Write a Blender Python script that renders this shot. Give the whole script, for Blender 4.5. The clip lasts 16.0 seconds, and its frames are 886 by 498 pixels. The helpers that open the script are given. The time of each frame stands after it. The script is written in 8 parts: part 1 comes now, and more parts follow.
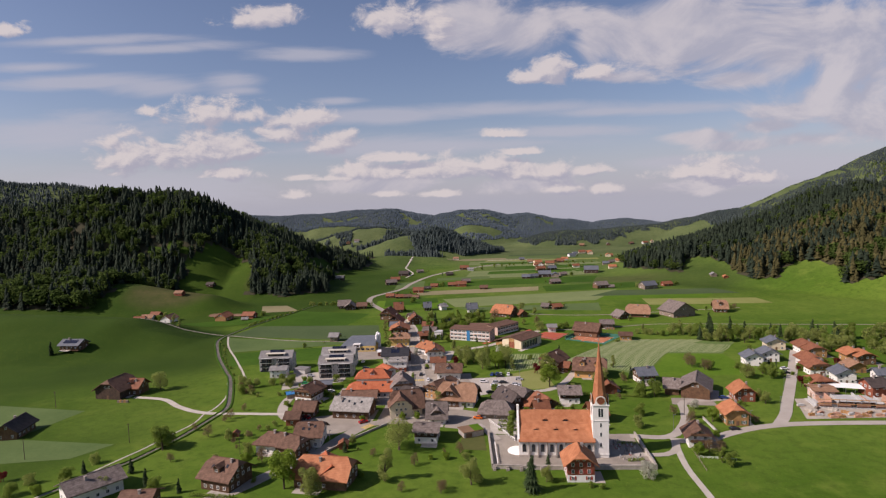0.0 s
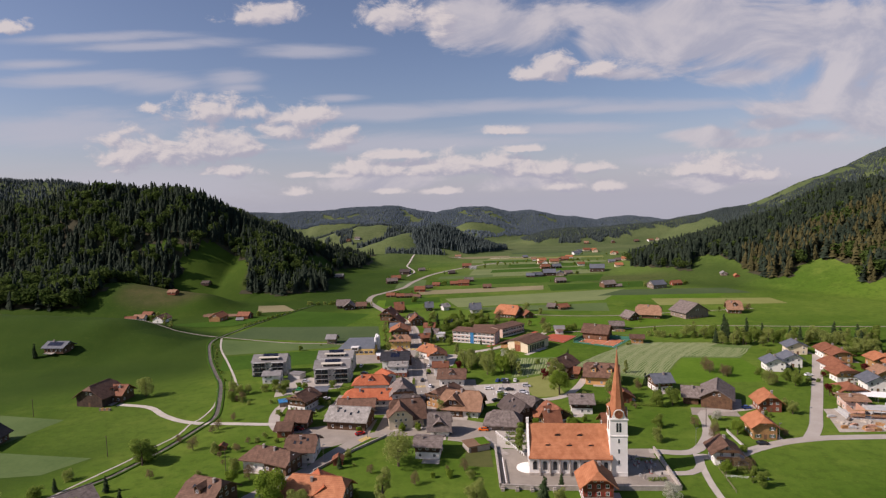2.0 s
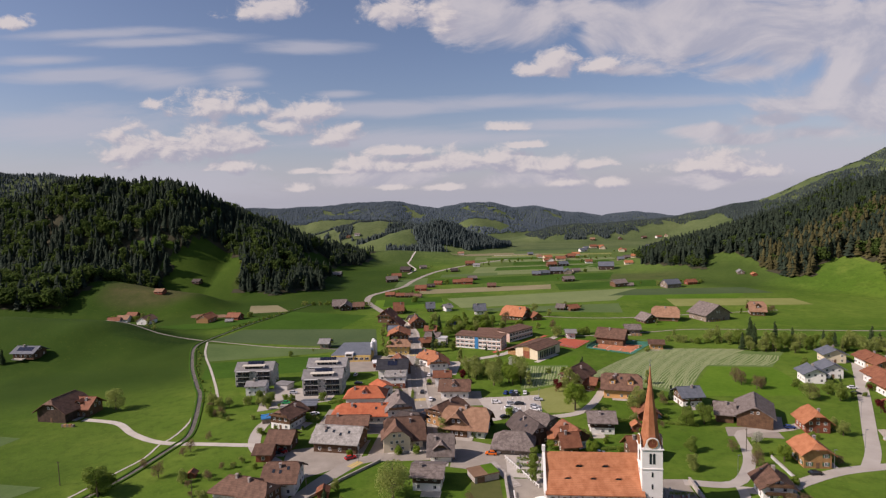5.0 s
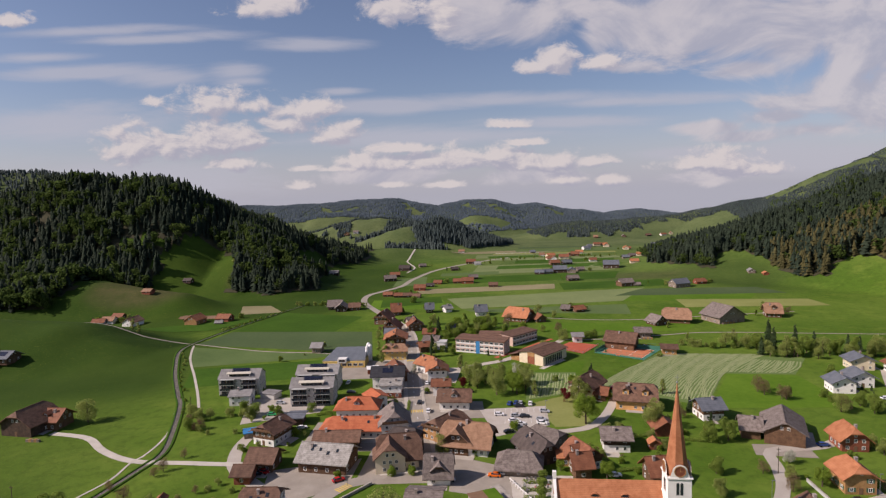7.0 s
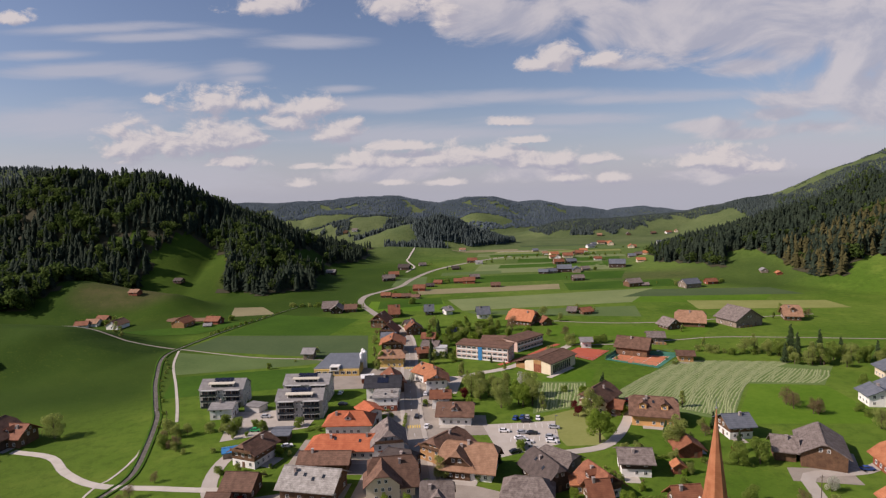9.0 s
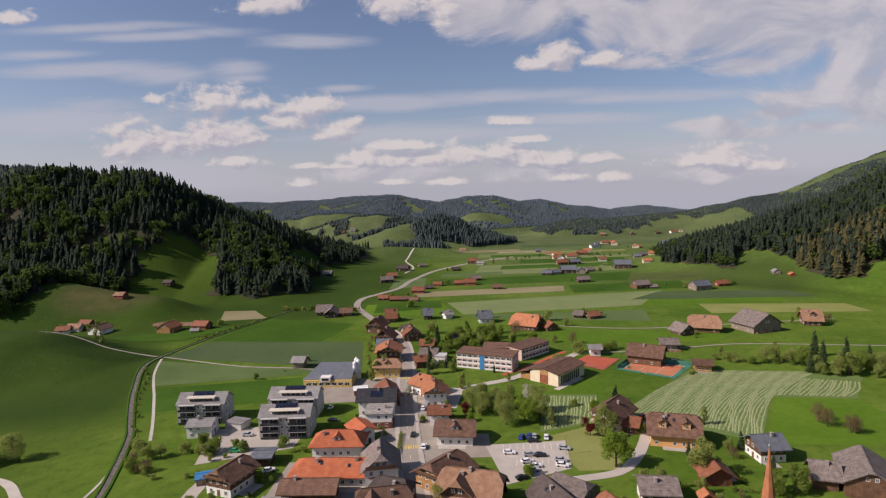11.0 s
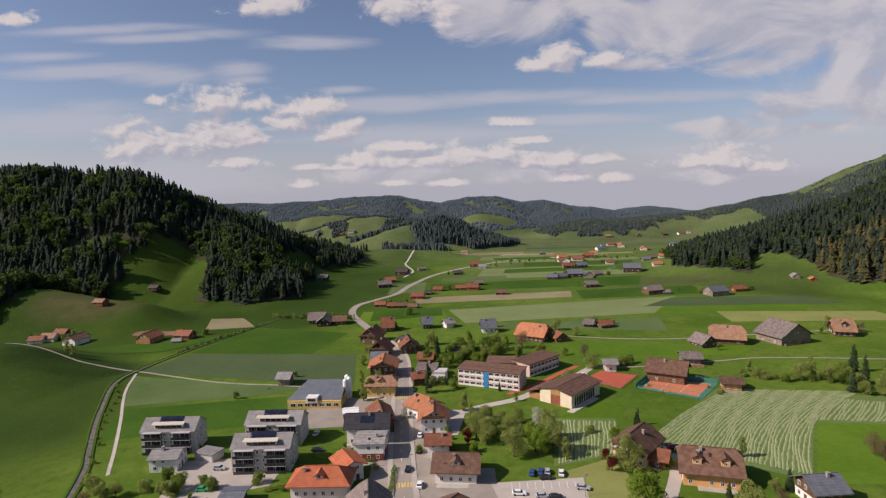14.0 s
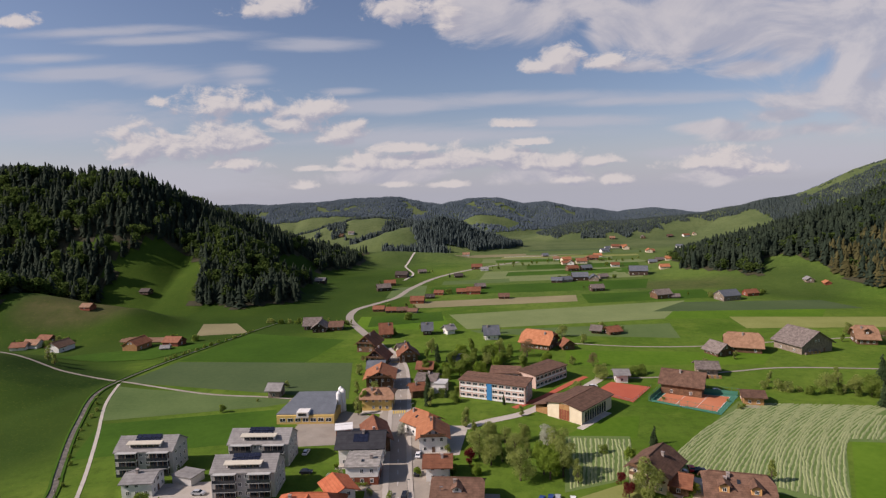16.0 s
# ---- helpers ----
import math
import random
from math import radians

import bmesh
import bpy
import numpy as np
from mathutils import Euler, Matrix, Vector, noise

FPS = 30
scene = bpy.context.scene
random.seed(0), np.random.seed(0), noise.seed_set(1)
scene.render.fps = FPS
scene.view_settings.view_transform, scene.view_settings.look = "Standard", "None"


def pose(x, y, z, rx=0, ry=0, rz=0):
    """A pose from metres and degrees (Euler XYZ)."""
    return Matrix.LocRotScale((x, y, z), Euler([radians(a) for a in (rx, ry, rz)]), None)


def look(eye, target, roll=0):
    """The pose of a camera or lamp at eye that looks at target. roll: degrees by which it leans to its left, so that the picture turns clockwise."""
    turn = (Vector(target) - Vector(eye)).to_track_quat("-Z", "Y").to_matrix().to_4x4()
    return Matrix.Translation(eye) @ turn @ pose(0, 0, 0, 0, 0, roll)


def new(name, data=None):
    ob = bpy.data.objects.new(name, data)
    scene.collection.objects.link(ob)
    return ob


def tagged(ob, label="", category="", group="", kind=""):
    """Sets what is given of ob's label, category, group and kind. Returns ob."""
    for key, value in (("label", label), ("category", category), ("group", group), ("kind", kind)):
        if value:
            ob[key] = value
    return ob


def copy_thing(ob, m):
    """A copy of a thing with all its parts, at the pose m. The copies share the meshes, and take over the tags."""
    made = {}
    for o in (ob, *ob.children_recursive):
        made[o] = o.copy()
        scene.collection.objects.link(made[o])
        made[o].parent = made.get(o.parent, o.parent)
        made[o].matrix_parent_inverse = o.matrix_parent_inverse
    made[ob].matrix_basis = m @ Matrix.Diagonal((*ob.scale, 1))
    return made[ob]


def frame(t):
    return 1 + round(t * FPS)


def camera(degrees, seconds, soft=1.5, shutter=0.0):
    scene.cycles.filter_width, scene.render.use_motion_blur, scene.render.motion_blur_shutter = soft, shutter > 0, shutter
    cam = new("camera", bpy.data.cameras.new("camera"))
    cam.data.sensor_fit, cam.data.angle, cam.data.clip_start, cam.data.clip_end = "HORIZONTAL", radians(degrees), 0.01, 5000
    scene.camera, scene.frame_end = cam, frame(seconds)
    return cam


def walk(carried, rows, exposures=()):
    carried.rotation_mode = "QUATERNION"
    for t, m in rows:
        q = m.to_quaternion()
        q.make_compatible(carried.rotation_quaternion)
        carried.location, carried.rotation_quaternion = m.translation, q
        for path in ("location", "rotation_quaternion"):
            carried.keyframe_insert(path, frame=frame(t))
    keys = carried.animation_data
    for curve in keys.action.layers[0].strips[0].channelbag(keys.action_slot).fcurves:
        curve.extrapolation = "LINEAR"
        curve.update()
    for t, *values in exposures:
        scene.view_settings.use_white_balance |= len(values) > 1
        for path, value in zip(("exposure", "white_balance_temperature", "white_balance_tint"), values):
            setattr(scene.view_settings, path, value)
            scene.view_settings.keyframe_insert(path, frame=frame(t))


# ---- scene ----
cam = camera(74.1, 16.0, soft=1.25)
METRES, EYE = 165.5, 100.0
ROWS = [
    (0.0, 0.0, 0.0, 0.0, -0.14, -4.42, 1.86),
    (0.5, -0.0005, 0.029, -0.001, -0.11, -4.44, 1.85),
    (1.0, -0.0013, 0.058, -0.0024, -0.06, -4.5, 1.83),
    (1.5, -0.0025, 0.0876, -0.0034, -0.02, -4.59, 1.82),
    (2.0, -0.0037, 0.1183, -0.0051, 0.02, -4.68, 1.82),
    (2.5, -0.0044, 0.1497, -0.0069, 0.07, -4.74, 1.81),
    (3.0, -0.0046, 0.1812, -0.0089, 0.12, -4.81, 1.81),
    (3.5, -0.0047, 0.2129, -0.0105, 0.16, -4.87, 1.8),
    (4.0, -0.0047, 0.2447, -0.0125, 0.2, -4.92, 1.79),
    (6.5, -0.0, 0.4095, -0.0215, 0.3, -5.23, 1.79),
    (7.0, 0.0009, 0.4431, -0.0236, 0.32, -5.29, 1.79),
    (7.5, 0.0017, 0.4773, -0.0249, 0.35, -5.35, 1.79),
    (8.0, 0.0025, 0.5118, -0.027, 0.37, -5.39, 1.8),
    (8.5, 0.0031, 0.5467, -0.0287, 0.39, -5.45, 1.8),
    (9.0, 0.0035, 0.5815, -0.0304, 0.41, -5.51, 1.81),
    (11.5, 0.0069, 0.7474, -0.038, 0.47, -5.56, 1.85),
    (12.0, 0.0074, 0.7785, -0.0387, 0.5, -5.55, 1.86),
    (12.5, 0.0081, 0.8085, -0.0393, 0.52, -5.53, 1.86),
    (13.0, 0.0087, 0.8379, -0.0404, 0.55, -5.5, 1.87),
    (13.5, 0.0091, 0.8647, -0.0411, 0.56, -5.48, 1.88),
    (14.0, 0.0095, 0.8925, -0.0421, 0.59, -5.45, 1.88),
    (14.5, 0.0099, 0.9195, -0.0433, 0.62, -5.41, 1.88),
    (15.0, 0.0103, 0.9462, -0.0445, 0.64, -5.37, 1.88),
    (15.5, 0.0106, 0.9725, -0.0457, 0.68, -5.33, 1.88),
    (16.0, 0.0107, 0.9986, -0.0469, 0.73, -5.3, 1.87),
]
walk(cam, [(t, pose(METRES * x, METRES * y, EYE + METRES * z, 90 + pitch, roll, yaw)) for t, x, y, z, yaw, pitch, roll in ROWS],
     [(0.0, 0.10, 6500, 25), (16.0, 0.10, 6500, 22)])

# ---- sun and sky ----
SUN_FROM = Vector((-1.0, -0.27, 0.80)).normalized()
sun_data = bpy.data.lights.new("sun", "SUN")
sun_data.energy, sun_data.angle, sun_data.color = 5.0, radians(0.6), (1.0, 0.92, 0.80)
sun = new("sun", sun_data)
sun.matrix_world = look(SUN_FROM * 900, (0, 0, 0))

world = bpy.data.worlds.new("sky")
scene.world = world
world.use_nodes = True
wn, wl = world.node_tree.nodes, world.node_tree.links
wn.clear()


def wnode(kind, **values):
    n = wn.new(kind)
    for k, v in values.items():
        n.inputs[int(k[1:])].default_value = v
    return n


def wmath(op, a, b=None, clamp=False):
    n = wn.new("ShaderNodeMath")
    n.operation, n.use_clamp = op, clamp
    for i, v in enumerate((a, b)):
        if v is None:
            continue
        if isinstance(v, (int, float)):
            n.inputs[i].default_value = v
        else:
            wl.new(v, n.inputs[i])
    return n.outputs[0]


def wsmooth(v, lo, hi):
    n = wn.new("ShaderNodeMapRange")
    n.interpolation_type = "SMOOTHSTEP"
    n.inputs[1].default_value, n.inputs[2].default_value = lo, hi
    wl.new(v, n.inputs[0])
    return n.outputs[0]


sky = wn.new("ShaderNodeTexSky")
sky.sky_type, sky.sun_disc = "NISHITA", False
sky.sun_elevation = math.asin(SUN_FROM.z)
sky.sun_rotation = math.atan2(SUN_FROM.x, SUN_FROM.y)
sky.altitude, sky.air_density, sky.dust_density, sky.ozone_density = 800, 1.0, 2.2, 1.6

coord = wn.new("ShaderNodeTexCoord")
sep = wn.new("ShaderNodeSeparateXYZ")
wl.new(coord.outputs["Generated"], sep.inputs[0])
ahead = wmath("MAXIMUM", wmath("ABSOLUTE", sep.outputs[1]), 0.12)
U = wmath("DIVIDE", sep.outputs[0], ahead)
V = wmath("DIVIDE", sep.outputs[2], ahead)
uv = wn.new("ShaderNodeCombineXYZ")
wl.new(U, uv.inputs[0])
wl.new(V, uv.inputs[1])


def cloud_noise(sx, sy, detail, rough, warp=0.0, off=0.0, up=0.0):
    mp = wn.new("ShaderNodeMapping")
    mp.inputs["Scale"].default_value = (sx, sy, 1)
    mp.inputs["Location"].default_value = (off - up * 0.7, off * 0.7 + up, off)
    wl.new(uv.outputs[0], mp.inputs[0])
    n = wn.new("ShaderNodeTexNoise")
    n.inputs["Scale"].default_value, n.inputs["Detail"].default_value = 1.0, detail
    n.inputs["Roughness"].default_value, n.inputs["Distortion"].default_value = rough, warp
    wl.new(mp.outputs[0], n.inputs["Vector"])
    return n.outputs["Fac"]


puff = cloud_noise(22, 34, 10, 0.62, 0.35, 3.1)
puff_above = cloud_noise(22, 34, 10, 0.62, 0.35, 3.1, 0.24)
streak = cloud_noise(3.2, 19, 7, 0.6, 0.4, 7.7)


def cloud(u, v, a, b, flat=1.0):
    """An oval heap of cloud round the direction u, v; flat: how much steeper its base is than its top."""
    du = wmath("DIVIDE", wmath("SUBTRACT", U, u), a)
    dv = wmath("DIVIDE", wmath("SUBTRACT", V, v), b)
    low = wmath("MULTIPLY", wmath("MINIMUM", dv, 0.0), flat)
    dv = wmath("ADD", wmath("MAXIMUM", dv, 0.0), low)
    r = wmath("ADD", wmath("MULTIPLY", du, du), wmath("MULTIPLY", dv, dv))
    return wmath("SUBTRACT", 1.0, wmath("SQRT", r))


def heap(parts, flat=1.1):
    """Several ovals grown together."""
    out = None
    for p in parts:
        c = cloud(*p, flat)
        if out is None:
            out = c
            continue
        n = wn.new("ShaderNodeMath")
        n.operation = "SMOOTH_MAX"
        n.inputs[2].default_value = 0.35
        wl.new(out, n.inputs[0])
        wl.new(c, n.inputs[1])
        out = n.outputs[0]
    return out


WEST_HEAPS = [
    (-0.524, 0.088, 0.063, 0.049), (-0.466, 0.085, 0.036, 0.037), (-0.398, 0.096, 0.07, 0.042), (-0.35, 0.101, 0.06, 0.034),
    (-0.331, 0.097, 0.054, 0.015), (-0.273, 0.122, 0.051, 0.023), (-0.233, 0.14, 0.063, 0.031), (-0.214, 0.144, 0.046, 0.019),
    (-0.18, 0.105, 0.043, 0.03), (-0.38, 0.16, 0.075, 0.03), (-0.328, 0.156, 0.048, 0.02), (-0.484, 0.166, 0.019, 0.014),
    (-0.25, 0.021, 0.026, 0.012), (-0.343, 0.06, 0.043, 0.019), (-0.372, 0.06, 0.036, 0.012),
]
VALLEY_HEAPS = [
    (-0.133, 0.053, 0.06, 0.023), (-0.085, 0.049, 0.06, 0.017), (-0.028, 0.052, 0.053, 0.023), (-0.233, 0.052, 0.031, 0.009),
    (-0.181, 0.048, 0.048, 0.007), (0.039, 0.053, 0.072, 0.028), (0.087, 0.058, 0.06, 0.025), (0.134, 0.046, 0.072, 0.023),
    (0.187, 0.045, 0.058, 0.025), (0.244, 0.046, 0.041, 0.013), (0.201, 0.018, 0.039, 0.016), (0.282, 0.014, 0.029, 0.015),
    (-0.096, 0.019, 0.031, 0.007), (0.0, 0.016, 0.036, 0.009), (0.107, 0.113, 0.041, 0.011), (0.135, 0.082, 0.048, 0.008), (-0.065, 0.078, 0.072, 0.011),
]
HIGH_HEAPS = [
    (0.424, 0.036, 0.072, 0.017), (0.457, 0.037, 0.07, 0.027), (0.486, 0.032, 0.054, 0.03), (0.524, 0.023, 0.053, 0.017),
    (0.547, 0.021, 0.022, 0.014), (-0.713, 0.307, 0.041, 0.015), (-0.28, 0.314, 0.067, 0.023),
    (-0.075, 0.303, 0.055, 0.036), (0.008, 0.285, 0.031, 0.059), (0.189, 0.212, 0.046, 0.034),
    (0.156, 0.203, 0.036, 0.016), (0.259, 0.207, 0.06, 0.018),
]
BANK_PARTS = [
    (0.064, 0.297, 0.081, 0.064), (0.129, 0.282, 0.081, 0.052), (0.204, 0.302, 0.081, 0.035), (0.273, 0.272, 0.046, 0.058),
    (0.324, 0.257, 0.058, 0.058), (0.389, 0.259, 0.116, 0.069), (0.482, 0.265, 0.127, 0.081), (0.594, 0.244, 0.15, 0.092),
    (0.696, 0.222, 0.127, 0.104), (0.671, 0.15, 0.139, 0.069), (0.728, 0.12, 0.116, 0.069), (0.597, 0.134, 0.092, 0.023),
    (0.511, 0.192, 0.092, 0.023), (0.56, 0.112, 0.081, 0.018), (0.626, 0.088, 0.127, 0.023), (0.438, 0.097, 0.081, 0.014),
    (0.513, 0.081, 0.092, 0.014), (0.324, 0.2, 0.069, 0.016), (0.143, 0.027, 0.139, 0.021), (-0.086, 0.034, 0.139, 0.016), (0.438, 0.017, 0.104, 0.016),
]
VEIL_PARTS = [
    (-0.598, 0.221, 0.199, 0.018), (-0.476, 0.21, 0.122, 0.023), (-0.343, 0.215, 0.078, 0.023), (-0.334, 0.199, 0.066, 0.013),
    (-0.681, 0.249, 0.133, 0.013), (-0.611, 0.288, 0.222, 0.013), (-0.48, 0.272, 0.199, 0.013), (-0.227, 0.254, 0.133, 0.018),
    (0.108, 0.154, 0.332, 0.018), (0.296, 0.145, 0.288, 0.015), (-0.062, 0.151, 0.222, 0.018),
    (0.202, 0.114, 0.222, 0.018), (-0.653, 0.142, 0.288, 0.038), (-0.518, 0.038, 0.332, 0.05), (0.391, 0.057, 0.133, 0.015),
    (0.618, 0.04, 0.222, 0.05), (-0.175, 0.177, 0.066, 0.01), (-0.007, 0.097, 0.332, 0.025),
]
CUMULUS_PARTS = WEST_HEAPS + VALLEY_HEAPS + HIGH_HEAPS


def toward_sun(parts, du, dv):
    """The same heaps, felt a little nearer to the sun."""
    return heap([(u + du, v - dv, a, b) for u, v, a, b in parts], 1.8)


CUMULUS, BANK, VEIL = heap(CUMULUS_PARTS, 1.8), heap(BANK_PARTS), heap(VEIL_PARTS)
broad = cloud_noise(5, 10, 9, 0.6, 0.6, 1.3)
broad_above = cloud_noise(5, 10, 9, 0.6, 0.6, 1.3, 0.22)
heap_body = wmath("ADD", CUMULUS, wmath("MULTIPLY", wmath("SUBTRACT", puff, 0.5), 2.9))
heap_sunward = wmath("ADD", toward_sun(CUMULUS_PARTS, 0.010, 0.013), wmath("MULTIPLY", wmath("SUBTRACT", puff_above, 0.5), 2.9))
heap_mask = wmath("MULTIPLY", wsmooth(heap_body, -0.22, 0.50), 0.93)
bank_body = wmath("ADD", BANK, wmath("MULTIPLY", wmath("SUBTRACT", broad, 0.5), 2.9))
bank_mask = wmath("MULTIPLY", wsmooth(bank_body, -0.02, 0.62), 0.86)
veil_mask = wmath("MULTIPLY", wsmooth(wmath("ADD", VEIL, wmath("MULTIPLY", wmath("SUBTRACT", streak, 0.5), 1.7)), 0.02, 0.8), 0.68)
haze_mask = wmath("MULTIPLY", wmath("SUBTRACT", 1.0, wsmooth(sep.outputs[2], -0.02, 0.17)), 0.8)


def cloud_colour(fac, dark, light):
    n = wn.new("ShaderNodeMix")
    n.data_type = "RGBA"
    n.inputs["A"].default_value, n.inputs["B"].default_value = (*dark, 1), (*light, 1)
    wl.new(fac, n.inputs["Factor"])
    return n.outputs["Result"]


lit_heap = cloud_colour(wsmooth(wmath("SUBTRACT", heap_body, heap_sunward), -0.42, 0.62), (4.2, 4.4, 4.95), (6.9, 6.7, 6.25))
lit_bank = cloud_colour(wsmooth(wmath("SUBTRACT", broad, broad_above), -0.15, 0.17), (4.35, 4.6, 5.1), (6.3, 6.25, 6.1))


def over(base, mask, colour):
    n = wn.new("ShaderNodeMix")
    n.data_type = "RGBA"
    wl.new(mask, n.inputs["Factor"])
    wl.new(base, n.inputs["A"])
    if isinstance(colour, tuple):
        n.inputs["B"].default_value = colour
    else:
        wl.new(colour, n.inputs["B"])
    return n.outputs["Result"]


c = over(sky.outputs[0], haze_mask, (4.9, 5.2, 5.75, 1))
c = over(c, veil_mask, (5.0, 5.3, 5.7, 1))
c = over(c, bank_mask, lit_bank)
c = over(c, heap_mask, lit_heap)
back = wnode("ShaderNodeBackground")
back.inputs[1].default_value = 0.085
wl.new(c, back.inputs[0])
out = wn.new("ShaderNodeOutputWorld")
wl.new(back.outputs[0], out.inputs[0])

# ---- materials ----
MATS = {}


def mat(name, a, b, rough=0.8, scale=0.6, fine=9.0, bump=0.15, vary=0.12, island=0.0, rows=0.0, metal=0.0, spec=0.3, row_axis=2, glow_through=0.0):
    """A surface between two colours: broad patches, fine grain, relief and a little difference from piece to piece.
    rows: courses a metre (tiles, boards); island: difference between the loose pieces of one mesh."""
    m = bpy.data.materials.new(name)
    m.use_nodes = True
    n, l = m.node_tree.nodes, m.node_tree.links
    bsdf = n["Principled BSDF"]
    bsdf.inputs["Roughness"].default_value, bsdf.inputs["Metallic"].default_value = rough, metal
    bsdf.inputs["Specular IOR Level"].default_value = spec
    tc = n.new("ShaderNodeTexCoord")
    big, small = n.new("ShaderNodeTexNoise"), n.new("ShaderNodeTexNoise")
    for t, s, d in ((big, scale, 6), (small, fine, 4)):
        t.inputs["Scale"].default_value, t.inputs["Detail"].default_value = s, d
        t.inputs["Roughness"].default_value = 0.6
        l.new(tc.outputs["Object"], t.inputs["Vector"])
    add = n.new("ShaderNodeMath")
    add.operation = "MULTIPLY_ADD"
    l.new(small.outputs["Fac"], add.inputs[0])
    add.inputs[1].default_value = 0.5
    l.new(big.outputs["Fac"], add.inputs[2])
    rng = n.new("ShaderNodeMapRange")
    rng.inputs[1].default_value, rng.inputs[2].default_value = (0.58, 0.92) if rows else (0.5, 1.0)
    l.new(add.outputs[0], rng.inputs[0])
    mix = n.new("ShaderNodeMix")
    mix.data_type = "RGBA"
    mix.inputs["A"].default_value, mix.inputs["B"].default_value = (*a, 1), (*b, 1)
    l.new(rng.outputs[0], mix.inputs["Factor"])
    col, height = mix.outputs["Result"], small.outputs["Fac"]
    hsv = n.new("ShaderNodeHueSaturation")
    l.new(col, hsv.inputs["Color"])
    if island:
        g = n.new("ShaderNodeNewGeometry")
        src, amount = g.outputs["Random Per Island"], island
    else:
        g = n.new("ShaderNodeObjectInfo")
        src, amount = g.outputs["Random"], vary
    vr = n.new("ShaderNodeMapRange")
    vr.inputs[3].default_value, vr.inputs[4].default_value = 1 - amount, 1 + amount
    l.new(src, vr.inputs[0])
    l.new(vr.outputs[0], hsv.inputs["Value"])
    col = hsv.outputs["Color"]
    if rows:
        sp = n.new("ShaderNodeSeparateXYZ")
        l.new(tc.outputs["Object"], sp.inputs[0])
        w = n.new("ShaderNodeMath")
        w.operation = "MULTIPLY"
        w.inputs[1].default_value = rows
        l.new(sp.outputs[row_axis], w.inputs[0])
        fr = n.new("ShaderNodeMath")
        fr.operation = "FRACT"
        l.new(w.outputs[0], fr.inputs[0])
        dk = n.new("ShaderNodeMapRange")
        dk.inputs[1].default_value, dk.inputs[2].default_value = 0.0, 0.28
        dk.inputs[3].default_value, dk.inputs[4].default_value = 0.72, 1.0
        l.new(fr.outputs[0], dk.inputs[0])
        mu = n.new("ShaderNodeMix")
        mu.data_type, mu.blend_type = "RGBA", "MULTIPLY"
        mu.inputs["Factor"].default_value = 1.0
        l.new(col, mu.inputs["A"])
        l.new(dk.outputs[0], mu.inputs["B"])
        col = mu.outputs["Result"]
        hh = n.new("ShaderNodeMath")
        hh.operation = "ADD"
        l.new(fr.outputs[0], hh.inputs[0])
        l.new(height, hh.inputs[1])
        height = hh.outputs[0]
    l.new(col, bsdf.inputs["Base Color"])
    if bump:
        bp = n.new("ShaderNodeBump")
        bp.inputs["Strength"].default_value, bp.inputs["Distance"].default_value = bump, 0.1
        l.new(height, bp.inputs["Height"])
        l.new(bp.outputs[0], bsdf.inputs["Normal"])
    if glow_through:
        tr, sh = n.new("ShaderNodeBsdfTranslucent"), n.new("ShaderNodeMixShader")
        sh.inputs[0].default_value = glow_through
        l.new(col, tr.inputs["Color"])
        l.new(bsdf.outputs[0], sh.inputs[1])
        l.new(tr.outputs[0], sh.inputs[2])
        l.new(sh.outputs[0], n["Material Output"].inputs["Surface"])
    MATS[name] = m
    return m


mat("roof_orange", (0.30, 0.108, 0.046), (0.43, 0.178, 0.084), 0.75, 0.5, 6, 0.3, 0.13, rows=2.6)
mat("roof_bright", (0.33, 0.085, 0.034), (0.44, 0.135, 0.058), 0.72, 0.5, 6, 0.3, 0.1, rows=2.6)
mat("roof_red", (0.150, 0.055, 0.028), (0.240, 0.097, 0.050), 0.75, 0.5, 6, 0.3, 0.15, rows=2.6)
mat("roof_brown", (0.088, 0.047, 0.030), (0.168, 0.094, 0.062), 0.8, 0.6, 6, 0.3, 0.2, rows=2.6)
mat("roof_tan", (0.195, 0.105, 0.060), (0.29, 0.168, 0.102), 0.8, 0.6, 6, 0.3, 0.15, rows=2.6)
mat("roof_dark", (0.045, 0.034, 0.030), (0.085, 0.066, 0.058), 0.8, 0.6, 6, 0.3, 0.2, rows=2.6)
mat("roof_weathered", (0.10, 0.078, 0.068), (0.21, 0.175, 0.155), 0.85, 0.8, 5, 0.3, 0.15, rows=2.6)
mat("roof_grey", (0.17, 0.162, 0.155), (0.25, 0.24, 0.23), 0.7, 0.5, 6, 0.2, 0.12, rows=2.2)
mat("roof_slate", (0.085, 0.095, 0.11), (0.14, 0.15, 0.17), 0.6, 0.5, 6, 0.2, 0.1, rows=2.2)
mat("roof_metal", (0.18, 0.195, 0.21), (0.24, 0.255, 0.27), 0.45, 0.3, 6, 0.05, 0.05, rows=1.6, metal=0.4, row_axis=0)
mat("roof_flat", (0.36, 0.36, 0.35), (0.48, 0.48, 0.46), 0.8, 0.4, 6, 0.1, 0.08)
mat("plaster_white", (0.62, 0.60, 0.56), (0.76, 0.74, 0.70), 0.85, 0.4, 8, 0.05, 0.06)
mat("church_white", (0.70, 0.68, 0.63), (0.80, 0.78, 0.74), 0.85, 0.3, 8, 0.05, 0.0)
mat("plaster_cream", (0.55, 0.46, 0.32), (0.66, 0.57, 0.42), 0.85, 0.4, 8, 0.05, 0.08)
mat("plaster_yellow", (0.50, 0.34, 0.10), (0.60, 0.42, 0.15), 0.85, 0.4, 8, 0.05, 0.05)
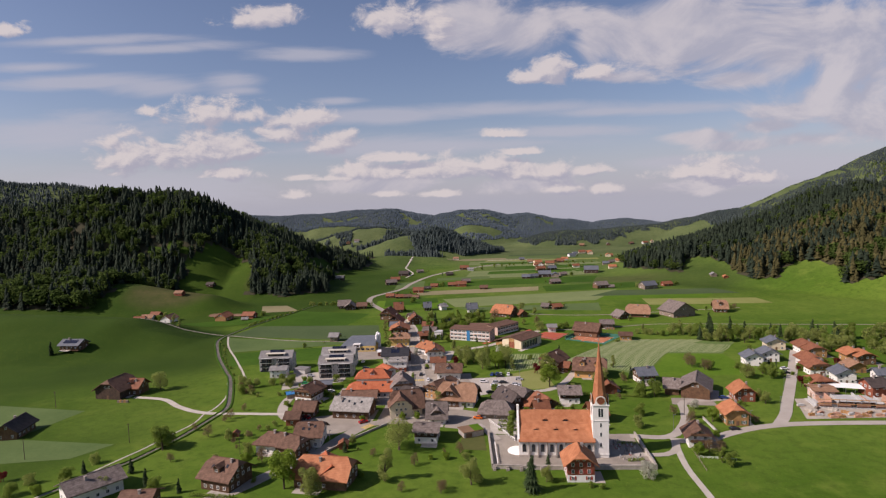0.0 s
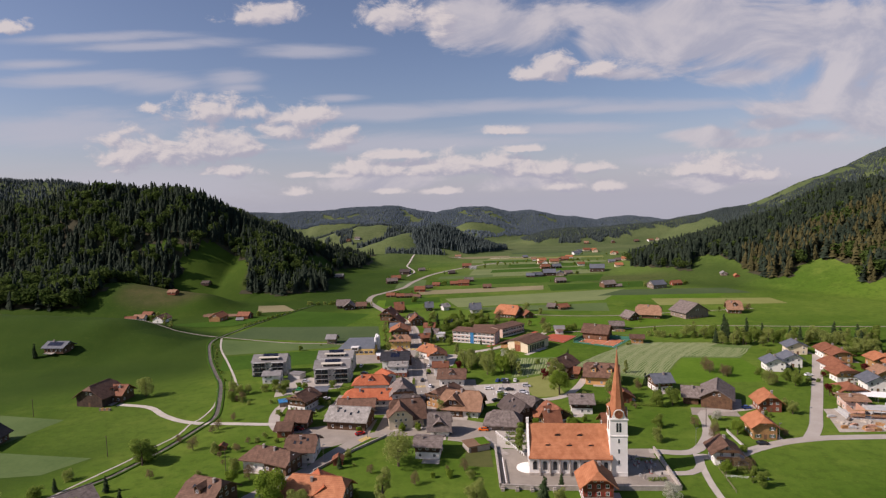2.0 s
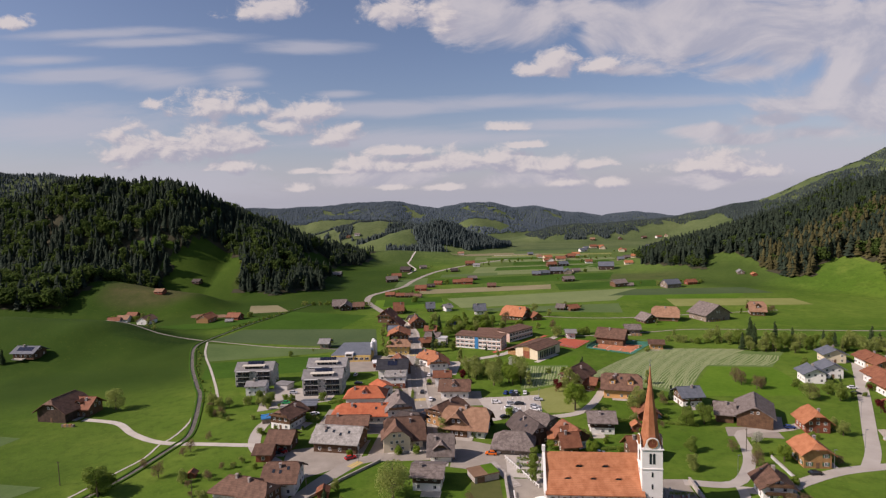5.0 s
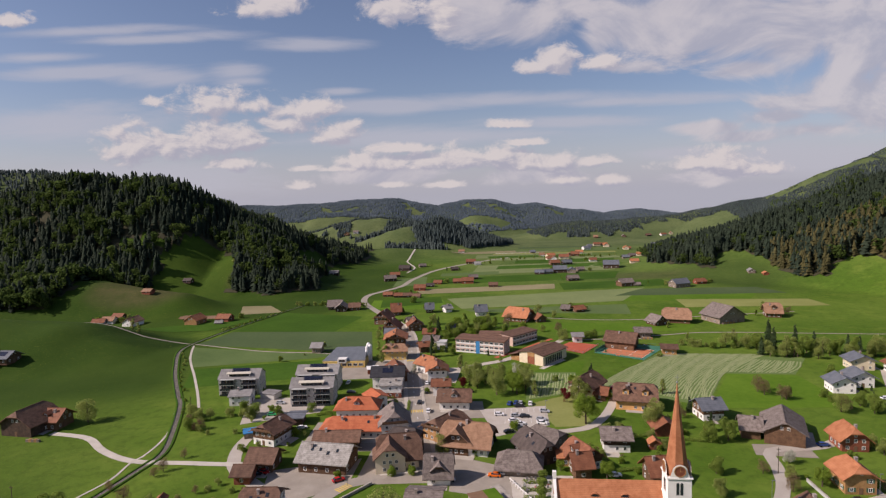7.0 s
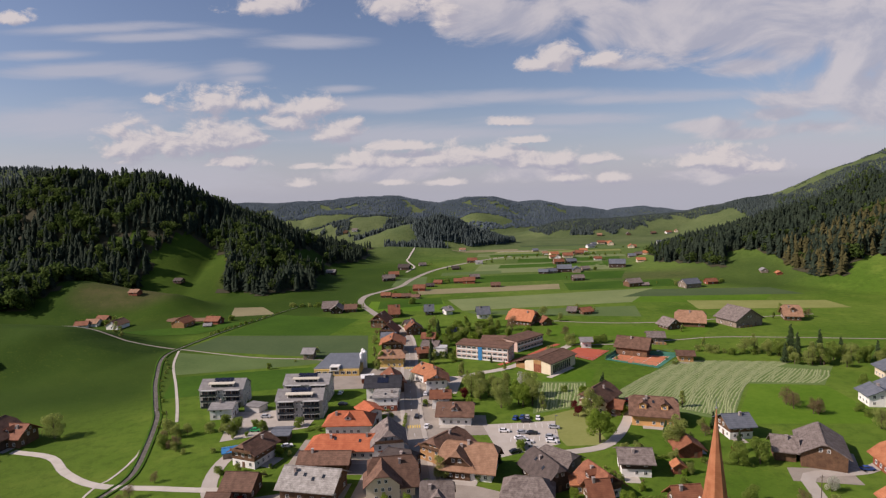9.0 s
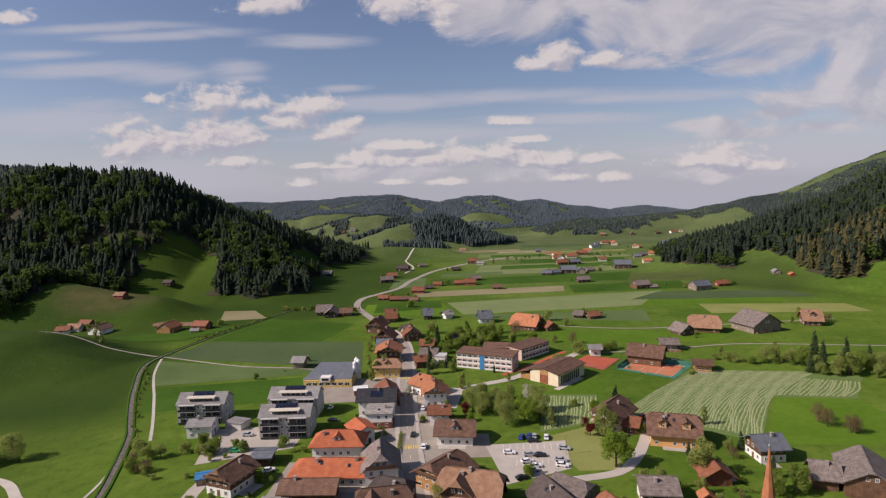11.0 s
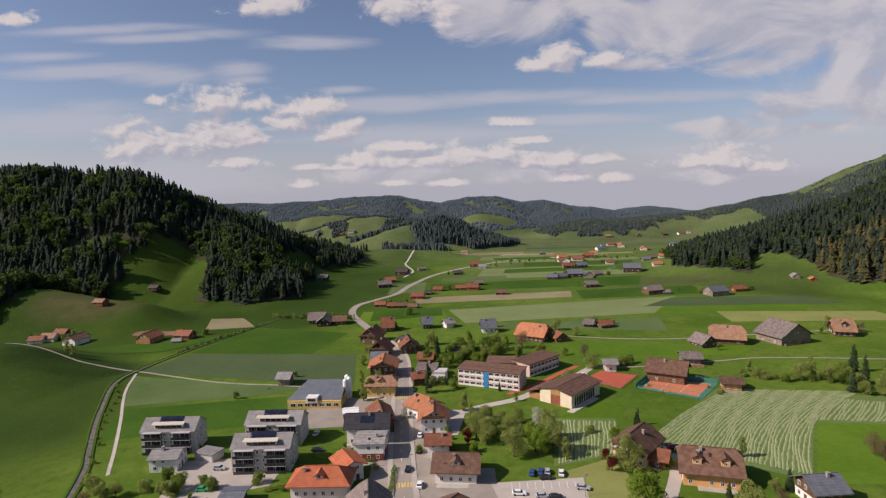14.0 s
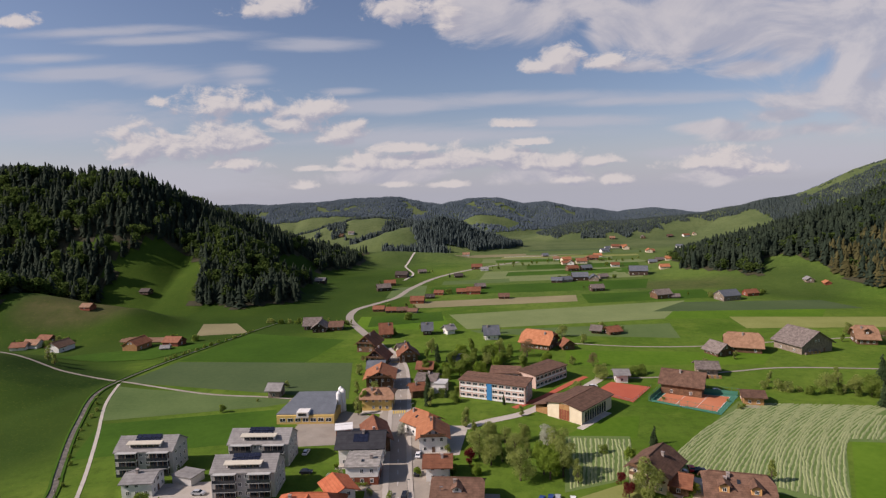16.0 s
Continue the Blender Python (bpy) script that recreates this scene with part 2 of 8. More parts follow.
mat("plaster_grey", (0.36, 0.345, 0.325), (0.46, 0.445, 0.42), 0.85, 0.4, 8, 0.05, 0.08)
mat("plaster_pink", (0.46, 0.32, 0.26), (0.56, 0.41, 0.34), 0.85, 0.4, 8, 0.05, 0.05)
mat("plaster_orange", (0.55, 0.29, 0.10), (0.64, 0.36, 0.15), 0.85, 0.4, 8, 0.05, 0.05)
mat("timber_brown", (0.085, 0.045, 0.025), (0.17, 0.095, 0.052), 0.8, 0.7, 10, 0.3, 0.2, rows=4.5)
mat("timber_red", (0.17, 0.050, 0.028), (0.27, 0.085, 0.045), 0.8, 0.7, 10, 0.3, 0.1, rows=4.5)
mat("timber_honey", (0.30, 0.155, 0.06), (0.42, 0.24, 0.10), 0.75, 0.7, 10, 0.3, 0.1, rows=4.5)
mat("timber_dark", (0.040, 0.025, 0.018), (0.085, 0.052, 0.036), 0.8, 0.7, 10, 0.3, 0.2, rows=4.5)
mat("timber_grey", (0.16, 0.125, 0.095), (0.29, 0.23, 0.18), 0.85, 0.7, 10, 0.3, 0.1, rows=4.5)
mat("frame_white", (0.66, 0.65, 0.62), (0.75, 0.74, 0.71), 0.6, 1, 9, 0.03, 0.04)
mat("frame_brown", (0.11, 0.06, 0.035), (0.17, 0.10, 0.06), 0.7, 1, 9, 0.05, 0.1)
mat("shutter_red", (0.28, 0.035, 0.025), (0.36, 0.055, 0.04), 0.6, 1, 9, 0.05, 0.1)
mat("shutter_green", (0.035, 0.09, 0.05), (0.06, 0.13, 0.08), 0.6, 1, 9, 0.05, 0.1)
mat("glass_dark", (0.018, 0.022, 0.028), (0.03, 0.036, 0.044), 0.12, 1, 9, 0.0, 0.2, spec=0.6)
mat("solar", (0.010, 0.013, 0.026), (0.018, 0.022, 0.042), 0.2, 1, 9, 0.0, 0.1, spec=0.5)
mat("chimney", (0.24, 0.20, 0.18), (0.36, 0.31, 0.28), 0.85, 1, 9, 0.1, 0.2)
mat("asphalt", (0.255, 0.225, 0.188), (0.345, 0.308, 0.262), 0.9, 0.12, 3, 0.1, 0.05)
mat("asphalt_light", (0.34, 0.305, 0.260), (0.44, 0.40, 0.35), 0.9, 0.12, 3, 0.1, 0.08)
mat("gravel", (0.36, 0.33, 0.28), (0.50, 0.46, 0.40), 0.95, 0.2, 4, 0.3, 0.06)
mat("paint_white", (0.62, 0.62, 0.60), (0.74, 0.74, 0.72), 0.7, 1, 9, 0.02, 0.0)
mat("grass_bright", (0.056, 0.122, 0.008), (0.105, 0.184, 0.017), 0.9, 0.02, 0.35, 0.4, 0.1, spec=0.06)
mat("grass_dark", (0.028, 0.070, 0.007), (0.055, 0.115, 0.012), 0.9, 0.02, 0.35, 0.4, 0.1, spec=0.06)
mat("grass_pale", (0.125, 0.16, 0.062), (0.17, 0.205, 0.085), 0.9, 0.03, 0.5, 0.4, 0.08, spec=0.06)
mat("grass_blue", (0.050, 0.080, 0.032), (0.076, 0.108, 0.044), 0.9, 0.02, 0.4, 0.4, 0.06, spec=0.06)
mat("soil_tan", (0.17, 0.152, 0.075), (0.24, 0.21, 0.11), 0.95, 0.03, 0.6, 0.3, 0.1)
mat("earth_brown", (0.15, 0.085, 0.05), (0.24, 0.15, 0.09), 0.95, 0.05, 0.6, 0.4, 0.1)
mat("water", (0.040, 0.034, 0.025), (0.21, 0.18, 0.14), 0.5, 0.5, 1.6, 0.3, 0.0, spec=0.5)
mat("stone_wall", (0.26, 0.23, 0.20), (0.42, 0.38, 0.33), 0.9, 0.7, 5, 0.4, 0.1)
mat("clay_court", (0.40, 0.13, 0.06), (0.48, 0.18, 0.09), 0.9, 0.08, 2, 0.05, 0.05)
mat("clay_red", (0.36, 0.075, 0.04), (0.43, 0.11, 0.06), 0.9, 0.08, 2, 0.05, 0.05)
mat("court_green", (0.045, 0.16, 0.11), (0.06, 0.20, 0.14), 0.9, 0.08, 2, 0.05, 0.05)
mat("bark", (0.065, 0.045, 0.032), (0.12, 0.088, 0.062), 0.9, 2, 9, 0.4, 0.2)
mat("conifer", (0.014, 0.023, 0.016), (0.031, 0.042, 0.025), 0.9, 0.05, 0.9, 0.0, island=0.25, spec=0.08)
mat("spruce_needle", (0.020, 0.038, 0.014), (0.048, 0.070, 0.028), 0.9, 0.3, 2.5, 0.0, island=0.25, spec=0.08)
# lit copy of the conifer material: warm sunlight is put into its colour
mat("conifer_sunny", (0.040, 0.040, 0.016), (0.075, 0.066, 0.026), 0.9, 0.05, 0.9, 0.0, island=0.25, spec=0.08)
mat("leaf_bright", (0.165, 0.255, 0.028), (0.265, 0.350, 0.056), 0.8, 0.3, 1.5, 0.0, island=0.2, glow_through=0.55, spec=0.1)
mat("leaf_mid", (0.155, 0.225, 0.038), (0.255, 0.325, 0.068), 0.8, 0.3, 1.5, 0.0, island=0.2, glow_through=0.55, spec=0.1)
mat("leaf_olive", (0.235, 0.285, 0.072), (0.335, 0.375, 0.11), 0.8, 0.3, 1.5, 0.0, island=0.2, glow_through=0.55, spec=0.1)
mat("leaf_russet", (0.20, 0.140, 0.075), (0.27, 0.195, 0.105), 0.8, 0.3, 1.5, 0.0, island=0.2, glow_through=0.55, spec=0.1)
mat("leaf_red", (0.11, 0.016, 0.018), (0.19, 0.030, 0.030), 0.8, 0.3, 1.5, 0.0, island=0.2, glow_through=0.55, spec=0.1)
mat("blossom", (0.42, 0.42, 0.33), (0.60, 0.60, 0.50), 0.8, 0.3, 1.5, 0.0, island=0.25, glow_through=0.55, spec=0.1)
for nm, c1 in (("car_white", (0.7, 0.7, 0.7)), ("car_silver", (0.35, 0.36, 0.38)), ("car_black", (0.015, 0.016, 0.02)),
               ("car_blue", (0.03, 0.06, 0.2)), ("car_red", (0.4, 0.02, 0.02)), ("car_orange", (0.65, 0.13, 0.01)), ("car_green", (0.02, 0.3, 0.1))):
    mat(nm, c1, tuple(v * 1.15 for v in c1), 0.25, 0.5, 5, 0.0, 0.02, spec=0.5)
mat("tyre", (0.015, 0.015, 0.016), (0.03, 0.03, 0.03), 0.9, 1, 9, 0.0, 0.0)
mat("metal_grey", (0.26, 0.27, 0.28), (0.34, 0.35, 0.36), 0.4, 1, 9, 0.0, 0.05, metal=0.7)
mat("blue_panel", (0.03, 0.16, 0.36), (0.05, 0.22, 0.44), 0.5, 1, 9, 0.0, 0.0)
mat("canvas", (0.46, 0.42, 0.34), (0.54, 0.50, 0.41), 0.85, 1, 9, 0.0, 0.05)
mat("rubble", (0.30, 0.26, 0.21), (0.47, 0.42, 0.35), 0.95, 0.25, 3, 0.4, 0.05)
mat("brick_red", (0.35, 0.19, 0.12), (0.47, 0.28, 0.20), 0.9, 0.8, 6, 0.2, 0.15)
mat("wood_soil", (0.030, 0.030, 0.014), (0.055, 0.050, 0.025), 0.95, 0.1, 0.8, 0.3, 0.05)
# distant woods: blue haze of the distance is put into both base colours
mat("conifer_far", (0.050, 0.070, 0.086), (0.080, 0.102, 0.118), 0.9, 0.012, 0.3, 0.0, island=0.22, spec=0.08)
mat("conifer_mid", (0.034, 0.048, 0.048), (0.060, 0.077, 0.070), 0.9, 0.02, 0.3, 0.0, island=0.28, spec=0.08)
mat("leaf_wood", (0.042, 0.074, 0.017), (0.100, 0.144, 0.034), 0.9, 0.04, 0.4, 0.0, island=0.25, glow_through=0.5, spec=0.1)
mat("hay_row", (0.205, 0.245, 0.105), (0.285, 0.315, 0.145), 0.95, 0.4, 2.5, 0.3, 0.0)
mat("roof_black", (0.026, 0.026, 0.030), (0.045, 0.045, 0.05), 0.55, 0.5, 6, 0.1, 0.05, rows=1.2)
mat("grass_mown", (0.095, 0.148, 0.042), (0.138, 0.192, 0.064), 0.9, 0.05, 0.7, 0.4, 0.05, spec=0.06)
mat("grass_olive", (0.165, 0.185, 0.052), (0.225, 0.235, 0.078), 0.9, 0.05, 0.7, 0.4, 0.05, spec=0.06)
mat("grass_deep", (0.022, 0.054, 0.006), (0.044, 0.09, 0.013), 0.9, 0.03, 0.5, 0.5, 0.05, spec=0.06)
mat("grass_brown", (0.058, 0.075, 0.022), (0.105, 0.105, 0.036), 0.9, 0.03, 0.4, 0.4, 0.05, spec=0.06)
mat("paint_yellow", (0.55, 0.38, 0.06), (0.64, 0.46, 0.10), 0.7, 1, 9, 0.02, 0.0)
mat("grass_cut", (0.070, 0.112, 0.036), (0.110, 0.156, 0.055), 0.9, 0.03, 0.6, 0.4, 0.05, spec=0.06)
mat("roof_pale", (0.20, 0.185, 0.165), (0.36, 0.34, 0.31), 0.85, 0.7, 5, 0.3, 0.05, rows=2.6)
mat("asphalt_old", (0.225, 0.195, 0.160), (0.325, 0.288, 0.240), 0.9, 0.15, 2.5, 0.2, 0.05)

# ---- shape of the land ----
def crest(x, y, pts):
    """Height of a ridge over a line of (x, y, height, reach)."""
    best = np.zeros_like(x)
    for (x0, y0, z0, w0), (x1, y1, z1, w1) in zip(pts, pts[1:]):
        dx, dy = x1 - x0, y1 - y0
        t = np.clip(((x - x0) * dx + (y - y0) * dy) / (dx * dx + dy * dy), 0, 1)
        d = np.hypot(x - x0 - t * dx, y - y0 - t * dy) / (w0 + t * (w1 - w0))
        s = np.clip(1 - d, 0, 1)
        best = np.maximum(best, (z0 + t * (z1 - z0)) * s * s * (3 - 2 * s))
    return best


def ripple(x, y):
    return (np.sin(x * 0.021 + 1.3 * np.sin(y * 0.013)) + np.sin(y * 0.027 + 1.1 * np.sin(x * 0.017 + 2))
            + 0.6 * np.sin(x * 0.055 + y * 0.043) + 0.5 * np.sin(y * 0.083 - x * 0.06 + 1)) / 3.1


LEFT_HILL = [(-1100, 770, 108, 190), (-520, 790, 98, 165), (-430, 780, 121, 160), (-340, 790, 119, 168), (-268, 865, 73, 145), (-190, 925, 30, 105), (-130, 985, 8, 60)]
LEFT_SPUR = [(-310, 820, 96, 150), (-225, 745, 44, 108), (-175, 690, 10, 70)]
RIGHT_HILL = [(235, 805, 3, 50), (271, 810, 5, 70), (295, 812, 12, 95), (326, 815, 25, 125), (354, 812, 33, 150), (388, 810, 40, 180), (423, 808, 48, 205), (457, 805, 56, 220), (537, 795, 78, 255), (650, 780, 106, 290), (1100, 770, 165, 340)]
KNOLL = [(-200, 1120, 4, 50), (-154, 1115, 17, 65), (-122, 1110, 26, 75), (-93, 1110, 37, 80), (-73, 1115, 42, 85), (-50, 1125, 42, 80), (-17, 1130, 49, 80), (8, 1135, 42, 75), (58, 1145, 20, 62), (98, 1150, 5, 45)]
# wooded heights that close the valley, from the nearest to the farthest
FARM_HILL = [(-400, 1250, 30, 110), (-285, 1250, 20, 100), (-261, 1250, 28, 105), (-216, 1250, 40, 110), (-170, 1250, 52, 115), (-136, 1250, 53, 115), (-80, 1250, 45, 105), (-36, 1255, 28, 90), (0, 1260, 8, 60)]
EAST_BENCH = [(153, 1330, 2, 70), (201, 1330, 7, 90), (231, 1330, 15, 110), (249, 1330, 27, 125), (285, 1330, 30, 130), (321, 1330, 29, 130), (369, 1330, 30, 130), (428, 1330, 34, 130), (488, 1330, 38, 135), (547, 1330, 48, 140), (595, 1325, 55, 150), (654, 1310, 62, 180)]
EAST_RIDGE = [(638, 1300, 63, 260), (684, 1300, 70, 270), (730, 1300, 77, 280), (781, 1300, 96, 290), (821, 1300, 115, 300), (855, 1300, 133, 310), (897, 1300, 147, 320), (1000, 1300, 196, 350), (1200, 1300, 290, 420), (1700, 1300, 400, 500)]
BACK_WOOD = [(-420, 1400, 46, 110), (-319, 1400, 50, 110), (-280, 1400, 60, 120), (-242, 1400, 62, 120), (-191, 1400, 58, 120), (-120, 1410, 46, 110), (-60, 1420, 30, 100)]
FAR_RIDGE = [(-1300, 1640, 90, 260), (-560, 1630, 80, 240), (-341, 1620, 80, 230), (-281, 1620, 82, 230), (-222, 1620, 84, 230), (-144, 1620, 88, 230), (-104, 1620, 80, 220), (-68, 1620, 74, 220), (-23, 1620, 68, 220), (14, 1620, 73, 220), (58, 1620, 79, 220),
             (102, 1620, 77, 220), (139, 1620, 66, 215), (168, 1620, 60, 210), (197, 1620, 60, 210), (227, 1620, 63, 210), (256, 1620, 57, 200), (285, 1620, 50, 200), (337, 1620, 45, 190), (374, 1620, 38, 180), (410, 1620, 28, 170), (450, 1620, 18, 150)]
BACK_RIDGE = [(-1500, 1150, 190, 330), (-850, 1150, 168, 250), (-744, 1150, 163, 200), (-703, 1150, 155, 180), (-660, 1150, 138, 160), (-590, 1170, 95, 140)]
FAR_SPUR = [(20, 1480, 30, 90), (70, 1470, 46, 110), (130, 1480, 40, 100), (190, 1490, 26, 90), (240, 1500, 14, 70)]
HORIZON_HILL = [(430, 1850, 12, 120), (489, 1850, 21, 130), (522, 1850, 30, 140), (573, 1850, 33, 140), (624, 1850, 27, 140), (674, 1850, 18, 130), (760, 1850, 12, 120)]


def land(x, y):
    x, y = np.asarray(x, float), np.asarray(y, float)
    h = np.maximum(crest(x, y, LEFT_HILL), crest(x, y, LEFT_SPUR))
    h = np.maximum(h, crest(x, y, [(-560, 470, 30, 130), (-400, 462, 25, 100), (-262, 455, 19, 75), (-190, 432, 2, 45)]))
    h = np.maximum(h, crest(x, y, [(-420, 620, 30, 90), (-320, 605, 26, 62), (-245, 592, 15, 52)]))
    h = np.maximum(h, crest(x, y, RIGHT_HILL))
    s = np.clip((x - 350) + np.clip((y - 575) * 0.7, -400, 42), 0, 240)
    h = np.maximum(h, 0.42 * s * s / (s + 14) * np.clip((1100 - y) / 250, 0, 1))
    h = np.maximum(h, crest(x, y, [(-200, 1010, 12, 60), (-90, 1000, 14, 60), (-20, 1010, 9, 50)]))
    h = h * (1 + 0.13 * ripple(x, y))
    far = np.zeros_like(h)
    for line in (KNOLL, FARM_HILL, EAST_BENCH, EAST_RIDGE, BACK_WOOD, FAR_SPUR, FAR_RIDGE, HORIZON_HILL, BACK_RIDGE):
        far = np.maximum(far, crest(x, y, line))
    h = np.maximum(h, far * (1 + 0.05 * ripple(x * 0.8, y * 0.8)))
    fall = np.clip(np.hypot(x, y - 300) - 1750, 0, 4000) * 0.075
    return h + 0.012 * np.clip(h, 0, 60) * np.sin(x * 0.16 + np.sin(y * 0.11) * 2) - fall


def bisect_right(values, x):
    lo, hi = 0, len(values)
    while lo < hi:
        mid = (lo + hi) // 2
        if x < values[mid]:
            hi = mid
        else:
            lo = mid + 1
    return lo


def axis(parts):
    out = []
    for a, b, n in parts:
        out += list(np.linspace(a, b, n, endpoint=False))
    return np.array(out + [parts[-1][1]])


def link_mesh(name, verts, faces, material, parent=None, smooth=False):
    me = bpy.data.meshes.new(name)
    me.from_pydata(verts, [], faces)
    me.materials.append(MATS[material] if isinstance(material, str) else material)
    if smooth:
        me.polygons.foreach_set("use_smooth", [True] * len(me.polygons))
    me.update()
    ob = new(name, me)
    if parent is not None:
        ob.parent = parent
    return ob


def sheet(name, gx, gy, z, material):
    nx, ny = len(gx), len(gy)
    X, Y = np.meshgrid(gx, gy)
    v = np.stack([X.ravel(), Y.ravel(), z(X, Y).ravel()], 1)
    i = (np.arange(ny - 1)[:, None] * nx + np.arange(nx - 1)[None, :]).ravel()
    f = np.stack([i, i + 1, i + nx + 1, i + nx], 1)
    return link_mesh(name, v.tolist(), f.tolist(), material, smooth=True)


def patch(x, y, cx, cy, a, b, soft=0.35):
    """1 inside an oval of the plan, fading over its uneven edge."""
    r = np.hypot((x - cx) / a, (y - cy) / b) + 0.12 * ripple(x * 2.3, y * 2.3)
    return np.clip((1 + soft / 2 - r) / soft, 0, 1)


def ground_tones(x, y):
    """Colour masks: painted cloud shade, mostly west of the stream; thin brown grazing; painted distance haze."""
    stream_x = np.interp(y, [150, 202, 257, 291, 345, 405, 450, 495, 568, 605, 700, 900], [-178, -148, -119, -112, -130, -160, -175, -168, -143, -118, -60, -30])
    # where cloud shade is put into the grass colour
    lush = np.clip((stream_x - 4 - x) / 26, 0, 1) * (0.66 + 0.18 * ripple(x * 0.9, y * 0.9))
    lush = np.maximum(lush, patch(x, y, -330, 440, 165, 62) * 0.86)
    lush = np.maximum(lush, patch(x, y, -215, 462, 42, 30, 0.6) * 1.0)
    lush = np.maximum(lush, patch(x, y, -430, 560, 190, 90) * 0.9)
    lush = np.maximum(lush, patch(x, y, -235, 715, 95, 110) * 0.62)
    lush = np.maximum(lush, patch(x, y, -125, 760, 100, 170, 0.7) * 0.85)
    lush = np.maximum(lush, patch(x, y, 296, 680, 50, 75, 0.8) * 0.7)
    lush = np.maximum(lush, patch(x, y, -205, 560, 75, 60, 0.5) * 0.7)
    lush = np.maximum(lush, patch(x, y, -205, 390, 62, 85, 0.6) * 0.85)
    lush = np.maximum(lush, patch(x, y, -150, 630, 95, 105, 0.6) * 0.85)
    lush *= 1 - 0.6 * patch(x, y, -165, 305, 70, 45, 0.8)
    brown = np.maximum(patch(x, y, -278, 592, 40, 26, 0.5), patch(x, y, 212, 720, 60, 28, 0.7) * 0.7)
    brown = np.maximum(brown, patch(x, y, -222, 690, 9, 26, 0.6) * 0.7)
    # grows with distance: haze put into the grass colour
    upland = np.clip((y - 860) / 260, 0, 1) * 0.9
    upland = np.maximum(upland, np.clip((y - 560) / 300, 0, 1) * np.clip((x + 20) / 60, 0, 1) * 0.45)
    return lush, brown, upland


# meadow ground: fresh grass, mown and grazed patches, dandelions and darker tufts; cloud shade and haze painted in
def meadow_material():
    m = bpy.data.materials.new("meadow")
    m.use_nodes = True
    n, l = m.node_tree.nodes, m.node_tree.links
    bsdf = n["Principled BSDF"]
    bsdf.inputs["Roughness"].default_value, bsdf.inputs["Specular IOR Level"].default_value = 0.95, 0.06
    tc = n.new("ShaderNodeTexCoord")

    def noise_at(s, d=5, r=0.6):
        t = n.new("ShaderNodeTexNoise")
        t.inputs["Scale"].default_value, t.inputs["Detail"].default_value, t.inputs["Roughness"].default_value = s, d, r
        l.new(tc.outputs["Object"], t.inputs["Vector"])
        return t.outputs["Fac"]

    def mixed(a, b, f, lo, hi):
        r = n.new("ShaderNodeMapRange")
        r.inputs[1].default_value, r.inputs[2].default_value = lo, hi
        l.new(f, r.inputs[0])
        x = n.new("ShaderNodeMix")
        x.data_type = "RGBA"
        l.new(r.outputs[0], x.inputs["Factor"])
        for v, k in ((a, "A"), (b, "B")):
            if isinstance(v, tuple):
                x.inputs[k].default_value = (*v, 1)
            else:
                l.new(v, x.inputs[k])
        return x.outputs["Result"]

    def tone_mask(name):
        a = n.new("ShaderNodeAttribute")
        a.attribute_name = name
        return a.outputs["Fac"]

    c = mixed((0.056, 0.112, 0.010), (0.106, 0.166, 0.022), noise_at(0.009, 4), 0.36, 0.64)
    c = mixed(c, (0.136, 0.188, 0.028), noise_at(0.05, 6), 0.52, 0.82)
    # dark green that paints the cloud shade
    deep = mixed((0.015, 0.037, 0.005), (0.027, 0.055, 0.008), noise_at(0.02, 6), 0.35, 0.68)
    c = mixed(c, deep, tone_mask("lush"), 0.0, 1.0)
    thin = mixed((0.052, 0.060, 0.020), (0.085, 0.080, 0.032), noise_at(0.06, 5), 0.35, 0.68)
    c = mixed(c, thin, tone_mask("brown"), 0.0, 1.0)
    # muted paler green that paints the distance haze
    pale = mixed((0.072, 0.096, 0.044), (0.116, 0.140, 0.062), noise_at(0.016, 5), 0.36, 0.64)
    c = mixed(c, pale, tone_mask("upland"), 0.0, 1.0)
    tuft = mixed(c, (0.030, 0.058, 0.008), noise_at(0.22, 8, 0.72), 0.46, 0.90)
    c = mixed(tuft, (0.19, 0.20, 0.03), noise_at(1.1, 3), 0.60, 0.95)
    l.new(c, bsdf.inputs["Base Color"])
    b = n.new("ShaderNodeBump")
    b.inputs["Strength"].default_value, b.inputs["Distance"].default_value = 0.5, 0.3
    l.new(noise_at(0.7, 6), b.inputs["Height"])
    l.new(b.outputs[0], bsdf.inputs["Normal"])
    return m


MATS["meadow"] = meadow_material()
gx = axis([(-5200, -1500, 20), (-1500, -620, 44), (-620, -130, 123), (-130, 240, 30), (240, 620, 95), (620, 1800, 60), (1800, 5200, 18)])
gy = axis([(-3500, 0, 16), (0, 380, 40), (380, 1050, 168), (1050, 1900, 110), (1900, 5200, 30)])
GX, GY = list(gx), list(gy)
HEIGHT = land(*np.meshgrid(gx, gy)).tolist()


def ground_z(x, y):
    """Height of the ground sheet at a place, between its four nearest corners."""
    i = min(max(bisect_right(GX, x) - 1, 0), len(GX) - 2)
    j = min(max(bisect_right(GY, y) - 1, 0), len(GY) - 2)
    u, w = (x - GX[i]) / (GX[i + 1] - GX[i]), (y - GY[j]) / (GY[j + 1] - GY[j])
    a, b = HEIGHT[j], HEIGHT[j + 1]
    return (a[i] * (1 - u) + a[i + 1] * u) * (1 - w) + (b[i] * (1 - u) + b[i + 1] * u) * w


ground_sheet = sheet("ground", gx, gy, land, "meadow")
for key, values in zip(("lush", "brown", "upland"), ground_tones(*np.meshgrid(gx, gy))):
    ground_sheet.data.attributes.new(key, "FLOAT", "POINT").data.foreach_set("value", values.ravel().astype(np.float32))
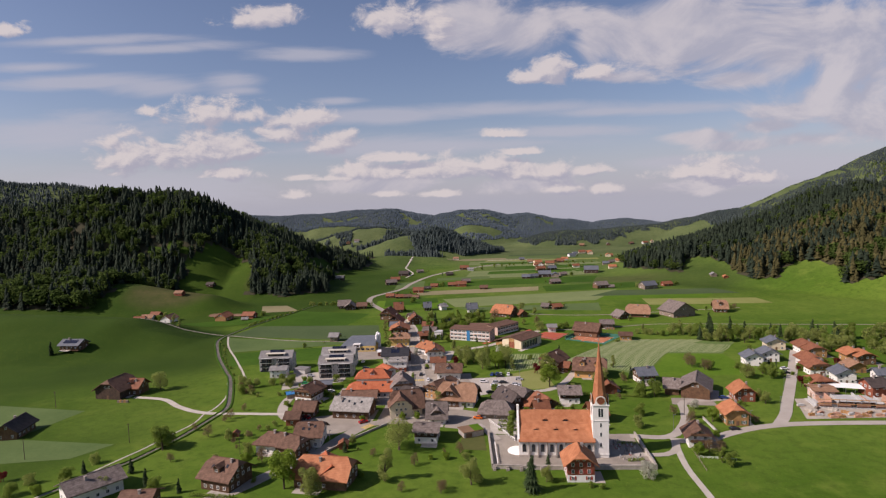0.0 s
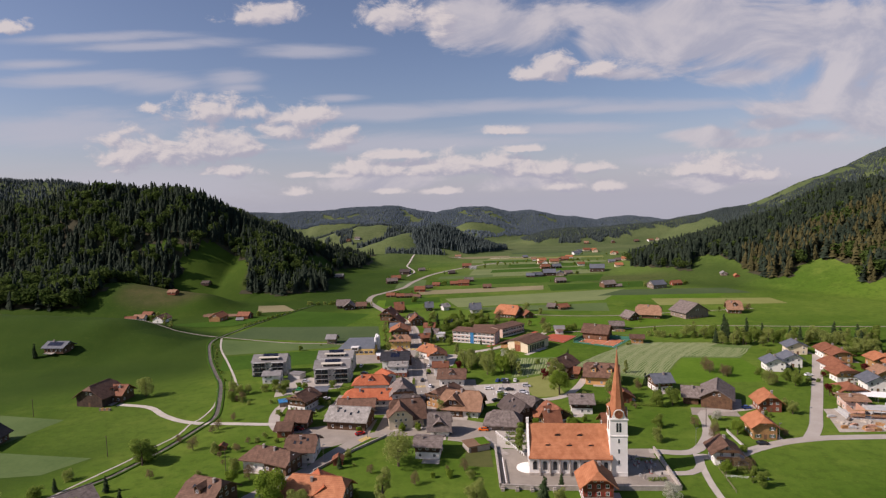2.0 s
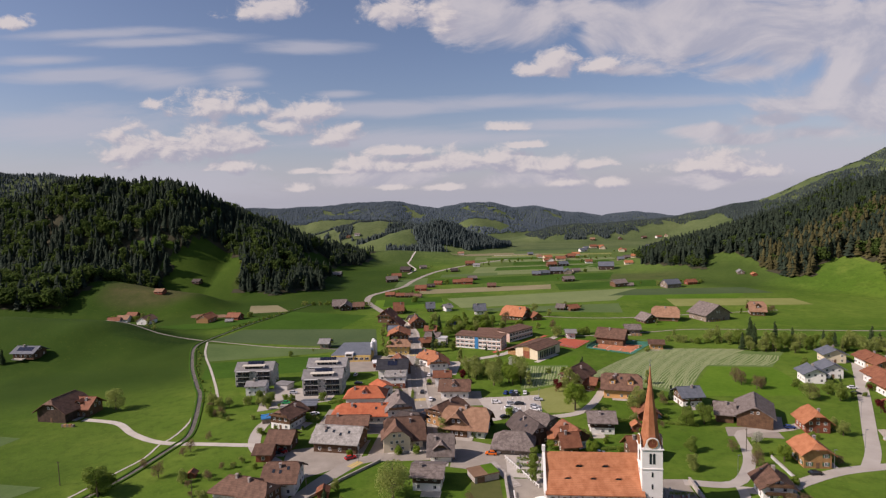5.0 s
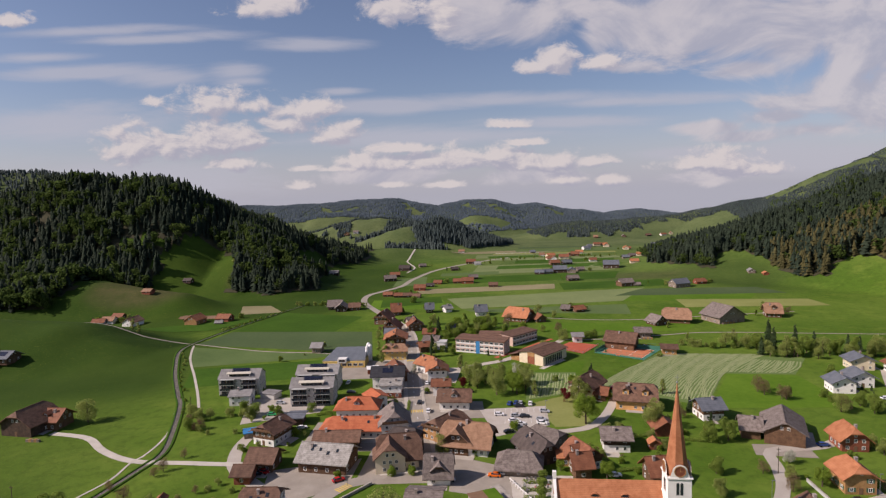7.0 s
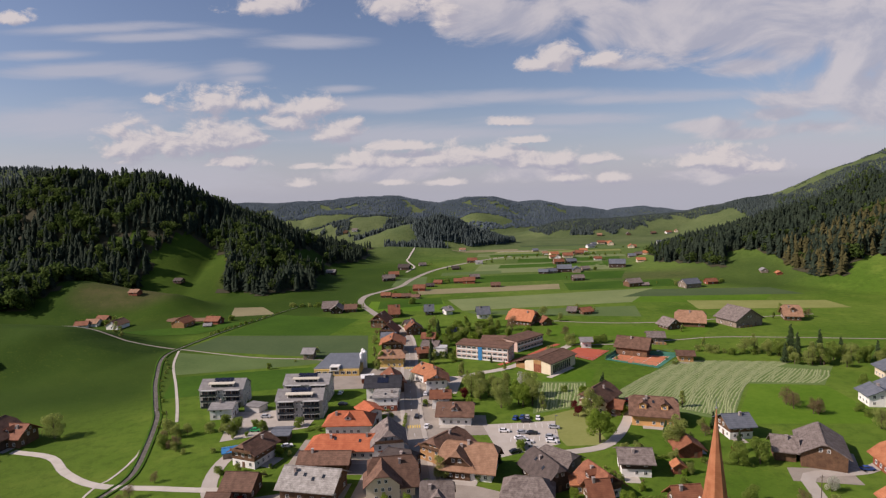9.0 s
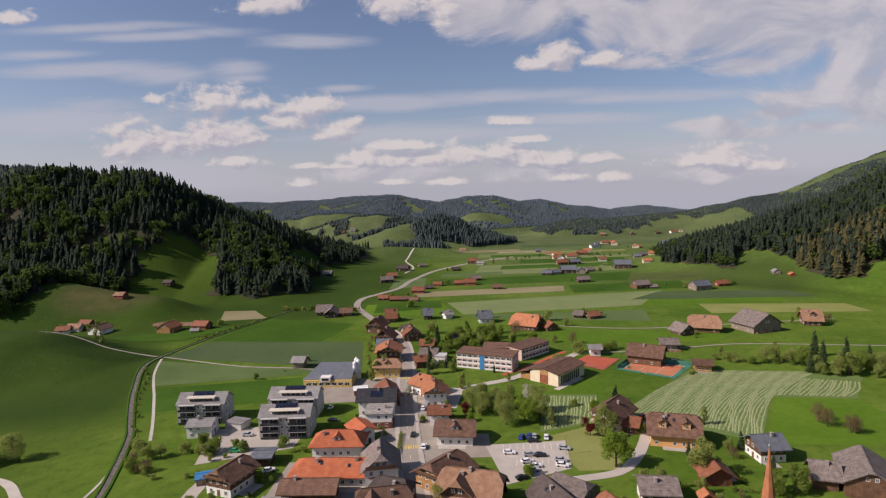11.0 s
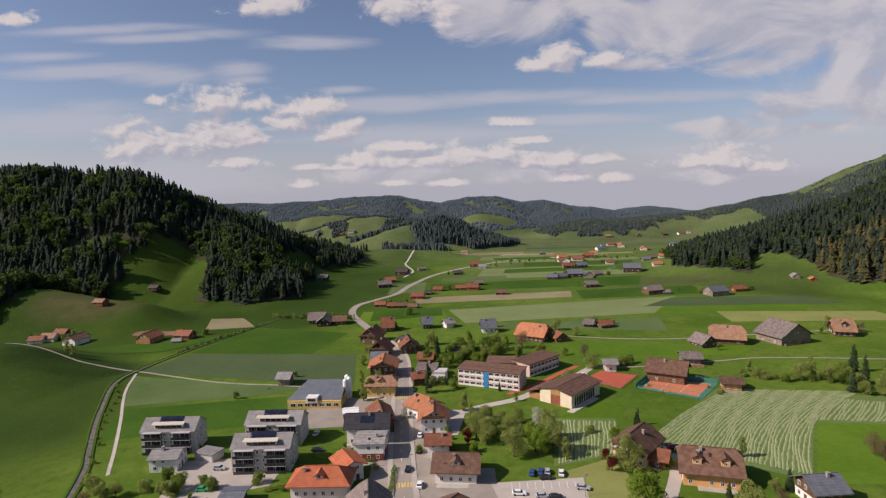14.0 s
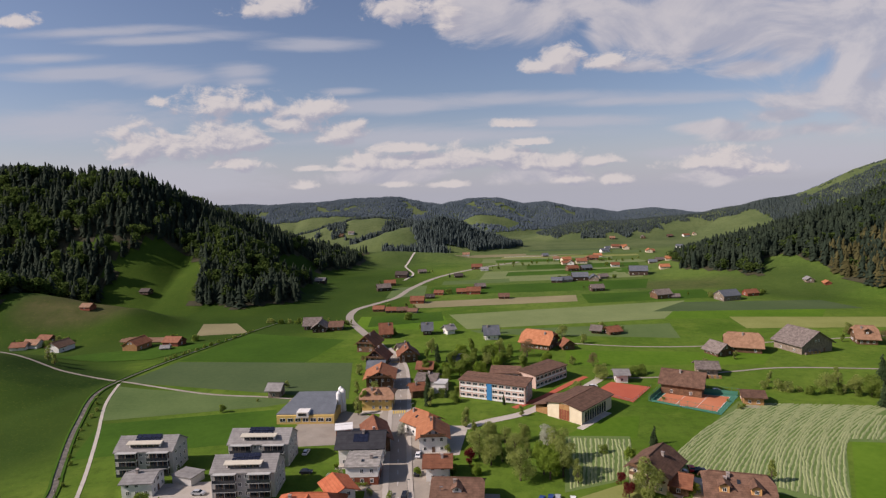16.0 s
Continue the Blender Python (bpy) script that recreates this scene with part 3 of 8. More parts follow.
ground = tagged(ground_sheet, "broad green valley meadows rising to grassy hills", "ground", kind="structure")


def smooth_line(pts, step=4.0):
    p = [Vector((*q, 0)) for q in pts]
    p = [p[0] * 2 - p[1]] + p + [p[-1] * 2 - p[-2]]
    out = []
    for a, b, c, d in zip(p, p[1:], p[2:], p[3:]):
        k = max(2, int((c - b).length / step))
        for i in range(k):
            t = i / k
            out.append(0.5 * ((2 * b) + (c - a) * t + (2 * a - 5 * b + 4 * c - d) * t * t + (3 * b - a - 3 * c + d) * t ** 3))
    return out + [p[-2]]


def ribbon(name, pts, width, material, lift, label="", category="", side=0.0, thick=0.0, step=4.0, straight=False):
    """A strip of road, path or stream laid over the land along a line; side shifts it to the line's left; thick gives it raised edges."""
    line = [Vector((*q, 0)) for q in pts] if straight else smooth_line(pts, step)
    v, f = [], []
    for i, p in enumerate(line):
        d = (line[min(i + 1, len(line) - 1)] - line[max(i - 1, 0)]).normalized()
        nrm = Vector((-d.y, d.x, 0))
        c = p + nrm * side
        prof = [(-0.5, 0), (0.5, 0)] if not thick else [(-0.5, -thick), (-0.5, 0), (0.5, 0), (0.5, -thick)]
        for a, dz in prof:
            q = c + nrm * (-a * width)
            v.append((q.x, q.y, max(ground_z(q.x, q.y), ground_z(c.x, c.y)) + lift + dz))
    k = 4 if thick else 2
    for i in range(len(line) - 1):
        for j in range(k - 1):
            f.append((i * k + j, i * k + j + 1, (i + 1) * k + j + 1, (i + 1) * k + j)[::-1])
    ob = link_mesh(name, v, f, material)
    return tagged(ob, label, category, kind="structure")


def field(name, corners, material, lift, label="", category="field", n=12):
    """A four-cornered piece of land (plan corners in order) laid over the ground."""
    a, b, c, d = [Vector(q) for q in corners]
    v, f = [], []
    for j in range(n + 1):
        for i in range(n + 1):
            s, t = i / n, j / n
            q = (a * (1 - s) + b * s) * (1 - t) + (d * (1 - s) + c * s) * t
            v.append((q.x, q.y, ground_z(q.x, q.y) + lift))
    for j in range(n):
        for i in range(n):
            k = j * (n + 1) + i
            f.append((k, k + 1, k + n + 2, k + n + 1))
    return tagged(link_mesh(name, v, f, material), label, category, kind="structure")

# ---- building blocks ----
def thing(name, x, y, z, rot, label, category, group=""):
    ob = new(name)
    ob.empty_display_size = 1
    ob.matrix_world = pose(x, y, z, 0, 0, rot)
    return tagged(ob, label, category, group)


def part(name, bm, material, parent, label=""):
    me = bpy.data.meshes.new(name)
    bm.to_mesh(me)
    bm.free()
    me.materials.append(MATS[material])
    ob = new(name, me)
    ob.parent = parent
    return tagged(ob, label)


def box(bm, x0, x1, y0, y1, z0, z1):
    v = [bm.verts.new(p) for p in ((x0, y0, z0), (x1, y0, z0), (x1, y1, z0), (x0, y1, z0), (x0, y0, z1), (x1, y0, z1), (x1, y1, z1), (x0, y1, z1))]
    for q in ((3, 2, 1, 0), (4, 5, 6, 7), (0, 1, 5, 4), (1, 2, 6, 5), (2, 3, 7, 6), (3, 0, 4, 7)):
        bm.faces.new([v[i] for i in q])


def poly(bm, pts):
    return bm.faces.new([bm.verts.new(p) for p in pts])


def slab(bm, top, thick):
    """A flat piece with its top corners given, thickened downwards."""
    t = [bm.verts.new(p) for p in top]
    u = [bm.verts.new((p[0], p[1], p[2] - thick)) for p in top]
    bm.faces.new(t)
    bm.faces.new(u[::-1])
    for i in range(len(t)):
        j = (i + 1) % len(t)
        bm.faces.new((t[i], u[i], u[j], t[j]))


WINDOW_MESH = {}


def window_mesh(w, h, frame_mat, shutters):
    key = (w, h, frame_mat, shutters)
    if key in WINDOW_MESH:
        return WINDOW_MESH[key]
    bm = bmesh.new()
    b = 0.11
    xs, zs = [-w / 2, -w / 2 + b, -b / 3, b / 3, w / 2 - b, w / 2], [0, b, h - b, h]
    g = [[bm.verts.new((x, 0.03, z)) for x in xs] for z in zs]
    fs = [bm.faces.new((g[r][c], g[r + 1][c], g[r + 1][c + 1], g[r][c + 1])) for r in range(3) for c in range(5) if not (r == 1 and c in (1, 3))]
    ex = bmesh.ops.extrude_face_region(bm, geom=fs)
    for q in ex["geom"]:
        if isinstance(q, bmesh.types.BMVert):
            q.co.y = -0.10
    me = bpy.data.meshes.new("window")
    bm.to_mesh(me)
    bm.free()
    me.materials.append(MATS[frame_mat])
    bm = bmesh.new()
    box(bm, -w / 2 + b, w / 2 - b, -0.05, 0.03, b, h - b)
    pm = bpy.data.meshes.new("pane")
    bm.to_mesh(pm)
    bm.free()
    pm.materials.append(MATS["glass_dark"])
    sm = None
    if shutters:
        bm = bmesh.new()
        box(bm, 0, w * 0.48, -0.08, 0.02, 0, h)
        sm = bpy.data.meshes.new("shutter")
        bm.to_mesh(sm)
        bm.free()
        sm.materials.append(MATS[shutters])
    WINDOW_MESH[key] = (me, pm, sm)
    return WINDOW_MESH[key]


def add_window(parent, m, w, h, frame_mat="frame_white", shutters="", pane=True):
    me, pm, sm = window_mesh(w, h, frame_mat, shutters)
    o = new("window", me)
    o.parent = parent
    o.matrix_basis = m
    p = new("pane", pm)
    p.parent = o
    if sm:
        for x in (-w / 2 - w * 0.48 - 0.02, w / 2 + 0.02):
            s = new("shutter", sm)
            s.parent = o
            s.matrix_basis = pose(x, 0, 0)
    return o


def gable_roof(bm, L, W, he, hr, ov, og, hip, thick=0.32):
    """Roof over a ridge along x. ov: eaves overhang, og: gable overhang, hip: how far down from the ridge the gable ends are hipped (0 to 1)."""
    slope = (hr - he) / (W / 2)
    y1, z1 = W / 2 + ov, he - slope * ov
    x1 = L / 2 + og
    if hip <= 0:
        for s in (-1, 1):
            top = [(-x1, s * y1, z1), (x1, s * y1, z1), (x1, 0, hr), (-x1, 0, hr)]
            slab(bm, top if s < 0 else top[::-1], thick)
        return
    zb = hr - hip * (hr - z1)
    yb = y1 * hip
    run = hip * y1 * 0.75
    xr = max(x1 - run, 0.3)
    for s in (-1, 1):
        if hip >= 0.999:
            top = [(-x1, s * y1, z1), (x1, s * y1, z1), (xr, 0, hr), (-xr, 0, hr)]
        else:
            top = [(-x1, s * y1, z1), (x1, s * y1, z1), (x1, s * yb, zb), (xr, 0, hr), (-xr, 0, hr), (-x1, s * yb, zb)]
        slab(bm, top if s < 0 else top[::-1], thick)
    for s in (-1, 1):
        top = [(s * x1, -yb, zb), (s * x1, yb, zb), (s * xr, 0, hr)]
        slab(bm, top if s > 0 else top[::-1], thick)


def gable_body(bm, L, W, z0, he, hr, hip=0.0):
    """Walls with gables at both x ends; the gable is cut off under a half hip."""
    cut = min(hip, 1.0)
    zt = hr - cut * (hr - he)
    yt = W / 2 * cut
    lo, hi = {}, {}
    for sx in (-1, 1):
        ring = [(sx * L / 2, -W / 2, z0), (sx * L / 2, W / 2, z0), (sx * L / 2, W / 2, he), (sx * L / 2, yt, zt - 0.1), (sx * L / 2, -yt, zt - 0.1), (sx * L / 2, -W / 2, he)]
        if cut < 0.01:
            ring = ring[:3] + [(sx * L / 2, 0, hr - 0.1)] + ring[5:]
        if cut > 0.99:
            ring = ring[:3] + ring[5:]
        poly(bm, ring if sx > 0 else ring[::-1])
    for sy in (-1, 1):
        q = [(-L / 2, sy * W / 2, z0), (L / 2, sy * W / 2, z0), (L / 2, sy * W / 2, he), (-L / 2, sy * W / 2, he)]
        poly(bm, q if sy < 0 else q[::-1])


def sees(rot, deg):
    """Whether a wall that faces deg (own axes) of a house turned by rot can be seen by someone coming up the valley."""
    return -math.sin(radians(rot + deg)) > -0.35


def house(label, x, y, rot, L, W, he, hr, roof, wall, low="", hip=0.0, ov=1.4, floors=2, dorm=0, chim=1, balcony=0, solar=0, skyl=0,
          shutters="", frames="frame_white", name="house", category="house", windows=True, sparse=1.0, z=None, door=True, group="", cross=None):
    """A pitched-roof building. rot: the ridge's direction; L along it, W across; he, hr: eaves and ridge height; low: the ground floor's
    own material; dorm: dormers on the seen slope; balcony: storeys with a balcony on the seen gable."""
    if z is None:
        z = ground_z(x, y)
    if y < 480:
        he, hr = he * 1.1 + 0.15, hr * 0.97
    h = thing(name, x, y, z, rot, label, category, group)
    seen_y = -1 if math.cos(radians(rot)) > 0 else 1
    seen_x = -1 if math.sin(radians(rot)) > 0 else 1
    bm = bmesh.new()
    split = 2.7 if low else -0.6
    gable_body(bm, L, W, split, he, hr, hip)
    part("wall", bm, wall, h)
    if low:
        bm = bmesh.new()
        box(bm, -L / 2 + 0.03, L / 2 - 0.03, -W / 2 + 0.03, W / 2 - 0.03, -0.6, split)
        part("ground_floor_wall", bm, low, h)
    bm = bmesh.new()
    og = ov * 0.9
    gable_roof(bm, L, W, he, hr, ov, og, hip)
    roof_ob = part("roof", bm, roof, h)
    slope = (hr - he) / (W / 2)
    rng = random.Random(int(x * 13 + y * 7))
    # paved terrace before the seen side
    if y < 480 and L > 6.5:
        pick = random.Random(int(x * 71 + y * 37))
        if pick.random() < 0.8:
            deep, run = pick.uniform(2.2, 4.2), L * pick.uniform(0.5, 1.0) / 2
            off = pick.uniform(-0.2, 0.2) * L
            y0, y1 = sorted((seen_y * W / 2, seen_y * (W / 2 + deep)))
            bm = bmesh.new()
            box(bm, off - run, off + run, y0, y1, -0.3, 0.12)
            part("terrace", bm, pick.choice(["asphalt_old", "gravel", "stone_wall", "asphalt_light"]), h)
    # ridge tiles and chimneys
    bm = bmesh.new()
    xr = L / 2 + og - (hip * (W / 2 + ov) * 0.75 if hip else 0)
    box(bm, -xr, xr, -0.16, 0.16, hr - 0.08, hr + 0.1)
    part("ridge_cap", bm, roof, roof_ob)
    for k in range(chim):
        cx, cy = rng.uniform(-0.3, 0.3) * L, seen_y * W * rng.uniform(0.05, 0.2)
        bm = bmesh.new()
        zc = hr - slope * abs(cy)
        box(bm, cx - 0.4, cx + 0.4, cy - 0.4, cy + 0.4, zc - 0.8, zc + 1.2)
        box(bm, cx - 0.5, cx + 0.5, cy - 0.5, cy + 0.5, zc + 1.2, zc + 1.35)
        part("chimney", bm, "chimney", h)
    # a cross gable that comes forward out of the seen slope
    if cross:
        cx, a, fwd, zc = cross
        y1 = seen_y * (W / 2 + fwd)
        gs = 0.85
        zl = zc - gs * a
        bm = bmesh.new()
        ring = [(cx - a, y1, 0.0), (cx + a, y1, 0.0), (cx + a, y1, zl), (cx, y1, zc - 0.1), (cx - a, y1, zl)]
        front = [bm.verts.new(p) for p in ring]
        back_ = [bm.verts.new((p[0], 0, p[2])) for p in ring]
        bm.faces.new(front if seen_y < 0 else front[::-1])
        for i in range(5):
            j = (i + 1) % 5
            q = (front[j], front[i], back_[i], back_[j])
            bm.faces.new(q if seen_y < 0 else q[::-1])
        wing = part("cross_gable", bm, wall, h)
        e = 0.9
        yf = y1 + seen_y * 1.3
        ym = y1 + seen_y * 0.0
        bm = bmesh.new()
        for s in (-1, 1):
            xo = cx + s * (a + e)
            zo = zc - gs * (a + e)
            hz = zc - gs * a * 0.45
            top = [(cx, 0, zc), (cx, ym, zc), (cx + s * a * 0.45, yf, hz), (xo, yf, zo), (xo, 0, zo)]
            slab(bm, top if s * seen_y > 0 else top[::-1], 0.28)
        top = [(cx, ym, zc), (cx - a * 0.45, yf, zc - gs * a * 0.45), (cx + a * 0.45, yf, zc - gs * a * 0.45)]
        slab(bm, top if seen_y < 0 else top[::-1], 0.2)
        part("cross_roof", bm, roof, wing)
        for f_ in range(3):
            zz = 0.9 + f_ * 2.55
            n = 3 if zz < zl - 1 else 2
            if zz + 1.2 > zc - 0.8:
                break
            for k in range(n):
                add_window(h, pose(cx + (k - (n - 1) / 2) * min(2.1, a * 0.6), y1, zz, 0, 0, 0 if seen_y < 0 else 180), 1.1, 1.25, frames, shutters)
    # dormers on the seen slope
    for k in range(dorm):
        cx = (k + 0.5) / dorm * L - L / 2
        dw = min(2.6, L / dorm * 0.5)
        y0 = seen_y * W * 0.40
        z0 = hr - slope * abs(y0)
        y1 = seen_y * W * 0.10
        z1 = hr - slope * abs(y1)
        bm = bmesh.new()
        box(bm, cx - dw / 2, cx + dw / 2, min(y0, y1), max(y0, y1), z0 - 0.3, z1 - 0.55)
        dm = part("dormer", bm, wall, h)
        bm = bmesh.new()
        zt = z1 - 0.5
        for s in (-1, 1):
            top = [(cx, y0 + seen_y * 0.7, zt + 0.9), (cx, y1 - seen_y * 1.0, zt + 0.9), (cx + s * (dw / 2 + 0.5), y1 - seen_y * 1.0, zt - 0.25), (cx + s * (dw / 2 + 0.5), y0 + seen_y * 0.7, zt - 0.25)]
            slab(bm, top if s * seen_y > 0 else top[::-1], 0.2)
        part("dormer_roof", bm, roof, dm)
        add_window(h, pose(cx, y0 - seen_y * 0.02 + seen_y * 0.03, z0 + 0.25, 0, 0, 0 if seen_y < 0 else 180), 1.1, 1.1, frames)
    # skylights and solar panels lie on the seen slope
    tilt = math.degrees(math.atan(slope))
    for k in range(skyl):
        cx = ((k + 0.7) / (skyl + 0.4) - 0.5) * L * 0.8
        cy = seen_y * W * rng.uniform(0.16, 0.3)
        bm = bmesh.new()
        box(bm, -0.45, 0.45, -0.65, 0.65, 0.0, 0.12)
        sk = part("skylight", bm, "glass_dark", h)
        sk.matrix_basis = pose(cx, cy, hr - slope * abs(cy) + 0.03, -seen_y * tilt)
    if solar:
        n = max(2, int(solar * L / 1.75))
        for k in range(n):
            for r in range(2):
                cx = (k - (n - 1) / 2) * 1.75
                cy = seen_y * (W * 0.14 + r * 1.75 * math.cos(radians(tilt)) + 0.5)
                o = new("solar_panel", solar_mesh())
                o.parent = h
                o.matrix_basis = pose(cx, cy, hr - slope * abs(cy) + 0.12, -seen_y * tilt)
    if windows:
        top = he if he > 3.4 else hr * 0.6
        fl = max(1, min(floors, int(top / 2.4)))
        fh = top / fl if fl > 1 else min(top, 2.8)
        big = 1.15 if fh > 2.3 else 0.9
        for deg, span, off, is_gable in ((-90, L, W / 2, 0), (90, L, W / 2, 0), (0, W, L / 2, 1), (180, W, L / 2, 1)):
            if not sees(rot, deg):
                continue
            n = max(1, int(span / 2.9 * sparse))
            face = pose(0, 0, 0, 0, 0, deg + 90)
            for f_ in range(fl):
                for k in range(n):
                    u = (k + 0.5) / n * (span - 1.0) - (span - 1.0) / 2
                    if rng.random() < 0.1:
                        continue
                    if door and f_ == 0 and k == n // 2 and is_gable:
                        bm = bmesh.new()
                        box(bm, u - 0.55, u + 0.55, -off - 0.09, -off + 0.05, 0, 2.1)
                        d = part("door", bm, "frame_brown", h)
                        d.matrix_basis = face
                        continue
                    add_window(h, face @ pose(u, -off - (0.0 if f_ or not low else -0.03), f_ * fh + 0.85), big, 1.35 if fh > 2.3 else 0.95, frames, shutters)
            if is_gable and hr - he > 2.6 and hip < 0.75:
                n2 = 2 if W > 9 else 1
                for k in range(n2):
                    add_window(h, face @ pose((k - (n2 - 1) / 2) * 2.2, -off, he + 0.45), 1.0, 1.2, frames, shutters)
                for b in range(balcony):
                    zb = max(2.6, he - b * 2.6)
                    bm = bmesh.new()
                    box(bm, -W / 2 + 0.4, W / 2 - 0.4, -off - 1.25, -off + 0.05, zb - 0.15, zb)
                    bal = part("balcony", bm, "timber_brown", h)
                    bal.matrix_basis = face
                    bm = bmesh.new()
                    box(bm, -W / 2 + 0.4, W / 2 - 0.4, -off - 1.3, -off - 1.22, zb + 0.1, zb + 1.0)
                    part("railing", bm, "timber_brown", bal)
    return h


SOLAR = []


def solar_mesh():
    if not SOLAR:
        bm = bmesh.new()
        box(bm, -0.83, 0.83, -0.83, 0.83, 0, 0.05)
        me = bpy.data.meshes.new("solar_panel")
        bm.to_mesh(me)
        bm.free()
        me.materials.append(MATS["solar"])
        SOLAR.append(me)
    return SOLAR[0]


# ---- trees ----
def leaf_cloud(rng, lobes, count, size):
    """Loose leaf sprays spread over the outside of several lobes (x, y, z, radius)."""
    v, f = [], []
    wsum = sum(l[3] ** 2 for l in lobes)
    for lx, ly, lz, lr in lobes:
        k = max(3, int(count * lr * lr / wsum))
        for _ in range(k):
            d = Vector((rng.gauss(0, 1), rng.gauss(0, 1), rng.gauss(0, 1) + 0.25)).normalized()
            p = Vector((lx, ly, lz)) + d * lr * (0.55 + 0.5 * rng.random() ** 0.6)
            n = (d + Vector((rng.gauss(0, 0.5), rng.gauss(0, 0.5), rng.gauss(0, 0.5)))).normalized()
            a = n.orthogonal().normalized()
            a.rotate(Matrix.Rotation(rng.random() * 6.28, 3, n))
            b = n.cross(a)
            s = size * rng.uniform(0.6, 1.35)
            i = len(v)
            v += [tuple(p + a * s), tuple(p + b * s * 0.8 + n * s * 0.25), tuple(p - a * s * 0.9), tuple(p - b * s * 0.7 + n * s * 0.2)]
            f += [(i, i + 1, i + 2, i + 3)]
    return v, f


def limb(bm, a, b, r0, r1, n=6):
    a, b = Vector(a), Vector(b)
    d = (b - a).normalized()
    u = d.orthogonal().normalized()
    w = d.cross(u)
    ring = []
    for p, r in ((a, r0), (b, r1)):
        ring.append([bm.verts.new(p + (u * math.cos(6.2832 * i / n) + w * math.sin(6.2832 * i / n)) * r) for i in range(n)])
    for i in range(n):
        j = (i + 1) % n
        bm.faces.new((ring[0][i], ring[0][j], ring[1][j], ring[1][i]))


TREE = {}


def broadleaf(kind, leaf, seed, tall=10.0, wide=4.0, leaves=900, size=0.42, low=0.20):
    rng = random.Random(seed)
    t = new("tree_pattern_" + kind)
    bm = bmesh.new()
    limb(bm, (0, 0, -0.3), (0, 0, tall * 0.35), tall * 0.030, tall * 0.022)
    limb(bm, (0, 0, tall * 0.35), (rng.gauss(0, 0.3), rng.gauss(0, 0.3), tall * 0.8), tall * 0.022, tall * 0.006)
    lobes = [(0, 0, tall * 0.60, wide * 0.66)]
    for i in range(12):
        a = i * 2.4 + rng.random()
        r = wide * rng.uniform(0.35, 0.68)
        zz = tall * rng.uniform(low, 0.86)
        p = (math.cos(a) * r, math.sin(a) * r, zz)
        limb(bm, (0, 0, max(tall * 0.22, zz - tall * 0.25)), p, tall * 0.010, tall * 0.003, 5)
        lobes.append((*p, wide * rng.uniform(0.28, 0.46)))
    part("trunk", bm, "bark", t)
    v, f = leaf_cloud(rng, lobes, leaves, size)
    link_mesh("crown", v, f, leaf, t)
    TREE[kind] = t
    return t


def conifer_shape(rng, tall, wide, tiers, around):
    """Ragged tiers of drooping boughs round a stem, narrowing to a rounded tip."""
    v, f = [], []
    for k in range(tiers):
        q = k / tiers
        z0 = tall * (0.05 + 0.84 * q)
        r = wide * (1 - q) ** 0.74 * rng.uniform(0.82, 1.12) + 0.04 * wide
        ox, oy = rng.gauss(0, 0.07) * wide, rng.gauss(0, 0.07) * wide
        apex = len(v)
        v.append((ox, oy, z0 + tall * (1.55 if k < tiers - 1 else 1.0) / tiers))
        turn = rng.random() * 6.28
        for i in range(around * 2):
            a = turn + i * math.pi / around
            rr = r * (rng.uniform(0.8, 1.2) if i % 2 == 0 else rng.uniform(0.5, 0.7))
            v.append((ox + math.cos(a) * rr, oy + math.sin(a) * rr, z0 - tall * (rng.uniform(0.0, 0.07) if i % 2 == 0 else -0.015)))
        for i in range(around * 2):
            f.append((apex, apex + 1 + i, apex + 1 + (i + 1) % (around * 2)))
    return v, f


def conifer_tree(kind, seed, tall=14.0, wide=2.7, tiers=24, around=14, needle="spruce_needle"):
    rng = random.Random(seed)
    t = new("tree_pattern_" + kind)
    bm = bmesh.new()
    limb(bm, (0, 0, -0.3), (0, 0, tall * 0.95), tall * 0.02, tall * 0.003)
    part("trunk", bm, "bark", t)
    v, f = conifer_shape(rng, tall, wide, tiers, around)
    link_mesh("crown", v, f, needle, t)
    TREE[kind] = t
    return t


broadleaf("round", "leaf_bright", 3, 10, 4.2, 5200, 0.21)
broadleaf("round_b", "leaf_mid", 5, 10, 4.0, 5200, 0.21)
broadleaf("olive", "leaf_olive", 8, 10, 3.9, 4400, 0.19)
broadleaf("olive_b", "leaf_olive", 18, 10, 4.4, 3300, 0.18)
broadleaf("tall", "leaf_mid", 11, 10, 2.6, 3000, 0.22, 0.15)
broadleaf("tall_b", "leaf_olive", 12, 10, 2.4, 2000, 0.19, 0.15)
broadleaf("russet", "leaf_russet", 14, 10, 4.4, 2600, 0.15)
broadleaf("red", "leaf_red", 15, 10, 4.5, 2800, 0.24, 0.12)
broadleaf("blossom", "blossom", 16, 10, 4.6, 2600, 0.22, 0.2)
broadleaf("bush", "leaf_mid", 21, 10, 6.0, 2300, 0.39, 0.02)
broadleaf("bush_b", "leaf_olive", 22, 10, 6.0, 2000, 0.36, 0.02)
broadleaf("bush_c", "leaf_bright", 23, 10, 6.0, 2300, 0.39, 0.02)
conifer_tree("spruce", 31)
conifer_tree("spruce_b", 32, 14, 3.1, 22, 13)
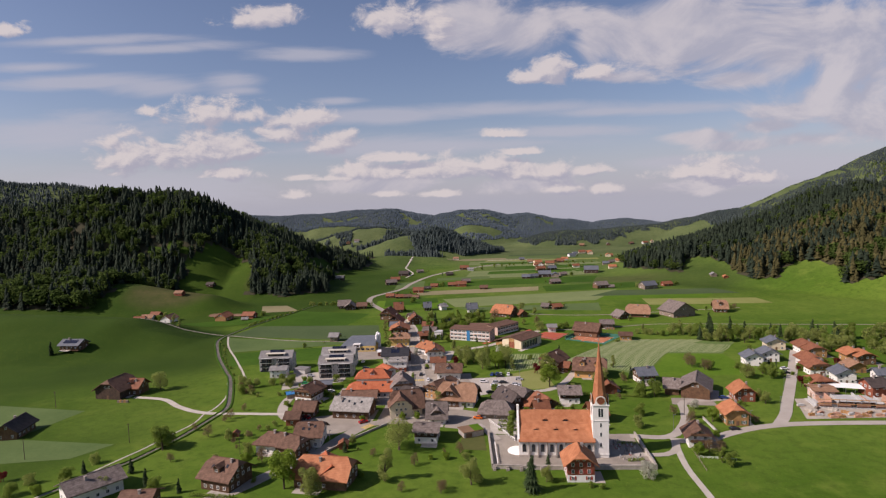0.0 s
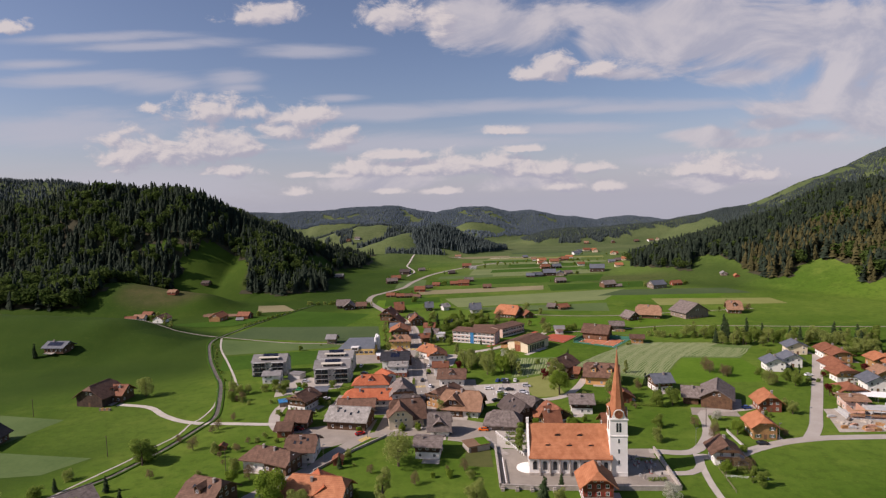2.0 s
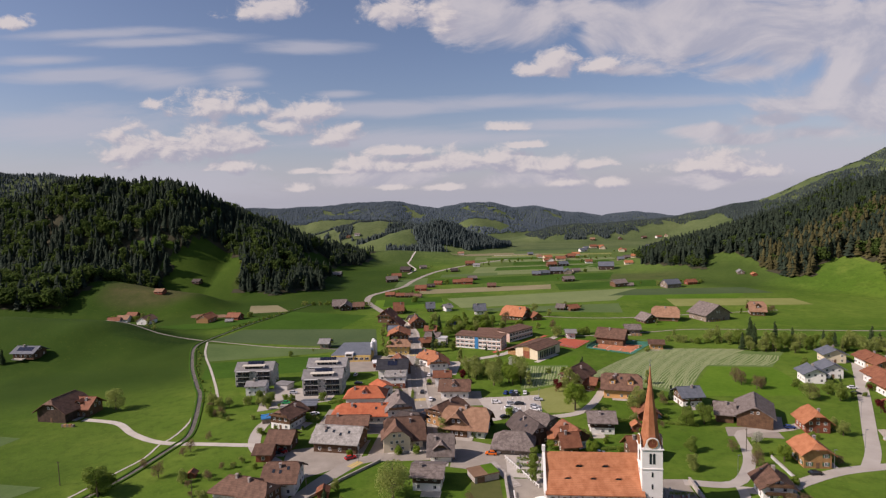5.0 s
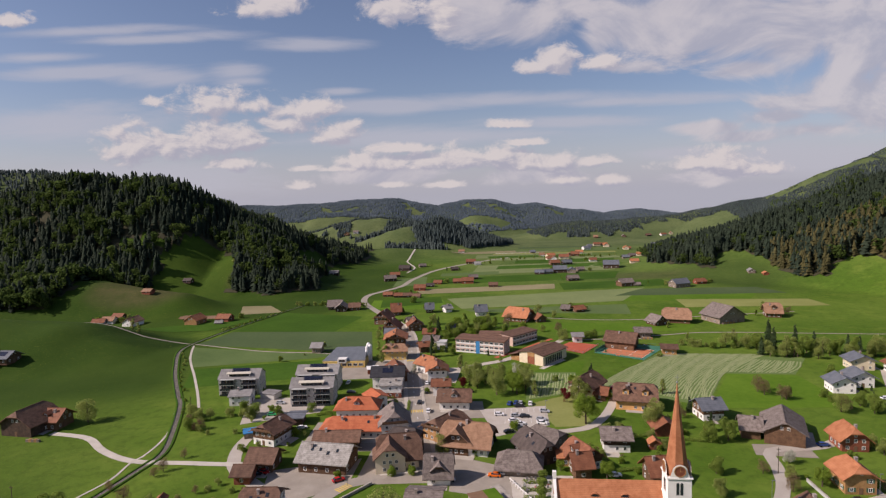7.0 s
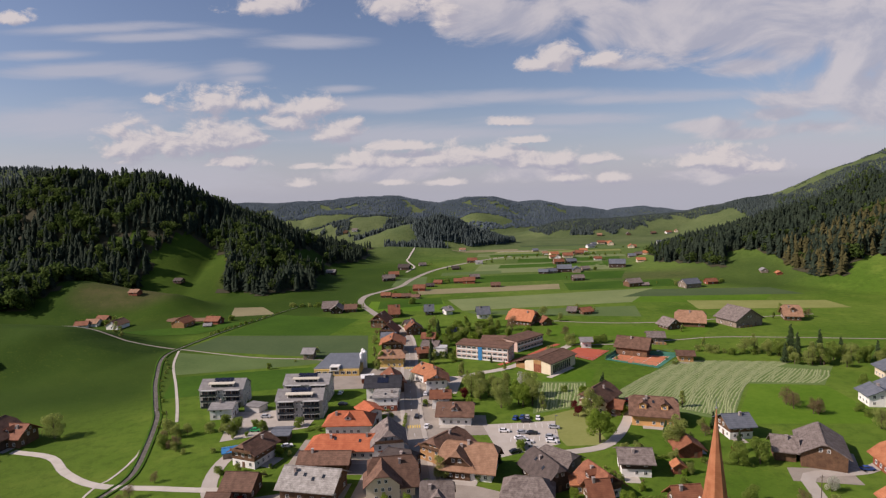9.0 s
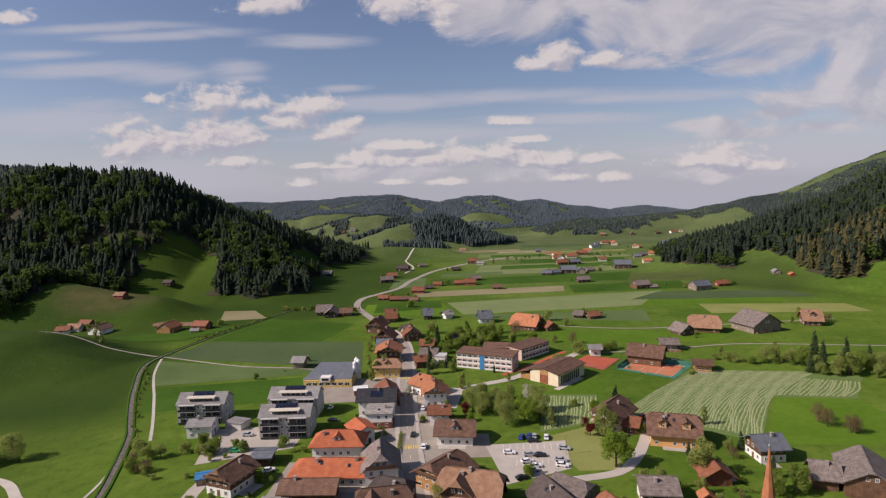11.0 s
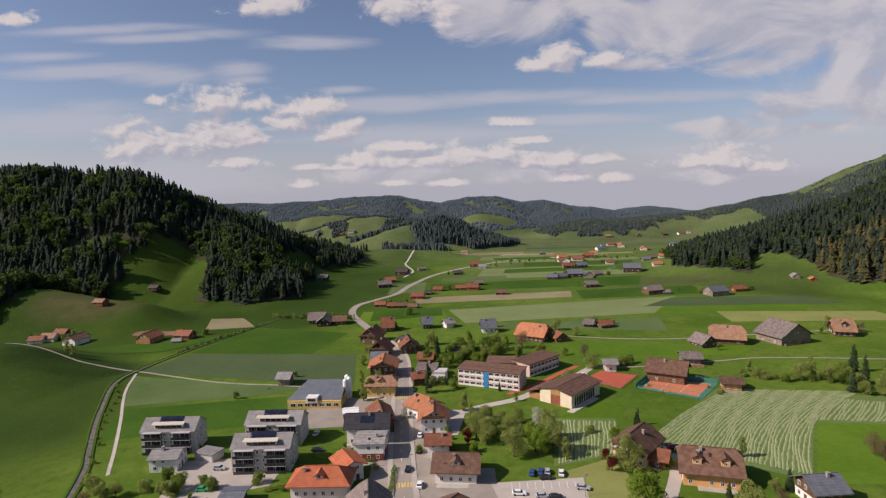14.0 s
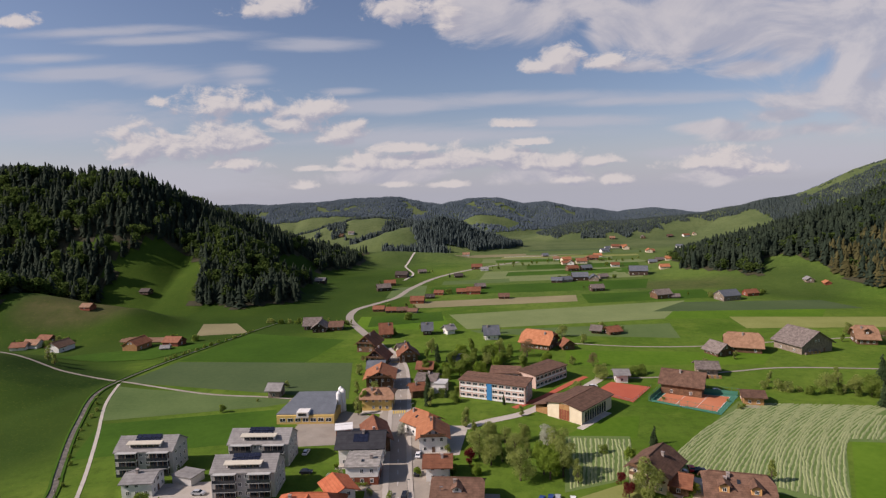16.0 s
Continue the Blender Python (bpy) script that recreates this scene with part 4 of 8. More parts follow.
TREE_WORDS = {
    "round": "leafy tree in bright spring green", "round_b": "broad leafy green tree",
    "olive": "olive tree coming into leaf", "olive_b": "sparse olive-green tree", "tall": "slender tall green tree",
    "tall_b": "slender half-bare tree", "russet": "bare tree with russet buds", "red": "copper-leaved dark red tree",
    "blossom": "fruit tree in white blossom", "bush": "dense green garden bush", "bush_b": "loose olive-green bush", "bush_c": "bright green rounded bush",
    "spruce": "dark green pointed spruce", "spruce_b": "broad dark green spruce",
}


def tree(kind, x, y, tall, where="on the village grass", wide=1.0, rot=None):
    ob = TREE[kind]
    s = tall / (14.0 if "spruce" in kind else 10.0)
    rng = random.Random(int(x * 31 + y * 17))
    m = pose(x, y, ground_z(x, y), 0, 0, rng.uniform(0, 360) if rot is None else rot)
    c = copy_thing(ob, m)
    c.name = "bush" if "bush" in kind else "spruce" if "spruce" in kind else "tree"
    c.scale = (s * wide * rng.uniform(0.92, 1.08), s * wide * rng.uniform(0.92, 1.08), s)
    return tagged(c, TREE_WORDS[kind] + " " + where, "bush" if "bush" in kind else "tree")


# ---- woods ----
def wood(name, spots, shapes, material, label):
    """One joined wood: copies of a few tree shapes at (x, y, height, width)."""
    rng = np.random.RandomState(len(spots))
    VV, FF, base = [], [], 0
    pick = rng.randint(0, len(shapes), len(spots))
    for k, (v, f) in enumerate(shapes):
        sel = np.array([s for s, p in zip(spots, pick) if p == k])
        if not len(sel):
            continue
        v, f = np.array(v), np.array(f)
        a = rng.uniform(0, 6.28, len(sel))
        c, s = np.cos(a)[:, None], np.sin(a)[:, None]
        z = land(sel[:, 0], sel[:, 1])
        wx, wz = sel[:, 3][:, None], sel[:, 2][:, None]
        X = (v[None, :, 0] * c - v[None, :, 1] * s) * wx + sel[:, 0][:, None]
        Y = (v[None, :, 0] * s + v[None, :, 1] * c) * wx + sel[:, 1][:, None]
        Z = v[None, :, 2] * wz + z[:, None] - 0.3
        VV.append(np.stack([X, Y, Z], 2).reshape(-1, 3))
        FF.append((f[None] + (np.arange(len(sel)) * len(v))[:, None, None] + base).reshape(-1, f.shape[1]))
        base += len(sel) * len(v)
    V = np.concatenate(VV)
    F = np.concatenate(FF)
    me = bpy.data.meshes.new(name)
    me.vertices.add(len(V))
    me.vertices.foreach_set("co", V.ravel())
    me.loops.add(F.size)
    me.loops.foreach_set("vertex_index", F.ravel())
    me.polygons.add(len(F))
    me.polygons.foreach_set("loop_start", np.arange(len(F)) * F.shape[1])
    me.update(calc_edges=True)
    me.materials.append(MATS[material])
    return tagged(new(name, me), label, "woods", kind="stuff")


srng = random.Random(77)
FIR = [conifer_shape(srng, srng.uniform(0.95, 1.3), srng.uniform(0.22, 0.30), 8, 4) for _ in range(8)]
FIR_FAR = [conifer_shape(srng, 1.15, srng.uniform(0.2, 0.28), 3, 4) for _ in range(4)]
FIR_TINY = [conifer_shape(srng, 1.75, srng.uniform(0.3, 0.42), 1, 3) for _ in range(5)]
LEAFY = []
for _ in range(5):
    lob = [(srng.gauss(0, 0.13), srng.gauss(0, 0.13), srng.uniform(0.35, 0.82), srng.uniform(0.15, 0.25)) for _ in range(8)]
    LEAFY.append(leaf_cloud(srng, lob, 210, 0.066))


def tree_size(y):
    return max(1.7, 27 * (1 - y / 1413))


def scatter(n, x0, x1, y0, y1, keep, seed):
    """Spots for trees in a stretch of the plan where keep(x, y, h) is true, thinned with distance between neighbours."""
    rng = np.random.RandomState(seed)
    x, y = rng.uniform(x0, x1, n), rng.uniform(y0, y1, n)
    h = land(x, y)
    ok = keep(x, y, h)
    x, y = x[ok], y[ok]
    return x, y, rng.uniform(0, 1, len(x)), rng


def spots_of(x, y, rng, lo=0.6, hi=1.3, w=1.0):
    tall = 1.15 * np.array([tree_size(v) for v in y]) * rng.uniform(lo, hi, len(x))
    return np.stack([x, y, tall, tall * w * rng.uniform(0.85, 1.2, len(x))], 1)


def oval(x, y, cx, cy, a, b):
    return ((x - cx) / a) ** 2 + ((y - cy) / b) ** 2 < 1 + 0.25 * ripple(x * 3, y * 3)


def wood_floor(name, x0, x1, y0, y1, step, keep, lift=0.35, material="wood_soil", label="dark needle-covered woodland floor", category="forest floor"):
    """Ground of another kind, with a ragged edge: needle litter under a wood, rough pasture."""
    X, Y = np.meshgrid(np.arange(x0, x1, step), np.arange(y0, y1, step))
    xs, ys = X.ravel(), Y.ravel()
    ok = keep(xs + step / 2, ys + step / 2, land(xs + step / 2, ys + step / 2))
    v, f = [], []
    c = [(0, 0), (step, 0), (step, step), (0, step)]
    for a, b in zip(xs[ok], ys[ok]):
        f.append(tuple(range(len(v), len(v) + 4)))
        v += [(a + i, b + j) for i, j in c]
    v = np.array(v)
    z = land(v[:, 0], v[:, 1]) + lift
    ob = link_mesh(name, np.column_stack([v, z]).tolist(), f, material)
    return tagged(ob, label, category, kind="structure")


def left_wood(x, y, h):
    k = (np.maximum(crest(x, y, LEFT_HILL), crest(x, y, LEFT_SPUR)) > 5.5 + 3 * ripple(x * 2, y * 2)) & (y > 628)
    for c in ((-262, 668, 40, 62), (-272, 616, 58, 30), (-170, 800, 22, 60), (-330, 690, 30, 22)):
        k &= ~oval(x, y, *c)
    # the wood runs down to the foot of the hill west of the hay hut
    return k | (x < -322 - 0.3 * (650 - y) + 10 * ripple(x * 3, y * 3)) & (y > 566 + 8 * ripple(x * 2, y)) & (y < 700)


def right_wood(x, y, h):
    k = (h > 7 + 5 * ripple(x * 1.7, y * 1.7)) & (y + 0.45 * x > 740) & (y > 535)
    for c in ((318, 690, 26, 62), (380, 600, 26, 34), (640, 820, 80, 24)):
        k &= ~oval(x, y, *c)
    return k


wood_floor("ground_earth", -235, -170, 538, 575, 1.5, lambda x, y, h: oval(x, y, -206, 553, 19, 7), 0.5, "earth_brown", "bare red-brown earth bank", "earth bank")
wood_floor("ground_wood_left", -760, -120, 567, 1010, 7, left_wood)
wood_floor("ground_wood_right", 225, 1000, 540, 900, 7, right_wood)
x, y, q, r = scatter(13500, -760, -120, 560, 1010, left_wood, 1)
leafy = (ripple(x * 1.4 + 90, y * 1.7) + 0.6 * ripple(x * 4, y * 4 + 7) > 0.10) & (q < 0.42) & (y < 790) | (q < 0.09) | (y < 660) & (x < -300) & (q < 0.55)
wood("fir_wood_left", spots_of(x[~leafy], y[~leafy], r, 0.7, 1.35, 0.88), FIR, "conifer", "dark green spruce wood covering the steep hillside")
wood("leafy_wood_left", spots_of(x[leafy], y[leafy], r, 0.75, 1.15, 1.0), LEAFY, "leaf_wood", "fresh green beech crowns among the dark firs")
x, y, q, r = scatter(16000, 225, 1000, 540, 900, right_wood, 2)
leafy = (ripple(x * 1.4 + 30, y * 1.7) > 0.45) & (q < 0.55) | (q < 0.05)
# nearer firs that take the colour with sunlight painted in
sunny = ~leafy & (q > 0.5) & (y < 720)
wood("fir_wood_right", spots_of(x[~leafy & ~sunny], y[~leafy & ~sunny], r), FIR, "conifer", "dark green spruce wood on the sunny slope")
wood("brown_fir_wood_right", spots_of(x[sunny], y[sunny], r), FIR, "conifer_sunny", "olive-brown spruces on the slope, sunlight put into their colour")
wood("leafy_wood_right", spots_of(x[leafy], y[leafy], r, 0.65, 1.0, 1.2), LEAFY, "leaf_wood", "fresh green broadleaf crowns among the firs")


def knoll_wood(x, y, h):
    top = crest(x, y, KNOLL)
    k = (top > 2.5) & (x > -60 + 14 * ripple(x * 4, y * 4)) | (top > 8) & (y > 1120 + 0.10 * (x + 110)) & (x > -165)
    return k & ~oval(x, y, 14, 1072, 34, 9) | ((np.abs(y - 1048 - 4 * np.sin(x * 0.1)) < 7) & (x > -105) & (x < -10))


x, y, q, r = scatter(9500, -180, 140, 1030, 1230, knoll_wood, 3)
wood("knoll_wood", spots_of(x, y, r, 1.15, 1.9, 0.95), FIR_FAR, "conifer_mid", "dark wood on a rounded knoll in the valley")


def hill_wood(x, y, h):
    """Farm hill: woods on its crown and in strips, pasture between."""
    top = crest(x, y, FARM_HILL)
    k = (top > 6) & ((y > 1252) | (ripple(x * 2.6 + 20, y * 1.4) > 0.42) & (top > 18)) & (x < 0)
    bench = crest(x, y, EAST_BENCH)
    k |= (bench > 9 + 9 * ripple(x * 2.6 + 5, y * 0.4) + 16 * (x > 395)) & (ripple(x * 1.7, y * 1.2 + 33) > -0.75) & (x > 140) & (x < 640)
    k |= (bench > 4) & (np.abs(x - 262 - 0.2 * (y - 1250)) < 22)
    return k & ~oval(x, y, 300, 1322, 26, 8)


x, y, q, r = scatter(42000, -420, 660, 1150, 1420, hill_wood, 6)
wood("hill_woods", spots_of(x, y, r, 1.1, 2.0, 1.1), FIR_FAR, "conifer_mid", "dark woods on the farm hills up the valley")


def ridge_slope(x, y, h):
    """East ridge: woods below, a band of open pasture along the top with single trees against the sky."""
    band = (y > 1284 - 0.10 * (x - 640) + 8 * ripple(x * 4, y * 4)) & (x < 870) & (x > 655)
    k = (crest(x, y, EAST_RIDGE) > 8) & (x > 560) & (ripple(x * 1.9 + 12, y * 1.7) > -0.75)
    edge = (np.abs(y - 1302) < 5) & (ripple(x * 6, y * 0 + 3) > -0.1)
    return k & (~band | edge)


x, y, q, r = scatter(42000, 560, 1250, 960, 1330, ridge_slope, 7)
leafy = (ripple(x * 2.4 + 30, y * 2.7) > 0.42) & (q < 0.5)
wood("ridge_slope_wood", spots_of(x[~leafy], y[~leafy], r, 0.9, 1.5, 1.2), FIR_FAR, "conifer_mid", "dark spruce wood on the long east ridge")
wood("ridge_slope_beeches", spots_of(x[leafy], y[leafy], r, 0.9, 1.3, 1.5), FIR_FAR, "leaf_wood", "fresh green beeches on the long east ridge")


def far_wood(x, y, h):
    k = (h > 10) & (y > 1375) & (ripple(x * 1.6 + 40, y * 2.2 + 15) + 0.5 * ripple(x * 4.1, y * 3.7 + 60) > -0.60)
    return k & ~oval(x, y, 84, 1440, 62, 20) & ~oval(x, y, 20, 1455, 30, 14)


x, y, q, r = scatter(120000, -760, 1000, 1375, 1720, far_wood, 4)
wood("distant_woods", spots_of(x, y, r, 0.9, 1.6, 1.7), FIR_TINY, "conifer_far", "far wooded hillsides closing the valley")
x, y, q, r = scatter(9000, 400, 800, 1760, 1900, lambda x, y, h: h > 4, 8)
wood("horizon_woods", spots_of(x, y, r, 0.9, 1.5, 1.9), FIR_TINY, "conifer_far", "far blue-green hill on the horizon, haze in its colour")
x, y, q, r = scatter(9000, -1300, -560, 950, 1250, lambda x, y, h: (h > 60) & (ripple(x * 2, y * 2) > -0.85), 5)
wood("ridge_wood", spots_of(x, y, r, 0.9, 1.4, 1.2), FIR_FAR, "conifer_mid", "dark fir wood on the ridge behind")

# ---- roads, paths and stream ----
MAIN = [(2, 150), (-6, 230), (-10, 275), (-14, 310), (-18, 345), (-22, 395), (-25, 440), (-30, 480), (-42, 515), (-62, 562), (-78, 605), (-79, 640), (-66, 665), (-50, 695), (-40, 745), (-14, 820), (36, 890), (90, 940)]
ribbon("road", MAIN[2:], 5.8, "asphalt", 0.10, "grey asphalt main road through the village", "road")
ribbon("pavement_west", MAIN[2:9], 1.9, "asphalt_light", 0.22, "pale pavement beside the main road", "pavement", side=3.9, thick=0.2)
ribbon("pavement_east", MAIN[2:9], 1.9, "asphalt_light", 0.22, "pale pavement beside the main road", "pavement", side=-3.9, thick=0.2)
ribbon("road_side", [(-13, 292), (-26, 268), (-36, 263), (-46, 249), (-54, 233), (-66, 218), (-80, 200), (-100, 186), (-120, 176)], 6.0, "asphalt", 0.09, "grey side street curving between the houses", "road")
ribbon("road_farm", [(-66, 280), (-82, 280), (-99, 282), (-121, 285), (-138, 295), (-152, 308), (-171, 314)], 3.2, "gravel", 0.09, "pale farm track over the meadow", "track")
ribbon("road_yard", [(-66, 262), (-80, 278), (-84, 300), (-78, 318), (-70, 333), (-60, 345)], 5.0, "asphalt_light", 0.08, "grey lane between houses", "lane")
ribbon("path_church", [(76, 240), (92, 238), (104, 252), (110, 266), (115, 279), (134, 281), (150, 290)], 4.2, "asphalt_light", 0.10, "pale lane past the church", "lane")
ribbon("path_lower", [(72, 222), (84, 221), (90, 226), (93, 236)], 3.2, "asphalt_light", 0.12, "pale churchyard lane", "lane")
ribbon("path_field", [(93, 236), (89, 219), (87, 206), (86, 187), (84, 165)], 2.4, "gravel", 0.11, "narrow pale path down the meadow", "path")
ribbon("road_east", [(93, 234), (104, 232), (113, 237), (127, 243), (140, 246), (156, 247), (190, 245), (260, 238)], 4.6, "asphalt_light", 0.09, "grey road along the meadow", "road")
ribbon("road_estate", [(142, 246), (152, 258), (163, 275), (187, 312), (221, 366)], 5.0, "asphalt_light", 0.10, "grey estate road between houses", "road")
ribbon("lane_school", [(38, 300), (54, 304), (62, 312), (70, 326), (78, 345)], 4.0, "asphalt_light", 0.10, "grey lane to the chalets", "lane")
ribbon("road_school", [(-14, 385), (0, 388), (14, 396), (30, 404), (44, 418), (60, 432), (72, 446)], 4.5, "asphalt_light", 0.10, "grey school drive", "road")
ribbon("running_track", [(26, 410), (40, 422), (56, 440), (66, 450)], 3.0, "clay_red", 0.13, "red running track beside the school", "track")
ribbon("path_meadow", [(-290, 500), (-254, 483), (-218, 474), (-175, 463), (-120, 440), (-88, 433), (-70, 428)], 1.7, "asphalt_old", 0.10, "worn grey track across the fields", "track")
ribbon("path_stream", [(-119, 340), (-128, 360), (-143, 391), (-160, 425), (-172, 458)], 1.3, "gravel", 0.12, "pale footpath beside the stream", "path")
ribbon("path_stream_low", [(-128.2, 336.1), (-120.4, 314.1), (-118.3, 298.4), (-119.0, 288.3), (-120.8, 283.9), (-120.7, 270.6), (-125.3, 257.6), (-129.8, 244.1), (-135.3, 231.7), (-151.8, 194.5)], 0.9, "gravel", 0.12, "pale footpath beside the stream", "path")
ribbon("path_east_fields", [(70, 448), (100, 446), (140, 452), (175, 455), (260, 440), (320, 430)], 1.7, "asphalt_old", 0.10, "pale farm track along the hedge", "track")
ribbon("path_farms", [(60, 520), (100, 505), (140, 500), (190, 505), (260, 512)], 1.7, "asphalt_old", 0.10, "pale farm track across the fields", "track")
ribbon("path_hill", [(-52, 800), (-45, 850), (-60, 930), (-52, 1000)], 2.6, "gravel", 0.25, "winding pale track up the green hill", "track")
STREAM = [(-147.8, 202.2), (-132.2, 226.2), (-128.3, 232.2), (-123.8, 243.7), (-119.0, 257.1), (-114.7, 276.9), (-112.5, 290.8), (-118.9, 314.0), (-130.0, 344.8), (-139, 362), (-160, 405), (-175, 450), (-168, 495), (-143, 568), (-128, 605)]
ribbon("water", STREAM, 2.0, "water", 0.06, "stony shallow village stream", "stream")
ribbon("bank_left", STREAM, 0.8, "grass_dark", 0.35, "rough grassy stream bank", "bank", side=1.45, thick=0.5)
ribbon("bank_right", STREAM, 0.9, "grass_dark", 0.35, "rough grassy stream bank", "bank", side=-1.5, thick=0.5)

# ---- fields and yards ----
field("field_blue", [(-172, 462), (-48, 427), (-56, 486), (-160, 498)], "grass_blue", 0.05, "blue-green young hay field")
field("field_mown_left", [(-152, 408), (-84, 420), (-68, 427), (-171, 454)], "grass_cut", 0.045, "pale freshly cut hay strip")
field("field_deep", [(-140, 370), (-66, 384), (-78, 416), (-150, 404)], "grass_dark", 0.04, "deep green meadow behind the apartment houses")
field("field_dark", [(-160, 500), (-84, 488), (-70, 540), (-140, 566)], "grass_dark", 0.045, "dark green meadow beyond the stream")
field("field_tan", [(-178, 563), (-143, 568), (-163, 601), (-189, 602)], "soil_tan", 0.06, "tan ploughed plot at the wood's foot")
field("field_pale_a", [(10, 560), (150, 575), (190, 640), (-2, 610)], "grass_pale", 0.05, "pale green cut field in the valley")
field("field_tan_b", [(-30, 640), (105, 650), (110, 680), (-35, 668)], "soil_tan", 0.05, "pale tan stubble field")
field("field_dark_b", [(112, 640), (220, 650), (225, 690), (115, 682)], "grass_dark", 0.05, "dark green crop field")
field("field_dark_c", [(-20, 700), (180, 705), (200, 760), (-20, 745)], "grass_dark", 0.05, "dark green crop field")
field("field_pale_c", [(30, 790), (190, 800), (200, 860), (40, 850)], "grass_pale", 0.05, "pale cut field far up the valley")
field("field_bright_d", [(60, 470), (160, 462), (175, 482), (66, 500)], "grass_bright", 0.05, "bright green meadow near the farm")
field("field_left_pale", [(-226, 267), (-195, 265), (-186, 294), (-262, 312)], "grass_cut", 0.05, "pale cut meadow by the farm")
field("field_left_pale_b", [(-196, 231), (-157, 235), (-146, 249), (-222, 263)], "grass_cut", 0.05, "pale cut meadow strip")
field("field_right_bright", [(96, 150), (330, 150), (330, 236), (110, 233)], "meadow", 0.04, "bright green dandelion meadow")
field("yard_centre", [(-34, 262), (-4, 262), (0, 300), (-30, 300)], "asphalt_old", 0.05, "grey paved yards in the village centre", "yard")
field("yard_inn", [(-62, 245), (-36, 262), (-34, 282), (-66, 274)], "asphalt_old", 0.055, "grey paved yard before the inn", "yard")
field("yard_street_east", [(-12, 300), (-3, 300), (-6, 394), (-17, 394)], "asphalt_old", 0.042, "grey paved forecourts along the main road", "yard")
field("yard_street_west", [(-27, 318), (-19, 318), (-25, 424), (-32, 424)], "asphalt_old", 0.043, "grey paved forecourts along the main road", "yard")
field("yard_back", [(-6, 318), (14, 318), (14, 338), (-4, 340)], "asphalt_old", 0.044, "grey paved yard behind the shops", "yard")
field("yard_workshop", [(-60, 288), (-28, 288), (-30, 318), (-58, 318)], "asphalt_old", 0.046, "grey paved yard round the workshop", "yard")
field("yard_farmhouse", [(-2, 256), (16, 250), (36, 262), (0, 282)], "asphalt_old", 0.06, "grey paved yard beside the farmhouse", "yard")
field("yard_flats", [(-92, 318), (-60, 330), (-58, 352), (-98, 350)], "asphalt_light", 0.052, "pale paved forecourt of the apartment houses", "yard")
field("yard_hall", [(-66, 376), (-30, 378), (-32, 404), (-62, 420)], "asphalt_old", 0.051, "grey paved yard of the commercial hall", "yard")
field("car_park", [(12, 328), (42, 330), (40, 308), (17, 298)], "asphalt_light", 0.07, "grey asphalt car park", "car park")
field("yard_barn", [(108, 276), (128, 272), (130, 283), (111, 285)], "asphalt_old", 0.052, "pale yard before the big barn", "yard")
field("school_forecourt", [(-12, 366), (2, 366), (6, 392), (-12, 394)], "asphalt_light", 0.06, "pale paved school forecourt", "yard")
field("building_site_ground", [(158, 252), (225, 250), (222, 276), (168, 278)], "rubble", 0.08, "bare rubble ground of a building site", "building site")
field("field_strip", [(-240, 500), (-180, 505), (-150, 545), (-232, 520)], "grass_dark", 0.2, "deep green strip below the farm", n=24)


FAR_STRIPS = (
    ("field_far_pale", [(60, 905), (250, 900), (245, 930), (55, 932)], "grass_pale", "pale cut field far up the valley"),
    ("field_far_dark", [(60, 940), (215, 938), (205, 962), (60, 965)], "grass_dark", "dark green crop field far up the valley"),
    ("field_far_tan", [(70, 985), (260, 975), (262, 995), (72, 1000)], "grass_olive", "olive hay strip far up the valley"),
    ("field_far_cut", [(110, 1020), (300, 1010), (300, 1045), (112, 1050)], "grass_cut", "pale cut strip far up the valley"),
    ("field_far_deep", [(120, 1070), (280, 1066), (275, 1090), (122, 1096)], "grass_blue", "blue-green field far up the valley"),
    ("field_far_gravel", [(75, 1000), (150, 996), (152, 1002), (76, 1006)], "gravel", "pale gravel strip far up the valley"),
    ("field_mid_dark", [(60, 810), (225, 815), (215, 850), (66, 842)], "grass_dark", "dark green meadow beside the far wood"),
    ("field_mid_blue", [(150, 600), (300, 590), (290, 625), (185, 634)], "grass_blue", "blue-green hay field below the slope"),
    ("field_mid_cut", [(-10, 760), (60, 765), (62, 790), (-8, 786)], "grass_cut", "pale cut plot beside the farms"),
    ("field_mid_deep", [(-60, 575), (-6, 590), (-8, 622), (-62, 612)], "grass_dark", "deep green plot beside the road"),
    ("field_mid_olive", [(190, 540), (300, 530), (300, 560), (195, 575)], "grass_olive", "olive grazed strip below the slope"),
)
for nm, cor, ma, la in FAR_STRIPS:
    field(nm, cor, ma, 0.055, la)


def crosswalk(x, y, rot):
    o = thing("crosswalk", x, y, 0.115, rot, "yellow striped pedestrian crossing on the main road", "crosswalk")
    for i in range(6):
        bm = bmesh.new()
        box(bm, -2.6 + i * 0.95, -2.1 + i * 0.95, -1.6, 1.6, 0, 0.012)
        part("stripe", bm, "paint_yellow", o)


crosswalk(-23.2, 409, 4)
crosswalk(-16, 328, 4)
crosswalk(-31.5, 485, 12)
crosswalk(-37, 260, 50)
dash = thing("centre_line", 0, 0, 0.115, 0, "white dashed centre line on the main road", "road marking")
for i, (p, q) in enumerate(zip(smooth_line(MAIN[3:9], 4.0), smooth_line(MAIN[3:9], 4.0)[1:])):
    if i % 2 == 0:
        bm = bmesh.new()
        box(bm, 0, 2.6, -0.08, 0.08, 0, 0.01)
        part("dash", bm, "paint_white", dash).matrix_basis = pose(p.x, p.y, 0, 0, 0, math.degrees(math.atan2(q.y - p.y, q.x - p.x)))


